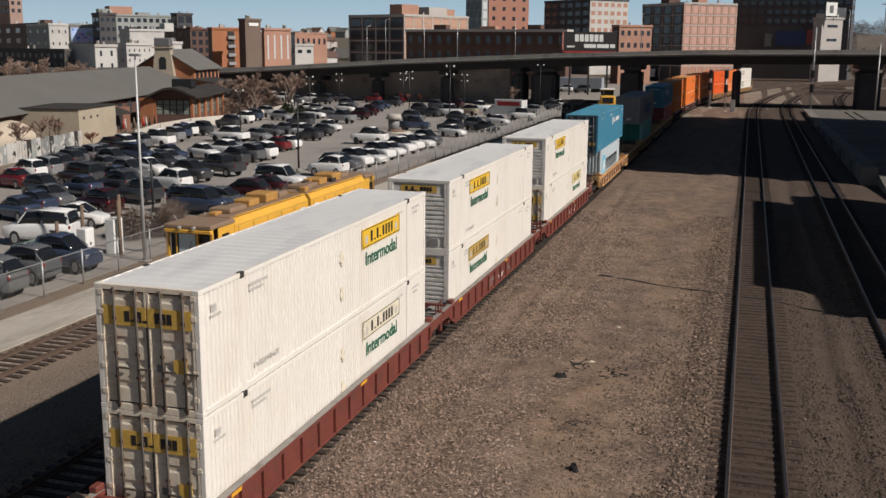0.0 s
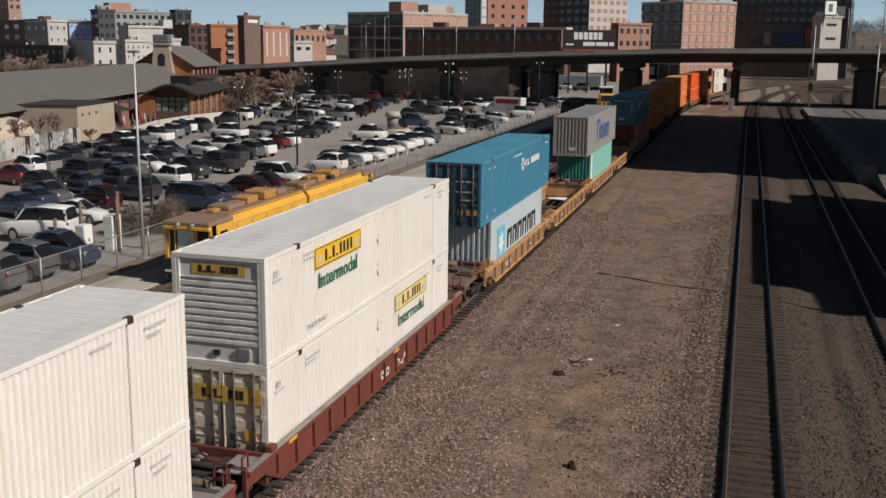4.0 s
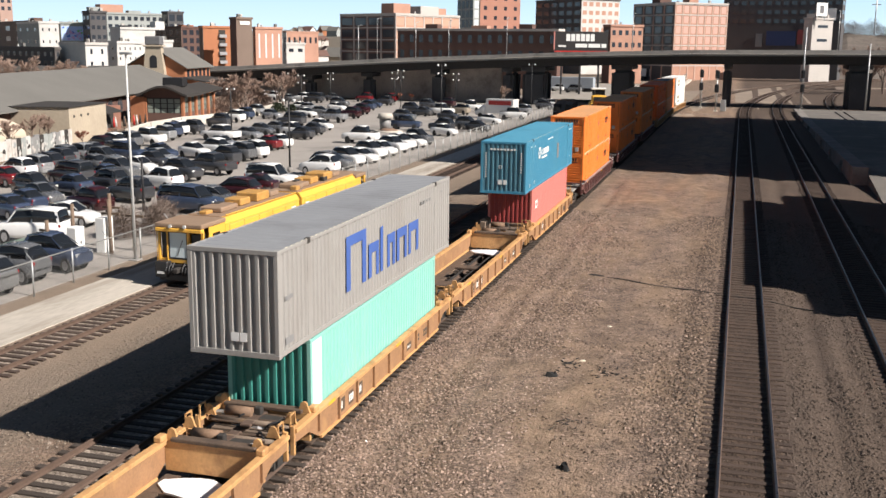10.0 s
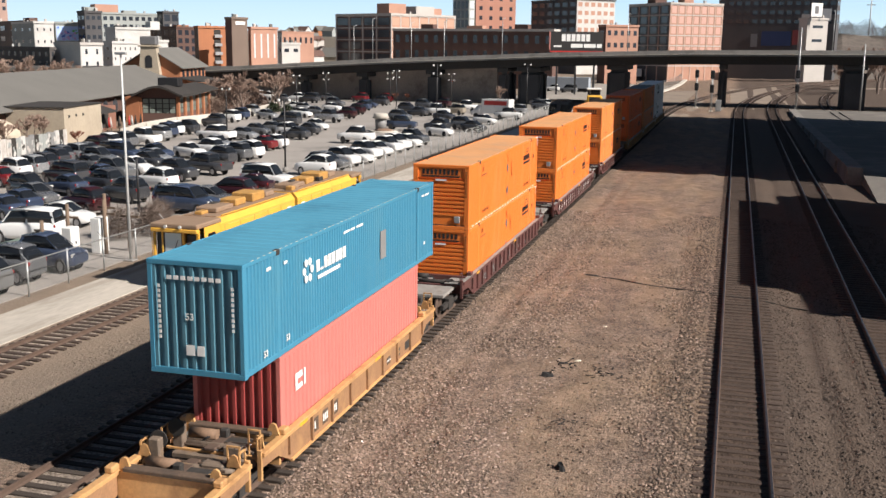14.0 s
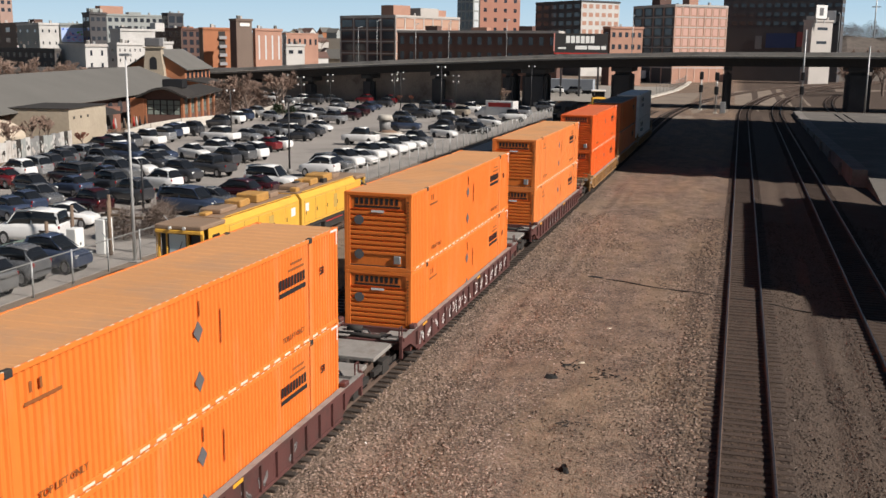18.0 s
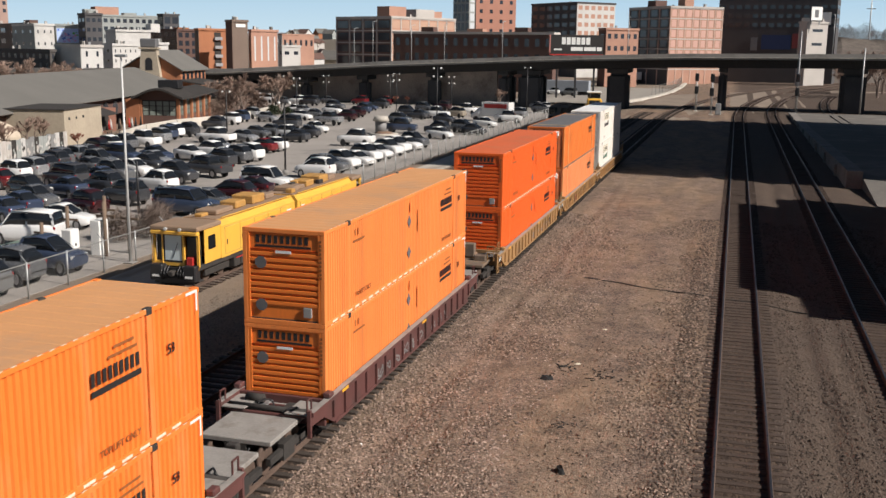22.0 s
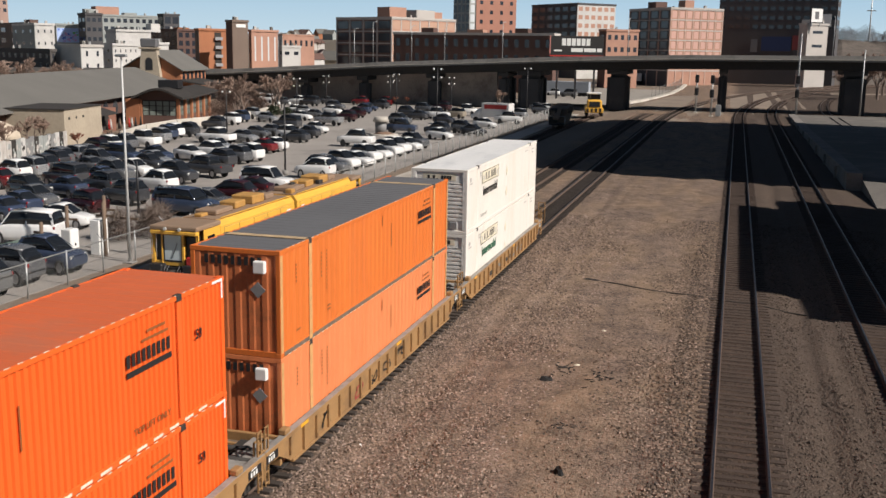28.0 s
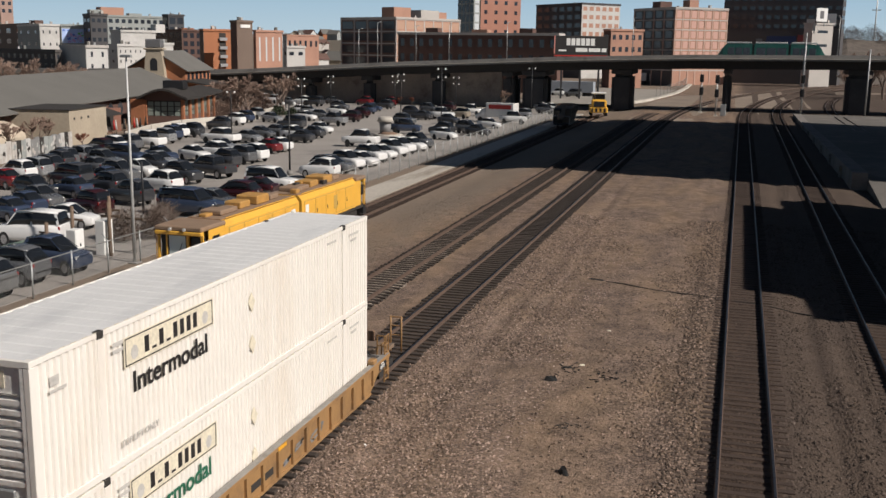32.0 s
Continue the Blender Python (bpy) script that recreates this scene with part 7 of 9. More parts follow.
def scrap(name, label, x, y, pts, h, material, turn=0):
    bm = bmesh.new()
    r = random.Random(int(x * 100))
    lo, hi = [], []
    for i in range(pts[2]):
        a = 2 * math.pi * i / pts[2]
        k = r.uniform(0.65, 1.15)
        lo.append(bm.verts.new((pts[0] * k * math.cos(a), pts[1] * k * math.sin(a), -0.02)))
        hi.append(bm.verts.new((pts[0] * 0.6 * k * math.cos(a), pts[1] * 0.6 * k * math.sin(a), h * r.uniform(0.5, 1.1))))
    for i in range(pts[2]):
        j = (i + 1) % pts[2]
        bm.faces.new((lo[i], lo[j], hi[j], hi[i]))
    bm.faces.new(hi)
    return tagged(part(name, bm, material, m=pose(x, y, ground_z(x, y) + 0.02, 0, 0, turn)), label, "debris", "scraps between the tracks")


scrap("tyre_scrap", "black torn rubber scrap on the gravel", -5.88, 34.87, (0.26, 0.2, 9), 0.16, M["rag"], 20)
scrap("tyre_scrap", "black torn rubber scrap on the gravel", -4.06, 26.82, (0.16, 0.26, 8), 0.16, M["rag"], 30)
scrap("oil_rag", "dark flattened rag on the gravel", -6.5, 51.8, (0.55, 0.16, 9), 0.05, M["rag"], -14)


def scatter(label, x, y, w, d, n, seed, material, big=0.16):
    """A loose heap of thin torn shards."""
    r = random.Random(seed)
    bm = bmesh.new()
    for i in range(n):
        p = Vector((r.gauss(0, w / 2), r.gauss(0, d / 2), r.uniform(0.0, 0.05)))
        a, ln, wd = r.uniform(0, 3.14), r.uniform(0.3, 1.0) * big, r.uniform(0.15, 0.45) * big
        e, f = Vector((math.cos(a), math.sin(a), r.uniform(-0.2, 0.3))) * ln, Vector((-math.sin(a), math.cos(a), r.uniform(-0.3, 0.3))) * wd
        top = [bm.verts.new(p + v) for v in (-e, f * 0.8, e * 1.1, -f)]
        low = [bm.verts.new(v.co + Vector((0, 0, -0.02))) for v in top]
        bm.faces.new(top)
        for k in range(4):
            bm.faces.new((top[k], low[k], low[(k + 1) % 4], top[(k + 1) % 4]))
    return tagged(part("scrap_heap", bm, material, m=pose(x, y, ground_z(x, y) + 0.03)), label, "debris", kind="stuff")


scatter("dark torn scraps scattered on the gravel", -4.05, 35.75, 0.62, 0.85, 38, 5, M["rag"], 0.10)
scatter("thin dark shreds scattered on the gravel", -5.5, 36.2, 0.5, 0.8, 20, 6, M["rag"], 0.11)
scatter("small dark crumbs on the gravel", -4.5, 30.4, 0.5, 0.7, 22, 7, M["dark"], 0.09)
scrap("oil_rag", "thin dark scrap on the gravel", -5.55, 36.5, (0.3, 0.06, 9), 0.05, M["rag"], 25)
scrap("paper_scrap", "small white paper scrap on the ballast", -10.05, 26.96, (0.06, 0.05, 6), 0.03, M["sign_white"])
scrap("paper_scrap", "small pale paper scrap on the gravel", -4.71, 42.15, (0.12, 0.06, 6), 0.03, M["faded_sign"])
scrap("paper_scrap", "small pale paper scrap on the gravel", -5.05, 37.0, (0.16, 0.04, 6), 0.03, M["faded_sign"], 15)
# a shallow cable run across the gravel, one bent tube
cb = bmesh.new()
rings = []
for i in range(17):
    q = Vector((-6.0 + 0.9 * i, 51.6 - 0.36 * i + 0.12 * math.sin(i * 1.7), 0))
    q.z = max(ground_z(q.x, q.y), -0.3) + 0.015
    rings.append([cb.verts.new(q + Vector((0.0, 0.035 * math.cos(1.2566 * k), 0.035 * math.sin(1.2566 * k)))) for k in range(5)])
for a, b in zip(rings, rings[1:]):
    for k in range(5):
        cb.faces.new((a[k], a[(k + 1) % 5], b[(k + 1) % 5], b[k]))
tagged(part("cable", cb, M["dark"]), "dark cable lying across the gravel", "cable")


# ---------- loose stones on the near gravel ----------
def stone_mat(name, dark, mid, light):
    m = mat(name, mid, 0.92, vary=0.3, scale=3, bump=0.3, spec=0.25)
    N, L = m.node_tree.nodes, m.node_tree.links
    ge = N.new("ShaderNodeNewGeometry")
    rp = N.new("ShaderNodeValToRGB")
    rp.color_ramp.elements[0].color, rp.color_ramp.elements[1].color = (*dark, 1), (*light, 1)
    rp.color_ramp.elements.new(0.6).color = (*mid, 1)
    L.new(ge.outputs["Random Per Island"], rp.inputs[0])
    L.new(rp.outputs[0], N["Principled BSDF"].inputs["Base Color"])
    return m


def stones(label, seed, n, x0, x1, material, thin=None, far=62.0, low=0.022, big=0.064):
    r = np.random.RandomState(seed)
    x = r.uniform(x0, x1, n)
    y = 11 + far * r.uniform(0, 1, n) ** 1.8
    s = r.uniform(low, big, n) * (1 + 0.5 * (r.uniform(0, 1, n) > 0.97))
    keep = np.ones(n, bool)
    if thin:
        # fewer on the trodden dirt, in ragged patches
        wob = 0.9 * np.sin(y * 0.37 + 1.2) + 0.6 * np.sin(y * 0.9 + x * 0.8)
        keep = (np.abs(x - thin[0] + wob) > thin[1]) | (r.uniform(0, 1, n) < 0.14)
    for c in (MAIN_X, FAR_X):
        keep &= (np.abs(x - c) > 0.78) | (r.uniform(0, 1, n) < 0.10)
        keep &= (np.abs(x - c) > 1.5) | (r.uniform(0, 1, n) < 0.4)
    x, y, s = x[keep], y[keep], s[keep]
    n = len(x)
    base = np.array([(1, 0, 0), (-1, 0, 0), (0, 1, 0), (0, -1, 0), (0, 0, 0.8), (0, 0, -0.6)], float)
    a = r.uniform(0, 6.3, n)
    v = base[None] * (1 + 0.45 * r.uniform(-1, 1, (n, 6, 3)))
    c, sn = np.cos(a)[:, None], np.sin(a)[:, None]
    vx, vy = v[..., 0] * c - v[..., 1] * sn, v[..., 0] * sn + v[..., 1] * c
    z = np.array([ground_z(p, q) for p, q in zip(x, y)])
    P = np.stack([x[:, None] + vx * s[:, None], y[:, None] + vy * s[:, None], z[:, None] + 0.012 + v[..., 2] * s[:, None] * 0.8], -1).reshape(-1, 3)
    F = np.array([(0, 2, 4), (2, 1, 4), (1, 3, 4), (3, 0, 4), (2, 0, 5), (1, 2, 5), (3, 1, 5), (0, 3, 5)])
    F = (F[None] + 6 * np.arange(n)[:, None, None]).reshape(-1, 3)
    me = bpy.data.meshes.new("loose_stones")
    me.from_pydata(P.tolist(), [], F.tolist())
    me.materials.append(material)
    return tagged(part("loose_stones", me, None), label, "stones", kind="stuff")


stones("loose brown and grey ballast stones", 3, 60000, -11.2, -0.2, stone_mat("brown_stone", (0.085, 0.064, 0.05), (0.185, 0.135, 0.101), (0.40, 0.295, 0.235)), (-4.7, 1.9))
stones("pale pinkish ballast stones along the train", 9, 15000, -11.2, -5.6, stone_mat("pink_stone", (0.16, 0.12, 0.10), (0.29, 0.205, 0.17), (0.46, 0.36, 0.30)), low=0.02, big=0.052)
stones("dark oily ballast stones of the main line", 4, 36000, -1.6, 9.5, stone_mat("oily_stone", (0.05, 0.039, 0.032), (0.085, 0.064, 0.052), (0.16, 0.125, 0.105)))
stones("coarse ballast stones beside the siding", 5, 14000, -24.0, -18.3, stone_mat("dusty_stone", (0.13, 0.105, 0.085), (0.23, 0.185, 0.145), (0.33, 0.275, 0.225)), far=70.0, low=0.016, big=0.046)


# ---------- the town behind ----------
def paint(name, c, **k):
    if name not in M:
        M[name] = mat(name, c, 0.85, vary=0.14, scale=0.15, fine=2.5, bump=0.1, **k)
    return M[name]


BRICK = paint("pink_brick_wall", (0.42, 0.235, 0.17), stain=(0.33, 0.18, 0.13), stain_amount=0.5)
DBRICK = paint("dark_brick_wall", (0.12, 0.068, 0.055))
ORANGE_B = paint("orange_brick_wall", (0.36, 0.145, 0.07))
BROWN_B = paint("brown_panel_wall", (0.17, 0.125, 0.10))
WHITE_B = paint("white_painted_wall", (0.54, 0.53, 0.51), stain=(0.36, 0.35, 0.33), stain_amount=0.5)
GREY_B = paint("grey_panel_wall", (0.30, 0.32, 0.31))
TAN_B = paint("tan_stucco_wall", (0.40, 0.34, 0.26), stain=(0.30, 0.25, 0.19), stain_amount=0.5)
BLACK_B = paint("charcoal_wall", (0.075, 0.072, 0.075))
CONC_B = paint("pale_concrete_wall", (0.46, 0.43, 0.40))
SLATE = paint("grey_metal_roof", (0.145, 0.14, 0.128))
M["pane"] = glassy("window_glass", (0.03, 0.035, 0.045), 0.12)
M["dull_pane"] = glassy("painted_window", (0.55, 0.33, 0.27), 0.6)
M["green_pane"] = glassy("pale_green_window", (0.24, 0.28, 0.25), 0.25)
M["brick_pane"] = glassy("bricked_up_window", (0.46, 0.29, 0.21), 0.6)
M["pale_pane"] = glassy("pale_window", (0.55, 0.58, 0.6), 0.35)


def building(label, x, y, th, wl, wr, h, wall, rows, nl, nr, wall2=None, pane=None, win=(0.55, 0.6), roofbits=(), z0=-1.0, first=3.0, cornice=None, bands=None, posts=None):
    """A block with its near corner at x, y; th: the way its sunny face runs; wl, wr: lengths of the shaded and sunny face."""
    b = thing("building", label, "building", "town buildings", m=pose(x, y, 0, 0, 0, math.degrees(th)))
    pane = pane or M["pane"]
    bm = bmesh.new()
    box(bm, 0, wr, 0, wl, z0, h)
    part("wall", bm, wall, b)
    # a darker wall2 puts shade into the colour of the unlit face
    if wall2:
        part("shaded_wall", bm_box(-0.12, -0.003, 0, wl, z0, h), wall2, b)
    part("roof", bm_box(0.3, wr - 0.3, 0.3, wl - 0.3, h, h + 0.06), SLATE, b)
    t = 0.35
    for r in ((-t + 0.1, wr + t - 0.1, -t + 0.05, 0.25), (-t + 0.1, wr + t - 0.1, wl - 0.25, wl + t - 0.05)):
        part("parapet", bm_box(*r, h, h + 0.7), cornice or wall, b)
    part("parapet", bm_box(-t + 0.1, 0.25, 0.252, wl - 0.252, h, h + 0.7), cornice or wall, b)
    part("parapet", bm_box(wr - 0.25, wr + t - 0.1, 0.252, wl - 0.252, h, h + 0.7), cornice or wall, b)
    if rows:
        fh = (h - first) / rows
        for i in range(rows):
            z = first + i * fh
            zz0, zz1 = z + fh * (1 - win[1]) / 2, z + fh * (1 + win[1]) / 2
            for j in range(nr):
                c = wr * (j + 0.5) / nr
                w = wr / nr * win[0] / 2
                wd = part("window", bm_box(c - w, c + w, -0.04, 0.06, zz0, zz1), pane, b)
            for j in range(nl):
                c = wl * (j + 0.5) / nl
                w = wl / nl * win[0] / 2
                wd = part("window", bm_box(-0.17, 0.06, c - w, c + w, zz0, zz1), M["pane"], b)
        if bands:
            for i in range(rows + 1):
                z = first + i * fh
                part("floor_band", bm_box(-0.16, wr + 0.1, -0.13, -0.002, z - 0.3, z + 0.1), bands, b)
                part("floor_band", bm_box(-0.22, -0.124, -0.13, wl, z - 0.3, z + 0.1), bands, b)
    if posts:
        for j in range(nr + 1):
            part("pilaster", bm_box(wr * j / nr - 0.25, wr * j / nr + 0.25, -0.12, -0.002, z0, h), posts, b)
        for j in range(nl + 1):
            part("pilaster", bm_box(-0.2, -0.124, wl * j / nl - 0.3, wl * j / nl + 0.3, z0, h), posts, b)
    rr = random.Random(int(abs(x) * 10))
    for j in range(3):
        u, v, k = rr.uniform(0.15, 0.85) * wr, rr.uniform(0.1, 0.6) * wl, rr.uniform(0.3, 0.9)
        part("roof_vent", bm_box(u - k * 0.5, u + k * 0.5, v - k * 0.5, v + k * 0.5, h + 0.062, h + 0.9 + k), (M["steel"], SLATE, CONC_B)[j], b)
    for rx, ry, rw, rd, rh, mm in roofbits:
        part("roof_house", bm_box(rx, rx + rw, ry, ry + rd, h + 0.062, h + rh), mm, b)
    return b


building("seven storey warehouse with shade-darkened front and pink brick side", -111.9, 330, 1.1, 27.4, 31.6, 20.9, BRICK, 5, 4, 7, DBRICK, M["brick_pane"], (0.78, 0.62), ((2, 3, 8, 6, 4.0, BRICK), (14, 2, 9, 7, 3.4, CONC_B), (24, 4, 5, 5, 3, BRICK)), first=1.0, cornice=CONC_B, bands=CONC_B, posts=CONC_B)
building("tall pink brick warehouse with shade-darkened side and painted windows", -24.0, 380, 0.7, 25.3, 23.1, 26.5, BRICK, 6, 4, 7, BLACK_B, M["dull_pane"], (0.6, 0.68), ((9, 4, 4, 4, 3.5, BRICK), (2, 12, 5, 5, 3, DBRICK)), first=5, cornice=CONC_B, bands=CONC_B, posts=paint("pale_brick_post", (0.46, 0.31, 0.25)))
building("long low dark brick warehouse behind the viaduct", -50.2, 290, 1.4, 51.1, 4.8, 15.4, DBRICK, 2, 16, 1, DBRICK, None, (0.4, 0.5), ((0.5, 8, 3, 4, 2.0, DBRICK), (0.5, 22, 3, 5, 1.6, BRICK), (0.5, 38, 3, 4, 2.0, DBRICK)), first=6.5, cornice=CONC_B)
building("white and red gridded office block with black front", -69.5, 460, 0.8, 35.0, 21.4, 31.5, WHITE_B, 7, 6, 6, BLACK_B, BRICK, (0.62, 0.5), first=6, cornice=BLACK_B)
building("very large dark glass and brick block", 35.0, 420, 1.4, 44.0, 11.7, 44, BLACK_B, 7, 14, 3, BLACK_B, None, (0.6, 0.4), first=20, cornice=BLACK_B)
building("tall orange brick block", -120.5, 480, 0.9, 12.2, 24.4, 40, paint("rosy_brick_wall", (0.36, 0.175, 0.125)), 8, 2, 4, BROWN_B, None, (0.3, 0.4), first=4)
building("slim glass tower with pale bands", -110.9, 430, 1.0, 10.1, 3.3, 38, GREY_B, 9, 4, 1, GREY_B, M["pale_pane"], (0.7, 0.8), first=3)
building("low pink brick building by the billboard", -42.8, 350, 0.6, 5.3, 12.1, 18.0, BRICK, 2, 1, 5, DBRICK, None, (0.5, 0.4), first=10)
building("low orange brick building far behind", -238.8, 520, 0.9, 6.8, 19.5, 17.0, BRICK, 1, 2, 6, WHITE_B, None, (0.4, 0.4), first=9)
building("low white shop beside the viaduct", -151.6, 330, 0.8, 2.7, 6.7, 10.9, WHITE_B, 1, 1, 2, WHITE_B, None, (0.5, 0.3), first=7)
building("tall rosy tan tower far away", -487.4, 600, 1.2, 37.4, 9.2, 60, paint("rosy_stone_wall", (0.34, 0.23, 0.19)), 6, 8, 2, paint("rosy_stone_wall", (0.34, 0.23, 0.19)), None, (0.5, 0.5), first=30)
building("pale concrete stair block with a poster", 23.1, 390, 0.75, 4.0, 9.9, 21.6, CONC_B, 2, 0, 1, CONC_B, None, (0.5, 0.2), first=12)
building("low cream shed beside the curving tracks", 25.4, 428, 0.04, 4, 8.9, 5.2, paint("cream_shed_wall", (0.62, 0.56, 0.47)), 0, 0, 0)
building("long low slate blue warehouse beyond the curve", -5.0, 433, 0.01, 5, 42, 4.9, paint("slate_blue_wall", (0.035, 0.045, 0.07)), 1, 0, 9, None, None, (0.5, 0.3), first=1.5)
building("low white warehouse beyond the viaduct", -19.5, 470, 0.05, 6, 5.2, 5.2, WHITE_B, 0, 0, 0)
building("low grey brick store beyond the viaduct", -14.2, 478, 0.05, 6, 8.5, 4.3, GREY_B, 0, 0, 0)
building("low pink brick store beyond the viaduct", -30.4, 480, 0.05, 8, 8, 5.0, BRICK, 1, 0, 3, None, None, (0.4, 0.3), first=1)

hill = building("brown hillside block with painted upper wall", -241.2, 315, 0.9, 98.9, 1.5, 17.7, BROWN_B, 3, 6, 2, BROWN_B, None, (0.4, 0.45), ((1, 6, 3, 8, 1.6, DBRICK),), first=6)
building("white walled building with an end greyed for shade", -225.4, 296, 0.9, 29.6, 6.3, 16.9, WHITE_B, 2, 3, 3, GREY_B, None, (0.22, 0.25), first=9)
mural = building("low grey building with a bright mural", -222.9, 304, 0.75, 13.9, 7.9, 17.0, GREY_B, 0, 0, 0, GREY_B, first=9)
building("black block with stacked balconies", -208.5, 300, 0.9, 7.9, 5.5, 20.5, BLACK_B, 4, 2, 3, BLACK_B, None, (0.6, 0.4), ((0.5, 2, 4, 3, 2.0, GREY_B),), first=8)
building("grey green apartment block with balconies", -235.3, 345, 0.95, 10.6, 25.3, 21.5, GREY_B, 3, 3, 10, GREY_B, None, (0.6, 0.5), ((0.5, 1, 9, 5, 3.6, BRICK), (12, 2, 5, 3, 1.6, GREY_B)), first=12.5)
building("dark framed apartment block with wide panes", -209.3, 350, 0.95, 5.2, 6.2, 22.0, BLACK_B, 4, 1, 2, BLACK_B, None, (0.75, 0.7), first=8)
building("plain white stepped warehouse", -181.4, 276, 0.95, 8.3, 10.9, 14.9, WHITE_B, 0, 0, 0, WHITE_B, None, (0.2, 0.22), ((11.5, 1, 3.0, 4, 2.6, WHITE_B), (1, 1, 3, 3, 1.2, M["black"])), first=9)
building("low white annex with small windows", -173.5, 262, 0.95, 7.0, 7.5, 10.7, WHITE_B, 2, 1, 5, WHITE_B, None, (0.2, 0.3), ((4, 1, 3, 3, 1.4, WHITE_B),), first=5)
building("small white painted workshop", -165.0, 268, 0.95, 2.5, 5.6, 11.2, WHITE_B, 1, 1, 3, WHITE_B, None, (0.3, 0.3), first=7)
building("dark row of old brick shops", -172.3, 232, 1.15, 39.1, 1.4, 9.0, paint("sooty_brick_wall", (0.095, 0.085, 0.08)), 3, 12, 1, paint("sooty_brick_wall", (0.095, 0.085, 0.08)), None, (0.38, 0.5), first=2)
building("white painted warehouse with few windows", -158.8, 226, 0.95, 19.6, 5.5, 10.3, WHITE_B, 2, 0, 2, paint("shade_greyed_white_wall", (0.44, 0.43, 0.41)), None, (0.2, 0.42), first=4, cornice=CONC_B)
building("brown and red panelled apartment block", -184.0, 316, 0.9, 24.9, 7.1, 15.9, DBRICK, 4, 4, 3, BROWN_B, None, (0.6, 0.62), ((2, 4, 4, 4, 1.2, ORANGE_B),), first=5)
flats = building("orange brick apartment block with dark bays", -168.0, 302, 0.95, 2.8, 11.5, 15.9, ORANGE_B, 0, 0, 0, BROWN_B, first=4)
building("brown stair tower with a white sign", -152.4, 295, 1.0, 3.9, 5.5, 18.5, BROWN_B, 0, 0, 0, DBRICK)
building("pink brick apartment block with tall pale windows", -152.3, 308, 1.0, 1.6, 10.0, 15.8, BRICK, 1, 1, 4, BRICK, M["pale_pane"], (0.22, 0.72), first=5)

# balcony bays in the orange flats; flat dark plates paint the shade of recesses
for z in (4.6, 7.4, 10.2, 13.0):
    part("bay_recess", bm_box(5.4, 7.8, -0.05, -0.004, z, z + 2.4), M["dark"], flats)
    part("balcony", bm_box(5.3, 7.9, -0.9, -0.052, z - 0.1, z + 0.9), paint("bay_grey", (0.30, 0.30, 0.31)), flats)
part("plinth", bm_box(-0.05, 11.6, -0.14, -0.004, -1, 3.6), CONC_B, flats)
t = thing("tower_sign", "white sign panel on the brown stair tower", "sign", m=pose(-152.4, 295, 0, 0, 0, math.degrees(1.0)))
part("panel", bm_box(1.2, 4.6, -0.2, -0.01, 16.9, 17.9), M["sign_white"], t)
# the mural on the low grey building and painted scraps on its neighbours
MUR = [paint("mural_blue", (0.10, 0.19, 0.60)), paint("mural_sky", (0.42, 0.55, 0.85)), paint("mural_pink", (0.62, 0.36, 0.62)), paint("mural_lilac", (0.42, 0.36, 0.70)), paint("mural_green", (0.15, 0.50, 0.10))]
rm = random.Random(8)
part("mural_ground", bm_box(0.1, 7.7, -0.03, -0.004, 11.4, 16.2), MUR[1], mural)
for i in range(34):
    u, v = rm.uniform(0.7, 7.0), rm.uniform(11.8, 15.8)
    k, w = rm.randint(5, 8), rm.uniform(0.35, 0.8)
    mm = MUR[4] if u > 5.2 and v > 14 else MUR[(i * 7) % 4]
    part("mural_patch", poly_plate([(u + w * rm.uniform(0.5, 1.1) * math.cos(2 * math.pi * j / k), -0.035 - i * 0.004, v + 0.7 * w * rm.uniform(0.5, 1.1) * math.sin(2 * math.pi * j / k)) for j in range(k)], (0, -0.003, 0)), mm, mural)
for i in range(12):
    u, w = rm.uniform(0.5, 26), rm.uniform(1.0, 2.6)
    part("mural_patch", bm_box(-0.3 - i * 0.004, -0.29 - i * 0.004, u, u + w, 15.2 + rm.uniform(-1.2, 0.3), 16.8 + rm.uniform(-0.8, 0.4)), (MUR[4], paint("mural_orange", (0.50, 0.20, 0.06)), paint("mural_yellow", (0.62, 0.52, 0.10)))[i % 3], hill)

# posters on the dark block at the right
t = thing("wall_posters", "large posters and a mural on the dark block", "poster", m=pose(35.0, 420, 0, 0, 0, math.degrees(1.4)))
for c0, c1, z0, z1, mm in ((9.6, 12.6, 20.0, 24.5, CONC_B), (16, 27, 12.5, 18.0, paint("mural_navy", (0.03, 0.05, 0.13))), (12.5, 15.5, 13, 18.5, paint("mural_red", (0.22, 0.05, 0.05))), (2.0, 5.8, 22.0, 26.5, M["sign_white"]), (28.5, 31.0, 12.0, 17.0, paint("mural_grey", (0.16, 0.17, 0.18)))):
    part("poster", bm_box(-0.3, -0.2, c0, c1, z0, z1), mm, t)


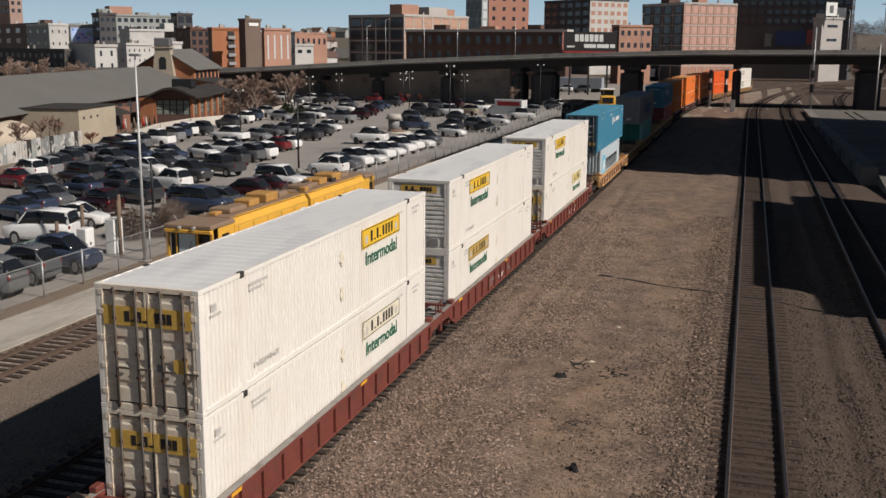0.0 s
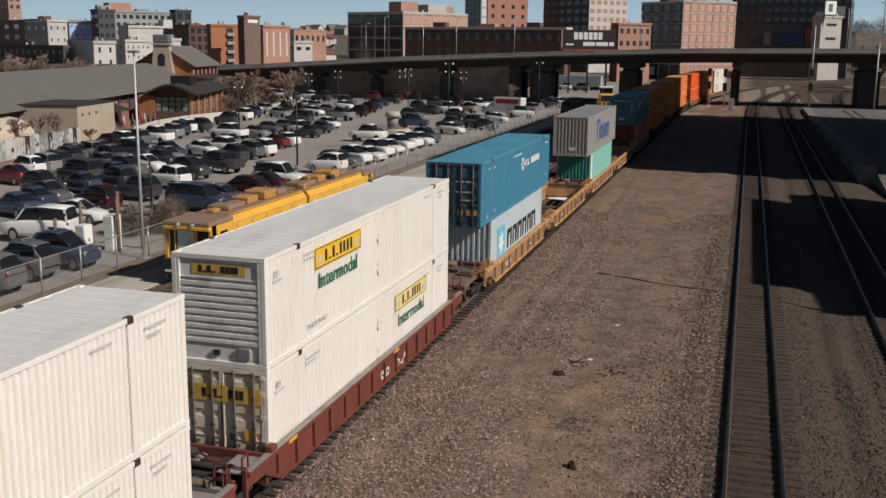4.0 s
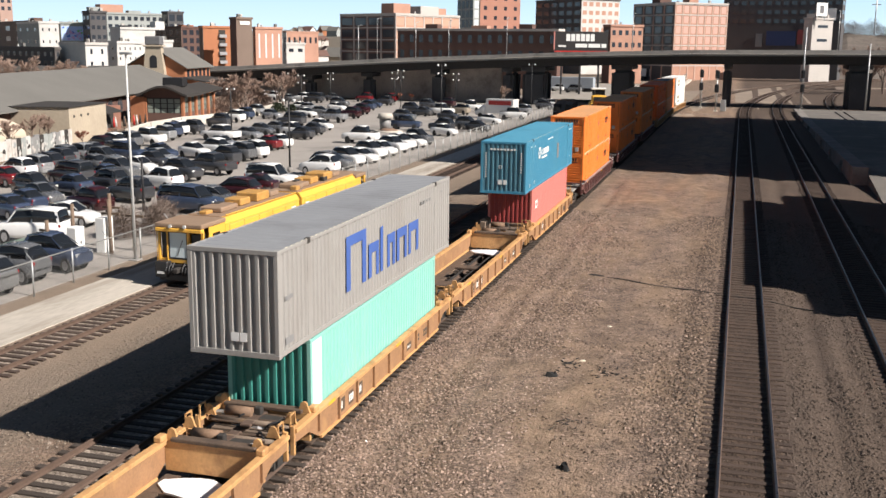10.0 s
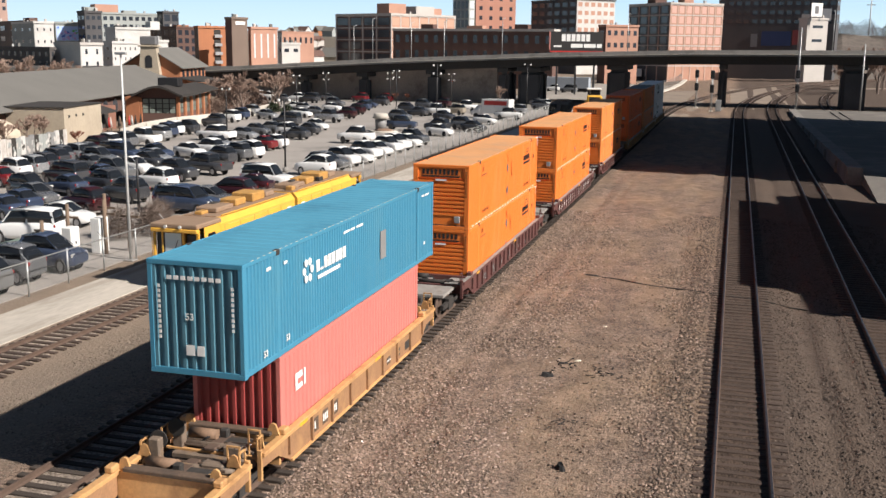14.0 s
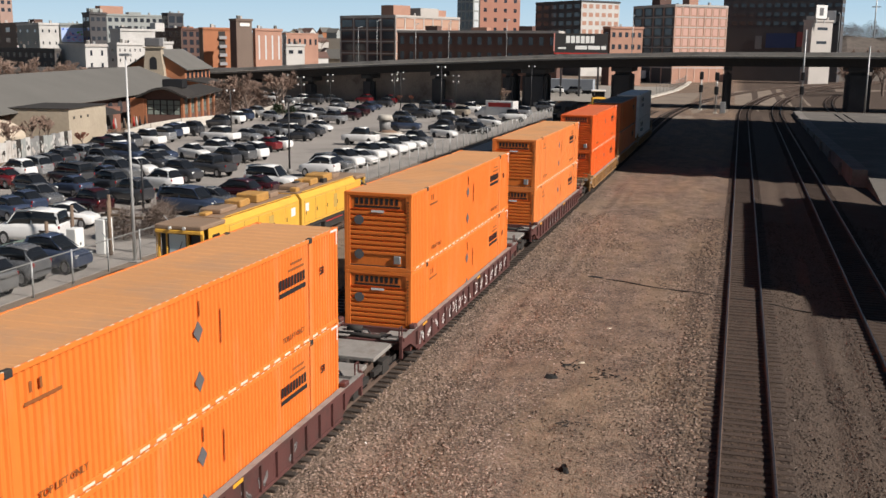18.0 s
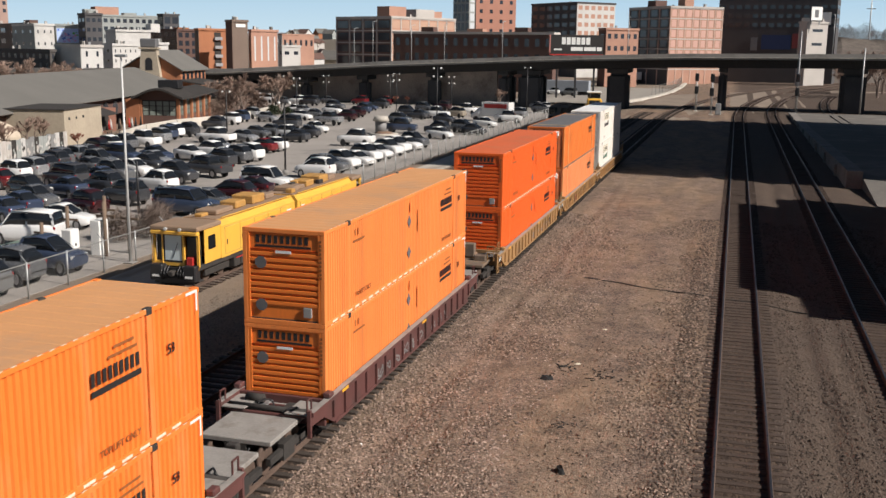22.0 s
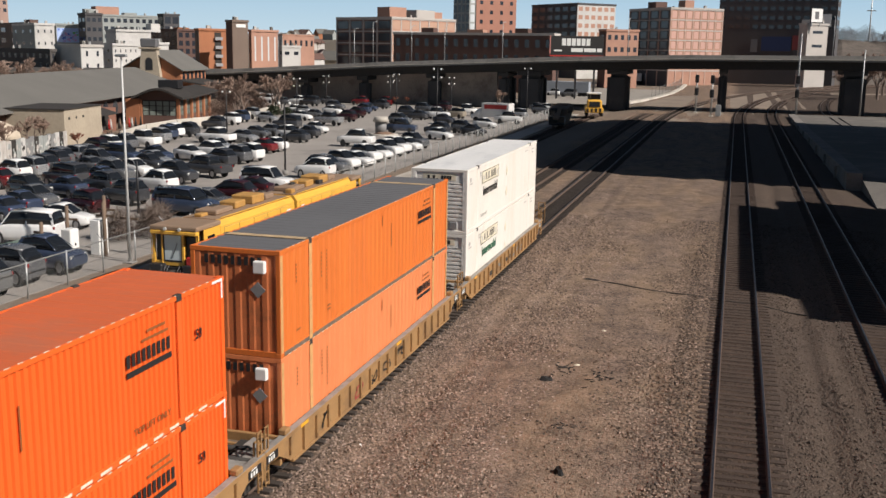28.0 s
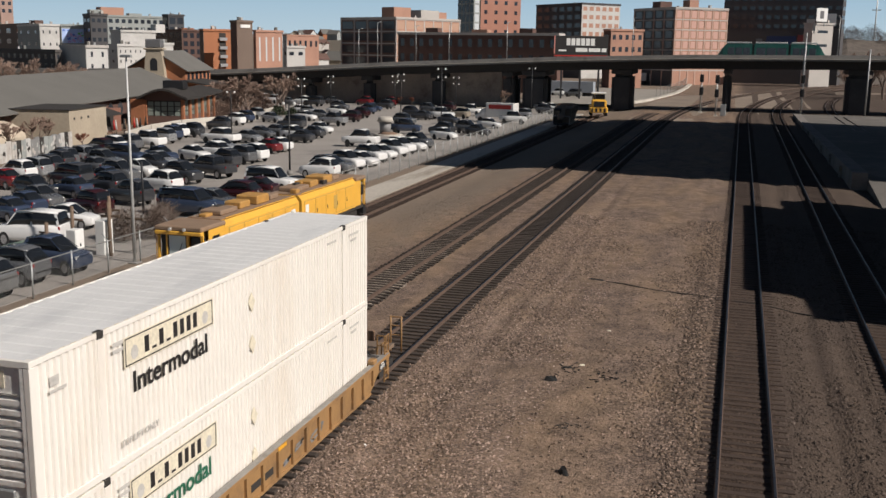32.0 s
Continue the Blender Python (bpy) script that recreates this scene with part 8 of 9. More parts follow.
# ---------- billboard ----------
def billboard():
    t = thing("billboard", "black billboard with white lettering bars and red edge", "billboard", m=pose(-44.1, 250, 0, 0, 0, 20))
    part("board", bm_box(0, 13.2, 0, 0.4, 10.0, 14.9), M["ink"], t)
    part("edge", bm_box(0, 13.2, -0.05, -0.002, 10.0, 10.3), M["red_paint"], t, "red lower edge")
    part("edge", bm_box(-0.15, 0.15, -0.05, -0.002, 10.6, 14.9), paint("salmon_trim", (0.5, 0.2, 0.17)), t)
    for i in range(6):
        part("letter_bar", bm_box(2.9 + 1.2 * i, 3.85 + 1.2 * i, -0.04, -0.003, 12.6, 14.3), M["sign_white"], t)
    part("letter_bar", bm_box(1.0, 2.9, -0.04, -0.003, 11.2, 11.6), M["sign_white"], t)
    for q, w in ((5.2, 2.9), (8.4, 2.9), (11.6, 1.2)):
        part("letter_bar", bm_box(q, q + w, -0.04, -0.003, 11.1, 12.0), M["sign_white"], t)
    for x in (2, 6.6, 11.2):
        part("post", bm_box(x - 0.2, x + 0.2, 0.41, 0.8, -1, 14.0), M["black"], t)
    for x in (1.5, 5, 8.5, 12):
        part("lamp_arm", bm_cyl((x, -0.1, 10.0), (x, -1.6, 9.7), 0.05, n=5), M["steel"], t)


billboard()


# ---------- market buildings along the lot ----------
def gable(b, w, y0, y1, eave, ridge, wall, roof, over=0.5, name="roof"):
    """A gabled house on local axes: x from -w to w, ridge along y."""
    bm = bmesh.new()
    loft(bm, [[(-w, y, -1), (w, y, -1), (w, y, eave), (0, y, ridge), (-w, y, eave)] for y in (y0, y1)])
    for f in bm.faces:
        f.smooth = False
    part("wall", bm, wall, b)
    sl = (ridge - eave) / w
    for sg in (-1, 1):
        bm = bmesh.new()
        pts = [(0, ridge + 0.05), (sg * (w + over), eave - over * sl + 0.05), (sg * (w + over), eave - over * sl + 0.22), (0, ridge + 0.24)]
        loft(bm, [[(x, y, z) for x, z in pts] for y in (y0 - over, y1 + over)])
        for f in bm.faces:
            f.smooth = False
        bmesh.ops.recalc_face_normals(bm, faces=bm.faces[:])
        part(name, bm, roof, b)


sh = thing("market_shed", "long market shed with a grey metal roof", "shed", m=pose(-93.2, 107, LOW, 0, 0, 15.5))
gable(sh, 9.0, -45, 72, 4.2, 7.5, DBRICK, SLATE, 1.0)
for i in range(11):
    part("arch_window", bm_cyl((8.95, 14 + 4.6 * i, 2.3), (9.06, 14 + 4.6 * i, 2.3), 1.1, n=14), M["pane"], sh)


hb = thing("market_hall", "brick market hall with a grey roof and tan gable", "building", m=pose(-110.0, 178.8, LOW, 0, 0, 12))
gable(hb, 5.75, 0, 16.4, 7.4, 10.8, ORANGE_B, SLATE, 0.7)
for i in range(6):
    part("window", bm_box(5.73, 5.82, 1.2 + 2.6 * i, 2.5 + 2.6 * i, 4.9, 6.8), M["pane"], hb)
part("tan_gable", poly_plate([(-2.3, -1.3, 4), (2.3, -1.3, 4), (1.5, -1.3, 11.2), (-1.5, -1.3, 11.2)], (0, 1.6, 0)), TAN_B, hb)
part("belfry_arch", bm_cyl((0, -1.36, 8.9), (0, -1.31, 8.9), 0.7, n=12), M["black"], hb)
part("belfry_arch", bm_box(-0.7, 0.7, -1.362, -1.31, 7.2, 8.9), M["black"], hb)
part("belfry_cap", soft_box(-1.9, 1.9, -1.6, 0.6, 11.2, 11.5, 0.05), TAN_B, hb)
part("roof_unit", soft_box(-1.6, 1.6, -1.4, 0.4, 11.5, 13.2, 0.2), M["grey_roof"], hb)
part("lean_to_roof", poly_plate([(5.8, -2, 5.2), (10.5, -2, 4.5), (10.5, 12, 4.5), (5.8, 12, 5.2)], (0, 0, 0.25)), M["dark"], hb)

pv = thing("market_pavilion", "brick and glass market pavilion with an eyebrow roof", "building", m=pose(-82.0, 140.0, 0.0, 0, 0, 12))
PW, PL = 5.6, 16.5
part("wall", bm_box(-PW, -0.05, 0.05, PL, -1.0, 3.0), M["dark"], pv)
part("plinth", bm_box(-PW - 0.1, 0.06, -0.12, PL + 0.05, -1.0, 0.62), DBRICK, pv)
part("brick_tower", soft_box(-PW - 2.3, -PW - 0.12, -0.4, 6.0, -1.0, 3.1, 0.03), ORANGE_B, pv)
# front: a curved dark brow over three bays of glass
arc = [(-PW - 1.0 + (PW + 2.4) * i / 12, 3.15 + 1.35 * math.sin(math.pi * i / 12) ** 1.3) for i in range(13)]
bm = bmesh.new()
loft(bm, [[(x, y, z) for x, z in arc] + [(x, y, z + 0.32) for x, z in arc[::-1]] for y in (-1.5, 6.0)])
for f in bm.faces:
    f.smooth = False
bmesh.ops.recalc_face_normals(bm, faces=bm.faces[:])
part("brow_roof", bm, M["dark"], pv)
bm = bmesh.new()
loft(bm, [[(x, y, 2.95) for x, z in arc[1:-1]] + [(x, y, z) for x, z in arc[1:-1][::-1]] for y in (-0.1, 0.04)])
part("brow_gable", bm, DBRICK, pv)
part("roof", poly_plate([(-PW - 1.2, 6.02, 3.3), (-2.6, 6.02, 4.1), (1.3, 6.02, 3.2), (1.3, PL + 1.5, 3.6), (-2.6, PL + 1.5, 4.5), (-PW - 1.2, PL + 1.5, 3.7)], (0, 0, 0.28)), M["dark"], pv)
part("roof_unit", soft_box(-3.9, -0.7, 3.0, 5.4, 4.6, 5.9, 0.05), M["black"], pv)
for i in range(5):
    for k in range(3):
        wd = part("window", bm_box(-PW + 0.35 + 1.05 * i, -PW + 1.2 + 1.05 * i, -0.08, -0.02, 0.66 + 0.74 * k, 1.3 + 0.74 * k), M["green_pane"], pv)
        part("glazing_bar", bm_box(-PW + 0.2 + 1.05 * i, -PW + 0.3 + 1.05 * i, -0.14, -0.082, 0.62 + 0.74 * k, 1.36 + 0.74 * k), M["black"], wd)
for i in range(6):
    y = 0.15 + 3.2 * i
    part("column", soft_box(-0.05, 0.38, y - 0.35, y + 0.35, -1.0, 3.15, 0.03), ORANGE_B, pv)
    if i < 5:
        for k in range(3):
            for j in range(3):
                wd = part("window", bm_box(0.0, 0.05, y + 0.5 + 0.75 * j, y + 1.15 + 0.75 * j, 0.66 + 0.78 * k, 1.34 + 0.78 * k), M["green_pane"], pv)
        part("glazing_bar", boxes([(0.052, 0.1, y + 0.4 + 0.75 * j, y + 0.48 + 0.75 * j, 0.62, 2.95) for j in range(4)]), M["black"], pv)
part("column", soft_box(-PW - 0.1, -PW + 0.25, -0.35, -0.13, -1.0, 3.0, 0.03), ORANGE_B, pv)

tb = thing("tan_block", "plain tan stucco block beside the market shed", "building", m=pose(-75.6, 103.6, LOW, 0, 0, 12))
part("wall", bm_box(-14, 0, 0, 11.0, -0.5, 4.4), TAN_B, tb)
part("coping", bm_box(-14.15, 0.15, -0.15, 11.15, 4.4, 4.52), M["dark"], tb)
for i in range(3):
    part("vent", bm_box(0.002, 0.04, 1.2 + 2 * i, 1.6 + 2 * i, 3.2, 3.5), M["black"], tb)

qh = thing("quonset_shed", "low pale shed with a curved roof", "shed", m=pose(-78.5, 78, LOW, 0, 0, 12))
bm = bmesh.new()
arc = [(4.5 * math.cos(math.pi * i / 12), 1.6 + 1.9 * math.sin(math.pi * i / 12)) for i in range(13)]
loft(bm, [[(-4.5, y, -0.5)] + [(x, y, z) for x, z in arc[::-1]] + [(4.5, y, -0.5)] for y in (0, 21)])
for f in bm.faces:
    f.smooth = False
part("shell", bm, paint("cream_shed", (0.55, 0.47, 0.37)), qh)
part("door", bm_box(4.45, 4.56, 6, 9, -0.3, 1.5), M["dark"], qh)

# graffiti-covered panels of the back wall
gw = thing("panel_wall", "old wall of white and grey painted panels", "wall", m=pose(-70.2, 79, LOW, 0, 0, 12))
rg = random.Random(4)
GR = [WHITE_B, GREY_B, M["dark"], CONC_B, WHITE_B, M["sign_grey"]]
for i in range(24):
    part("panel", soft_box(-0.08, 0.08 + rg.uniform(0, 0.04), i * 1.05, i * 1.05 + 1.04, -0.2, 2.0 + rg.uniform(-0.12, 0.12), 0.01), GR[(i * 5 + rg.randint(0, 2)) % 6], gw)
    for k in range(5):
        u, v, w = i * 1.05 + rg.uniform(0.1, 0.9), rg.uniform(0.2, 1.7), rg.uniform(0.12, 0.36)
        part("paint_patch", poly_plate([(0.13, u + w * rg.uniform(0.5, 1.1) * math.cos(1.05 * j), v + w * rg.uniform(0.5, 1.3) * math.sin(1.05 * j)) for j in range(6)], (0.006 + 0.003 * k, 0, 0)), GR[rg.randint(0, 5)], gw)

for p0, p1 in (((-74.0, 113), (-77.5, 124)), ((-77.5, 124.2), (-78.6, 134)), ((-78.6, 134.2), (-76.6, 150)), ((-76.6, 150.2), (-82.5, 178))):
    d = Vector((p1[0] - p0[0], p1[1] - p0[1], 0))
    w = tagged(part("wall_low", soft_box(-0.35, 0, 0, d.length, -0.3, 1.35, 0.04), M["concrete"], m=pose(p0[0], p0[1], LOW, 0, 0, math.degrees(math.atan2(-d.x, d.y)))), "low pale concrete retaining wall at the lot edge", "wall", kind="structure")
tagged(part("kerb", soft_box(-64, -42, 207.5, 207.9, LOW, LOW + 0.3, 0.04), M["concrete"]), "pale kerb at the far edge of the lot", "kerb", kind="structure")

# parking island with a stone planter
t = thing("planter_island", "raised lot island with brown bark and a round booth", "planter", m=pose(-47.5, 137, LOW))
bm = bmesh.new()
cyl(bm, (0, 0, -0.05), (0, 0, 0.22), 2.0, n=20)
part("kerb", bm, M["concrete"], t)
bm = bmesh.new()
cyl(bm, (0, 0, 0.1), (0, 0, 0.5), 1.8, 0.7, n=16)
part("bark", bm, paint("bark_mulch", (0.20, 0.13, 0.09)), t)
part("booth", bm_cyl((-0.6, 0.4, 0.2), (-0.6, 0.4, 1.9), 0.75, 0.85, n=14), M["sign_grey"], t)
part("booth_roof", bm_cyl((-0.6, 0.4, 1.9), (-0.6, 0.4, 2.6), 1.2, 0.9, n=14), paint("booth_roof_paint", (0.45, 0.42, 0.37)), t)


# ---------- trailers and vans beyond the viaduct ----------
def trailer(x, y, L, head, material, label):
    t = thing("truck_trailer", label, "trailer", "trailers beyond the viaduct", m=pose(x, y, -0.5, 0, 0, head))
    part("box", soft_box(-1.25, 1.25, 0, L, 1.2, 4.0, 0.05), material, t)
    part("frame", bm_box(-0.6, 0.6, 0.3, L - 0.3, 0.9, 1.19), M["dark"], t)
    for yy in (1.2, 2.4):
        for sg in (-1, 1):
            part("wheel", bm_cyl((sg * 0.7, yy, 0.5), (sg * 1.15, yy, 0.5), 0.5, n=12), M["rubber"], t)


trailer(-36.5, 268, 14, 85, paint("trailer_grey", (0.30, 0.33, 0.37)), "grey box trailer beyond the viaduct")
for x in (-35.3, -31.5, -28.3):
    trailer(x, 390, 12, 0, M["sign_white"], "white box trailer parked far beyond the viaduct")
for k, col, x, y in (("wagon", "grey", -41, 262), ("suv", "white", -46, 268)):
    park(k, col, x, y, 80, -0.3)


# ---------- bare winter trees and shrubs ----------
M["bark"] = mat("grey_brown_bark", (0.19, 0.145, 0.12), 0.95, vary=0.3, scale=3)
M["twig"] = mat("brown_twigs", (0.27, 0.19, 0.15), 0.95, vary=0.3, scale=3)
M["red_twig"] = mat("russet_twigs", (0.22, 0.09, 0.06), 0.95, vary=0.3, scale=3)
M["needle"] = mat("dark_evergreen", (0.035, 0.05, 0.025), 0.9, vary=0.4, scale=4)


def bare_tree(seed, h, twig):
    r = random.Random(seed)
    t = thing("tree", "bare winter tree with grey branches and fine twigs", "tree", "bare trees")
    limbs, fine = bmesh.new(), bmesh.new()
    def grow(p, d, ln, rad, lev):
        q = p + d * ln
        cyl(limbs if lev < 3 else fine, p, q, max(rad, 0.028), max(rad * 0.65, 0.02), n=6 if lev < 2 else 3, caps=False)
        if lev >= 5:
            return
        for i in range((3, 3, 3, 4, 7)[lev]):
            nd = (d + Vector((r.uniform(-1, 1), r.uniform(-1, 1), r.uniform(-0.2, 0.7))) * (0.65 if lev else 0.5)).normalized()
            grow(p + d * ln * r.uniform(0.6, 1.0), nd, ln * r.uniform(0.6, 0.82), rad * 0.58, lev + 1)
    grow(Vector((0, 0, -0.2)), Vector((0, 0, 1)), h * 0.27, h * 0.022, 0)
    part("trunk", limbs, M["bark"], t)
    part("crown", fine, twig, t)
    return t


TREES = [bare_tree(1, 7.0, M["twig"]), bare_tree(2, 8.0, M["twig"]), bare_tree(3, 3.2, M["red_twig"]), bare_tree(4, 6.0, M["twig"])]
SPOTS = [(0, -88, 168), (1, -150, 186), (2, -72, 101), (3, -74.5, 96)]
for i, x, y in SPOTS:
    TREES[i].matrix_basis = pose(x, y, LOW)
rt = random.Random(12)
for i, x, y, s in ((0, -92, 172, 0), (3, -86, 176, 40), (0, -97, 178, 80), (3, -84, 163, 10), (1, -158, 182, 30), (1, -142, 178, 60), (0, -135, 172, 90), (1, -166, 176, 120), (1, -172, 196, 20), (0, -128, 180, 50), (1, -180, 186, 200), (3, -73, 90, 70), (3, -76, 100, 100),
                   (2, -69, 207, 10), (2, -66.5, 207, 80), (3, -47, 209, 30), (0, -44, 230, 60), (3, -72.6, 84, 20), (0, -70.8, 76, 150), (1, 52, 290, 200)):
    copy_thing(TREES[i], pose(x, y, LOW if x < 0 else -0.3, 0, 0, s))
# taller trees before the white warehouse
for i, (x, y, z, k) in enumerate(((-143, 200, LOW, 1.7), (-150.5, 202, LOW, 1.5), (-160, 205, LOW, 1.8), (-136, 192, LOW, 1.5), (-168, 207, LOW, 1.8), (-129, 190, LOW, 1.4))):
    copy_thing(TREES[i % 2], pose(x, y, z, 0, 0, 67 * i) @ Matrix.Diagonal((k, k, k * 0.92, 1)))

# a wooded rise to the right of the dark block
bm = bmesh.new()
g = [[bm.verts.new((10 + 8 * i, 440 + 12 * j, -1 + 18.5 * smooth(0, 4, i) * smooth(0, 3, j) + 1.2 * noise.noise((i * 0.6, j * 0.6, 5)))) for j in range(14)] for i in range(24)]
for i in range(23):
    for j in range(13):
        bm.faces.new((g[i][j], g[i + 1][j], g[i + 1][j + 1], g[i][j + 1]))
tagged(part("backdrop_rise", bm, mat("brushy_hillside", (0.125, 0.105, 0.09), 0.95, vary=0.35, scale=0.5, fine=3)), "brushy brown winter rise behind the viaduct", "hillside", kind="structure")
# brown crowns by the market
for x, y, k in ((-80, 158, 1.5), (-84, 164, 1.7), (-79, 170, 1.6), (-88, 160, 1.5), (-83, 176, 1.7), (-170, 214, 1.6), (-178, 210, 1.7), (-186, 214, 1.7), (-163, 210, 1.4), (-194, 220, 1.8)):
    copy_thing(TREES[0 if k < 1.6 else 1], pose(x, y, LOW, 0, 0, 31 * x) @ Matrix.Diagonal((k, k, k * 0.8, 1)))

# dark evergreen shrubs and leafless hedges
def shrub(x, y, w, h, material, n, seed, label, thin=1.0, z0=LOW):
    r = random.Random(seed)
    t = thing("shrub", label, "shrub", "shrubs", m=pose(x, y, z0))
    bm = bmesh.new()
    for i in range(n):
        a, k, z = r.uniform(0, 6.28), math.sqrt(r.random()), r.random()
        p = Vector((w * k * math.cos(a) * (1 - 0.4 * z), w * k * math.sin(a) * (1 - 0.4 * z), 0.1 + h * z * (1 - 0.35 * k * k)))
        d = Vector((r.uniform(-1, 1), r.uniform(-1, 1), r.uniform(-0.2, 1.2))).normalized() * r.uniform(0.15, 0.35) / thin ** 0.6
        e = d.cross(Vector((r.random(), r.random(), r.random()))).normalized() * 0.09 * thin
        bm.faces.new([bm.verts.new(v) for v in (p - e, p + d, p + e)])
    part("foliage", bm, material, t)
    part("stem", bm_cyl((0, 0, -0.1), (0, 0, h * 0.6), 0.09, 0.04, n=6), M["bark"], t)


shrub(-79, 168, 1.6, 1.8, M["needle"], 900, 1, "dark evergreen shrub at the lot corner")
shrub(-81, 171, 1.4, 1.6, M["needle"], 700, 2, "dark evergreen shrub at the lot corner")
shrub(-77.8, 171, 1.2, 1.3, M["needle"], 600, 3, "dark evergreen shrub at the lot corner")


rk = random.Random(19)
# twig colour greyed, so the haze of distance lies in the paint
M["hazy_twig"] = mat("hazy_winter_thicket", (0.20, 0.165, 0.15), 0.95, vary=0.3, scale=0.4)
for i in range(18):
    x, y = 34 + 2.6 * i + rk.uniform(-1, 1), 474 + rk.uniform(0, 26)
    shrub(x, y, rk.uniform(4, 6.5), rk.uniform(5, 9), M["hazy_twig"], 1500, 80 + i, "bare grey-brown thicket on the far rise", 1.6, 18.0 * smooth(0, 4, (x - 10) / 8) - 1.5)
rh = random.Random(31)
for i in range(9):
    f = i / 8
    shrub(-85.6 - 1.2 * f + rh.uniform(-0.5, 0.5), 152 + 27 * f, 2.4, rh.uniform(2.6, 3.6), M["twig"], 2600, 40 + i, "tangled brown leafless shrub by the retaining wall", 0.3)
for i in range(3):
    shrub((-36.6, -35.4, -36.0)[i], (55.0, 56.6, 58.6)[i], 1.1, 1.9, M["bark"], 1500, 60 + i, "tangled grey-brown leafless shrub behind the fence", 0.14)
for x, y, k in ((-160, 199, 1.35), (-167, 203, 1.5), (-154, 204, 1.3), (-174, 199, 1.4), (-147, 206, 1.2), (-136, 203, 1.2)):
    copy_thing(TREES[1], pose(x, y, LOW, 0, 0, x) @ Matrix.Diagonal((k, k, k, 1)))
for x, y, k in ((29.5, 292, 1.8), (33.0, 300, 2.0), (36.5, 296, 1.9), (34.5, 320, 2.2), (39.0, 318, 2.1), (31.5, 330, 2.2), (42, 330, 2.2), (37.5, 345, 2.3), (27.5, 285, 1.5)):
    copy_thing(TREES[1], pose(x, y, -0.3, 0, 0, x * 30) @ Matrix.Diagonal((k, k, k, 1)))
t = thing("radio_mast", "thin grey radio mast far behind the trees", "mast", m=pose(53.5, 480, 0))
part("pole", bm_cyl((0, 0, -0.5), (0, 0, 46), 0.35, 0.2, n=8), M["steel"], t)
for z in (30, 35, 40, 44):
    part("cross_arm", bm_box(-1.8, 1.8, -0.15, 0.15, z, z + 0.4), M["steel"], t)
t = thing("roof_sign", "white rooftop sign board above the stair block", "sign", m=pose(23.6, 386.5, 0, 0, 0, math.degrees(0.75)))
part("board", bm_box(0, 5.2, -0.3, 0, 22.6, 27.2), M["sign_white"], t)
part("emblem", bm_box(1.6, 3.4, -0.36, -0.302, 23.6, 26.2), M["grey_roof"], t)
for x in (0.6, 4.4):
    part("post", bm_box(x, x + 0.3, 0.05, 0.35, 21.0, 27.0), M["steel"], t)
t = thing("dumpster", "green steel dumpster under the viaduct", "dumpster", m=pose(-60.5, 221.5, LOW, 0, 0, 20))
part("bin", soft_box(-1.3, 1.3, -0.8, 0.8, 0.1, 1.5, 0.06), paint("dumpster_green", (0.04, 0.13, 0.07)), t)
part("lid", soft_box(-1.35, 1.35, -0.85, 0.85, 1.5, 1.6, 0.03), M["black"], t)


# ---------- houses on the slope beyond the town ----------
def slope_z(x, y):
    return -0.4 + 19 * smooth(520, 860, y) * smooth(-520, -420, x) * (1 - smooth(-230, -150, x))


bm = bmesh.new()
g = [[bm.verts.new((-540 + 20 * i, 500 + 25 * j, slope_z(-540 + 20 * i, 500 + 25 * j))) for j in range(20)] for i in range(21)]
for i in range(20):
    for j in range(19):
        bm.faces.new((g[i][j], g[i + 1][j], g[i + 1][j + 1], g[i][j + 1]))
tagged(part("backdrop_slope", bm, paint("winter_slope", (0.13, 0.11, 0.085))), "brown winter hillside beyond the town", "hillside", kind="structure")
rs = random.Random(77)
HW = [WHITE_B, TAN_B, BRICK, CONC_B, GREY_B, ORANGE_B]
for i in range(22):
    y = 560 + 15 * i + rs.uniform(-6, 6)
    x = -(y * rs.uniform(0.395, 0.47)) + rs.uniform(-4, 4)
    h = thing("house", "small pitched-roof house on the far hillside", "house", "houses on the hillside", m=pose(x, y, slope_z(x, y), 0, 0, rs.uniform(0, 180)))
    gable(h, rs.uniform(2.6, 4.2), -5, 5, rs.uniform(3, 5), rs.uniform(5.5, 8), HW[i % 6], SLATE if i % 3 else DBRICK)
    if i % 2:
        k = rs.uniform(0.8, 1.5)
        copy_thing(TREES[i % 2], pose(x + rs.uniform(5, 12), y - 9, slope_z(x, y) - 0.3, 0, 0, 40 * i) @ Matrix.Diagonal((k, k, k, 1)))


# ---------- far hills and the sky at the horizon ----------
def far_ridge():
    r = random.Random(2)
    bm = bmesh.new()
    pts = []
    for i in range(160):
        a = radians(-75 + i * 0.75)
        d = 1500
        h = 26 + 10 * noise.noise((i * 0.08, 0, 0)) + 5 * noise.noise((i * 0.5, 3, 0)) + 2.5 * r.random()
        pts.append((d * math.sin(a), d * math.cos(a), h))
    lo = [bm.verts.new((x, y, -5)) for x, y, z in pts]
    hi = [bm.verts.new(p) for p in pts]
    bk = [bm.verts.new((x * 1.2, y * 1.2, -5)) for x, y, z in pts]
    for i in range(len(pts) - 1):
        bm.faces.new((lo[i], lo[i + 1], hi[i + 1], hi[i]))
        bm.faces.new((hi[i], hi[i + 1], bk[i + 1], bk[i]))
    # the winter haze is put into the hills' greyish colour
    return tagged(part("backdrop_hills", bm, paint("hazy_hills", (0.17, 0.155, 0.15))), "low wooded hills in winter haze", "hills", kind="structure")


far_ridge()


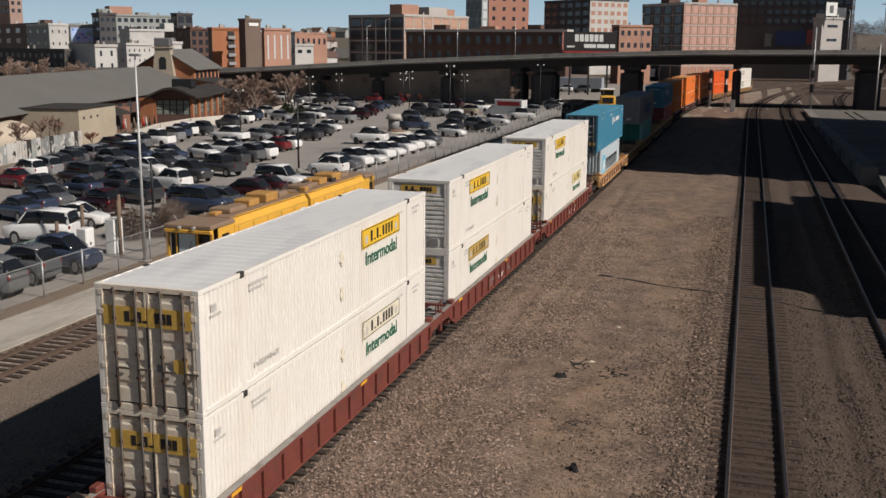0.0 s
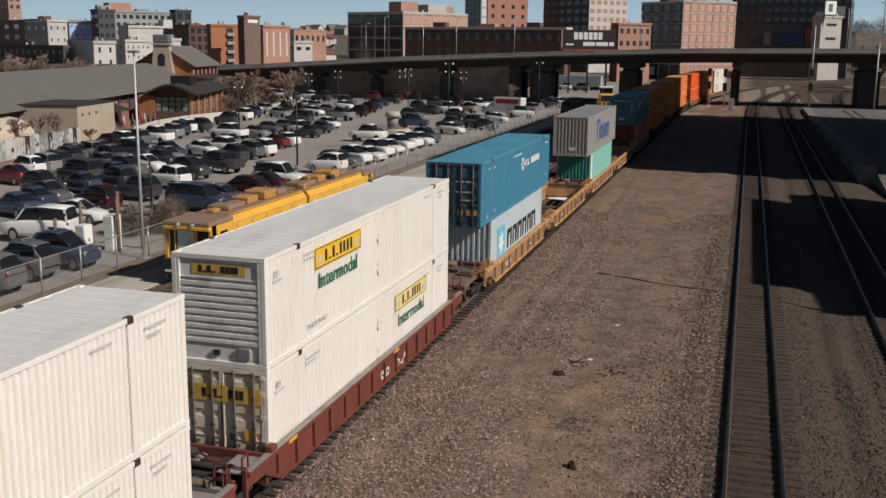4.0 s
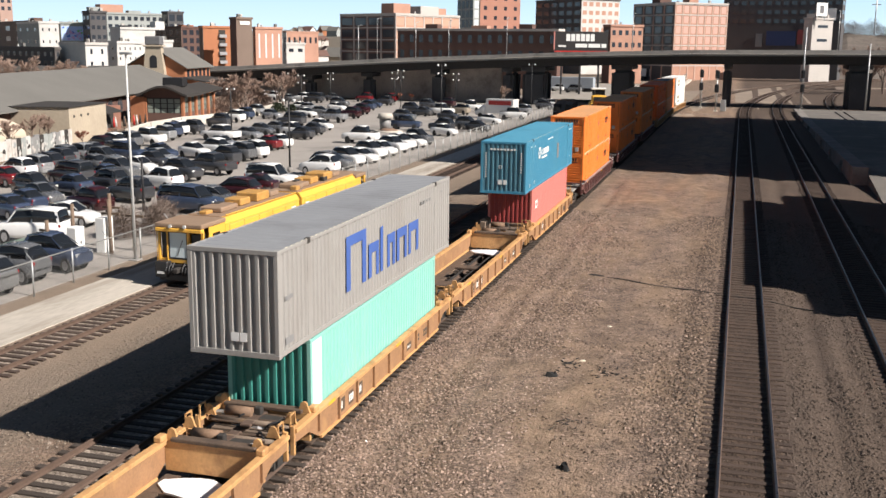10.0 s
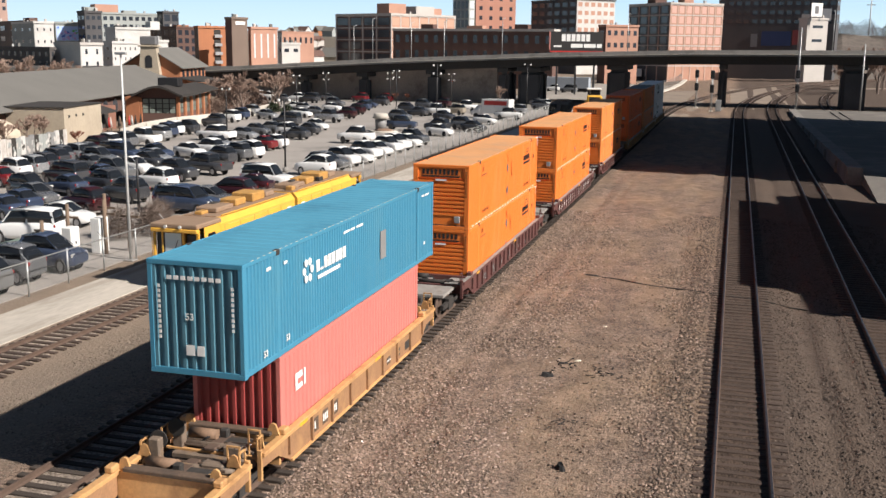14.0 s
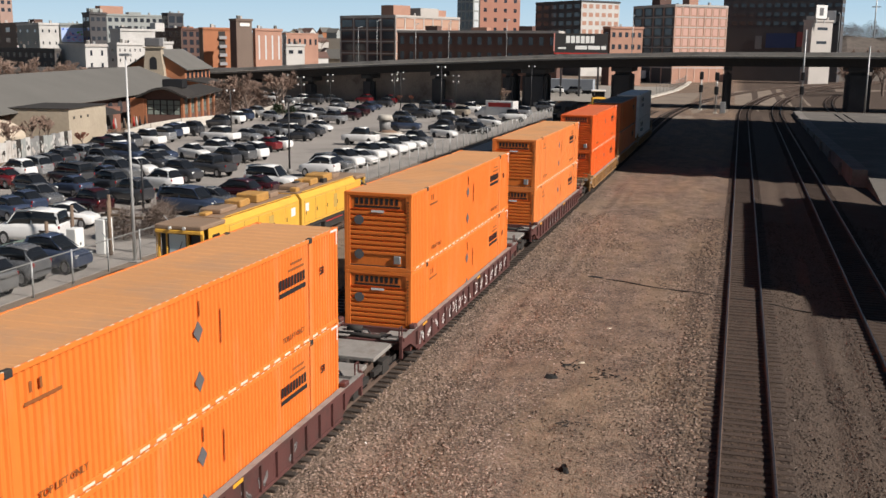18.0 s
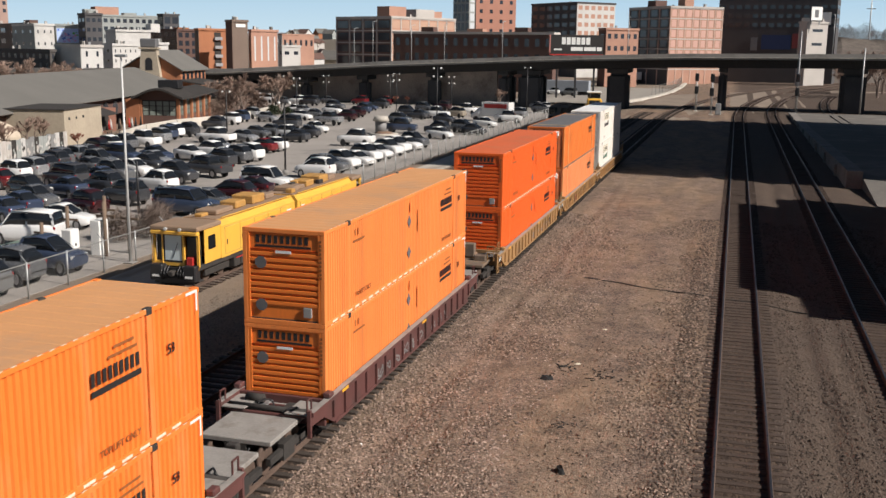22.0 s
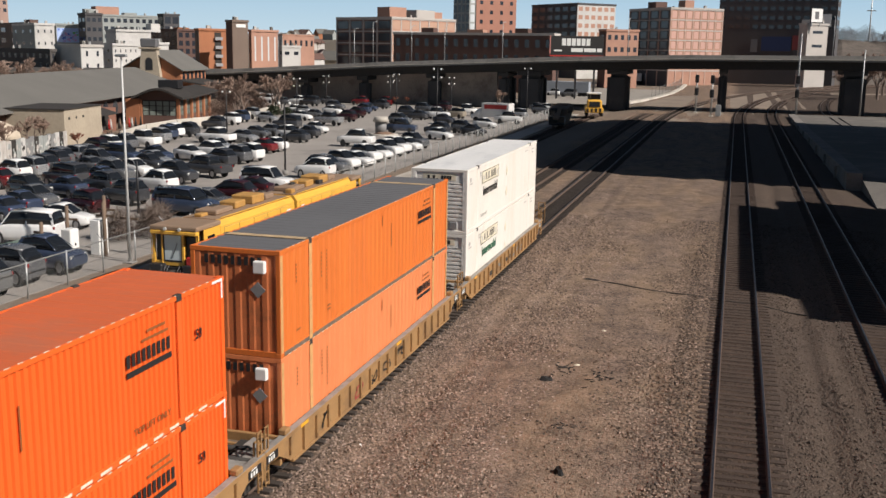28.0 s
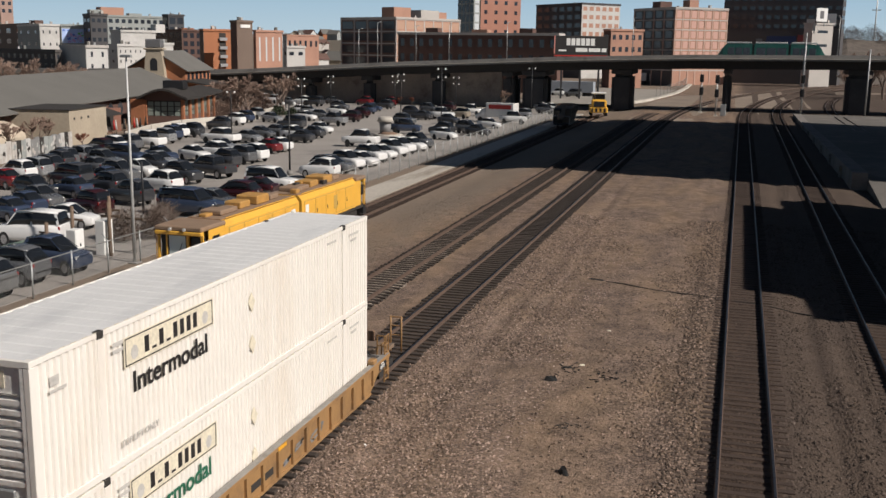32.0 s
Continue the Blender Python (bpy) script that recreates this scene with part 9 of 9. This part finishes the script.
def sky_backdrop():
    """The pale blue of the low sky, all round, far beyond everything."""
    m = bpy.data.materials.new("low_sky")
    m.use_nodes = True
    N, L = m.node_tree.nodes, m.node_tree.links
    N.remove(N["Principled BSDF"])
    em = N.new("ShaderNodeEmission")
    tc = N.new("ShaderNodeTexCoord")
    sp = N.new("ShaderNodeSeparateXYZ")
    L.new(tc.outputs["Object"], sp.inputs[0])
    mr = N.new("ShaderNodeMapRange")
    mr.inputs["From Min"].default_value, mr.inputs["From Max"].default_value = 0, 320
    L.new(sp.outputs["Z"], mr.inputs["Value"])
    rp = N.new("ShaderNodeValToRGB")
    rp.color_ramp.elements[0].color, rp.color_ramp.elements[1].color = (0.49, 0.61, 0.68, 1), (0.28, 0.45, 0.60, 1)
    L.new(mr.outputs[0], rp.inputs[0])
    L.new(rp.outputs[0], em.inputs["Color"])
    L.new(em.outputs[0], N["Material Output"].inputs["Surface"])
    bm = bmesh.new()
    n = 72
    lo = [bm.verts.new((4200 * math.cos(2 * math.pi * i / n), 4200 * math.sin(2 * math.pi * i / n), -40)) for i in range(n)]
    hi = [bm.verts.new((4200 * math.cos(2 * math.pi * i / n), 4200 * math.sin(2 * math.pi * i / n), 360)) for i in range(n)]
    for i in range(n):
        bm.faces.new((lo[(i + 1) % n], lo[i], hi[i], hi[(i + 1) % n]))
    return tagged(part("backdrop_sky", bm, m), "pale blue winter sky at the horizon", "sky", kind="structure")


sky_backdrop()


# ---------- streetcar on the viaduct ----------
def streetcar():
    """Three-section tram; its nose points to -x."""
    t = thing("streetcar", "dark teal three-section streetcar crossing the viaduct", "streetcar")
    green = mat("teal_tram_paint", (0.02, 0.10, 0.085), 0.35, vary=0.08)
    for i, (a, b) in enumerate(((0.0, 6.6), (7.0, 13.5), (13.9, 20.5))):
        bm = bmesh.new()
        if i == 0:
            loft(bm, [[(x, y, z) for y, z in ((-w, z0), (w, z0), (w, z1), (-w, z1))] for x, w, z0, z1 in ((0.0, 0.9, 0.4, 1.1), (0.9, 1.25, 0.35, 2.6), (1.6, 1.3, 0.35, 3.3), (b, 1.3, 0.35, 3.4))])
        elif i == 2:
            loft(bm, [[(x, y, z) for y, z in ((-w, z0), (w, z0), (w, z1), (-w, z1))] for x, w, z0, z1 in ((a, 1.3, 0.35, 3.4), (b - 1.6, 1.3, 0.35, 3.3), (b - 0.9, 1.25, 0.35, 2.6), (b, 0.9, 0.4, 1.1))])
        else:
            box(bm, a, b, -1.3, 1.3, 0.35, 3.4)
        for f in bm.faces:
            f.smooth = False
        sec = part("section", bm, green, t)
        w0, w1 = (a + 1.8, b - 0.3) if i == 0 else ((a + 0.3, b - 1.8) if i == 2 else (a + 0.3, b - 0.3))
        n = 3
        for k in range(n):
            u = w0 + (w1 - w0) * k / n
            for sg in (-1, 1):
                part("window", bm_box(u + 0.12, u + (w1 - w0) / n - 0.12, min(sg * 1.3, sg * 1.32), max(sg * 1.3, sg * 1.32), 1.2, 2.6), M["pane"], sec)
        part("roof_unit", soft_box(a + 1.6 if i == 0 else a + 0.2, b - 1.6 if i == 2 else b - 0.2, -1.1, 1.1, 3.42, 3.75, 0.06), M["pale_steel"], t)
        for u in (a + 2.4, b - 2.4):
            for sg in (-1, 1):
                part("wheel", bm_cyl((u, sg * 0.65, 0.33), (u, sg * 0.8, 0.33), 0.33, n=12), M["rust"], t)
    for a in (6.6, 13.5):
        part("bellows", bm_box(a, a + 0.4, -1.1, 1.1, 0.5, 3.2), M["black"], t)
    part("windscreen", poly_plate([(0.05, -0.85, 1.15), (0.05, 0.85, 1.15), (0.88, 1.05, 2.5), (0.88, -1.05, 2.5)], (-0.03, 0, 0.02)), M["glass"], t)
    return t


TRAM, TRAM_X, TRAM_V = streetcar(), -4.9, 11.0

# brick corner block between the shed and the pavilion, with clutter on its terrace
t = thing("corner_block", "small brick corner block with a dark awning", "building", m=pose(-82.0, 116.5, LOW, 0, 0, 12))
part("wall", bm_box(-5, 0, 0, 11.0, -0.5, 3.3), paint("red_brown_brick", (0.24, 0.115, 0.08)), t)
# flat dark plate on the wall painting the shade of a recess
part("recess", bm_box(0.0, 0.05, 5.2, 8.2, 0.4, 3.2), M["dark"], t)
part("awning", poly_plate([(0, -0.3, 3.4), (2.2, -0.3, 2.7), (2.2, 6.3, 2.7), (0, 6.3, 3.4)], (0, 0, 0.12)), M["dark"], t)
part("door", bm_box(0.0, 0.06, 2.2, 3.6, -0.3, 2.4), M["dark"], t)
rc = random.Random(6)
for i in range(14):
    x, y = -79.0 - 0.12 * i + rc.uniform(-1.2, 0.6), 115.5 + i * 0.9
    k = thing("patio_table", "small patio table with a folded parasol", "table", "patio tables", m=pose(x, y, LOW, 0, 0, rc.uniform(0, 90)))
    part("tabletop", bm_cyl((0, 0, 0.7), (0, 0, 0.75), 0.45, n=10), M["wood"], k)
    part("leg", bm_cyl((0, 0, 0), (0, 0, 0.7), 0.06, n=6), M["black"], k)
    part("parasol", bm_cyl((0, 0, 0.9), (0, 0, 2.2), 0.2, 0.05, n=8), (WHITE_B, M["dark"], M["burnt_steel"], M["dark"], M["red_paint"])[i % 5], k)


# ---------- motion of the train ----------
def motions():
    for ob, along, z in RIDERS:
        rows = []
        for t, s in RUN:
            x, y, h = on_track(TRAIN_X, along - s)
            rows.append((t, pose(x, y, z, 0, 0, h)))
        walk(ob, rows)
    # the streetcar drives along the viaduct at a steady pace
    walk(TRAM, [(t, pose(TRAM_X + TRAM_V * (32 - t), 217.5, 9.85)) for t in (0, 8, 16, 24, 32)])


motions()
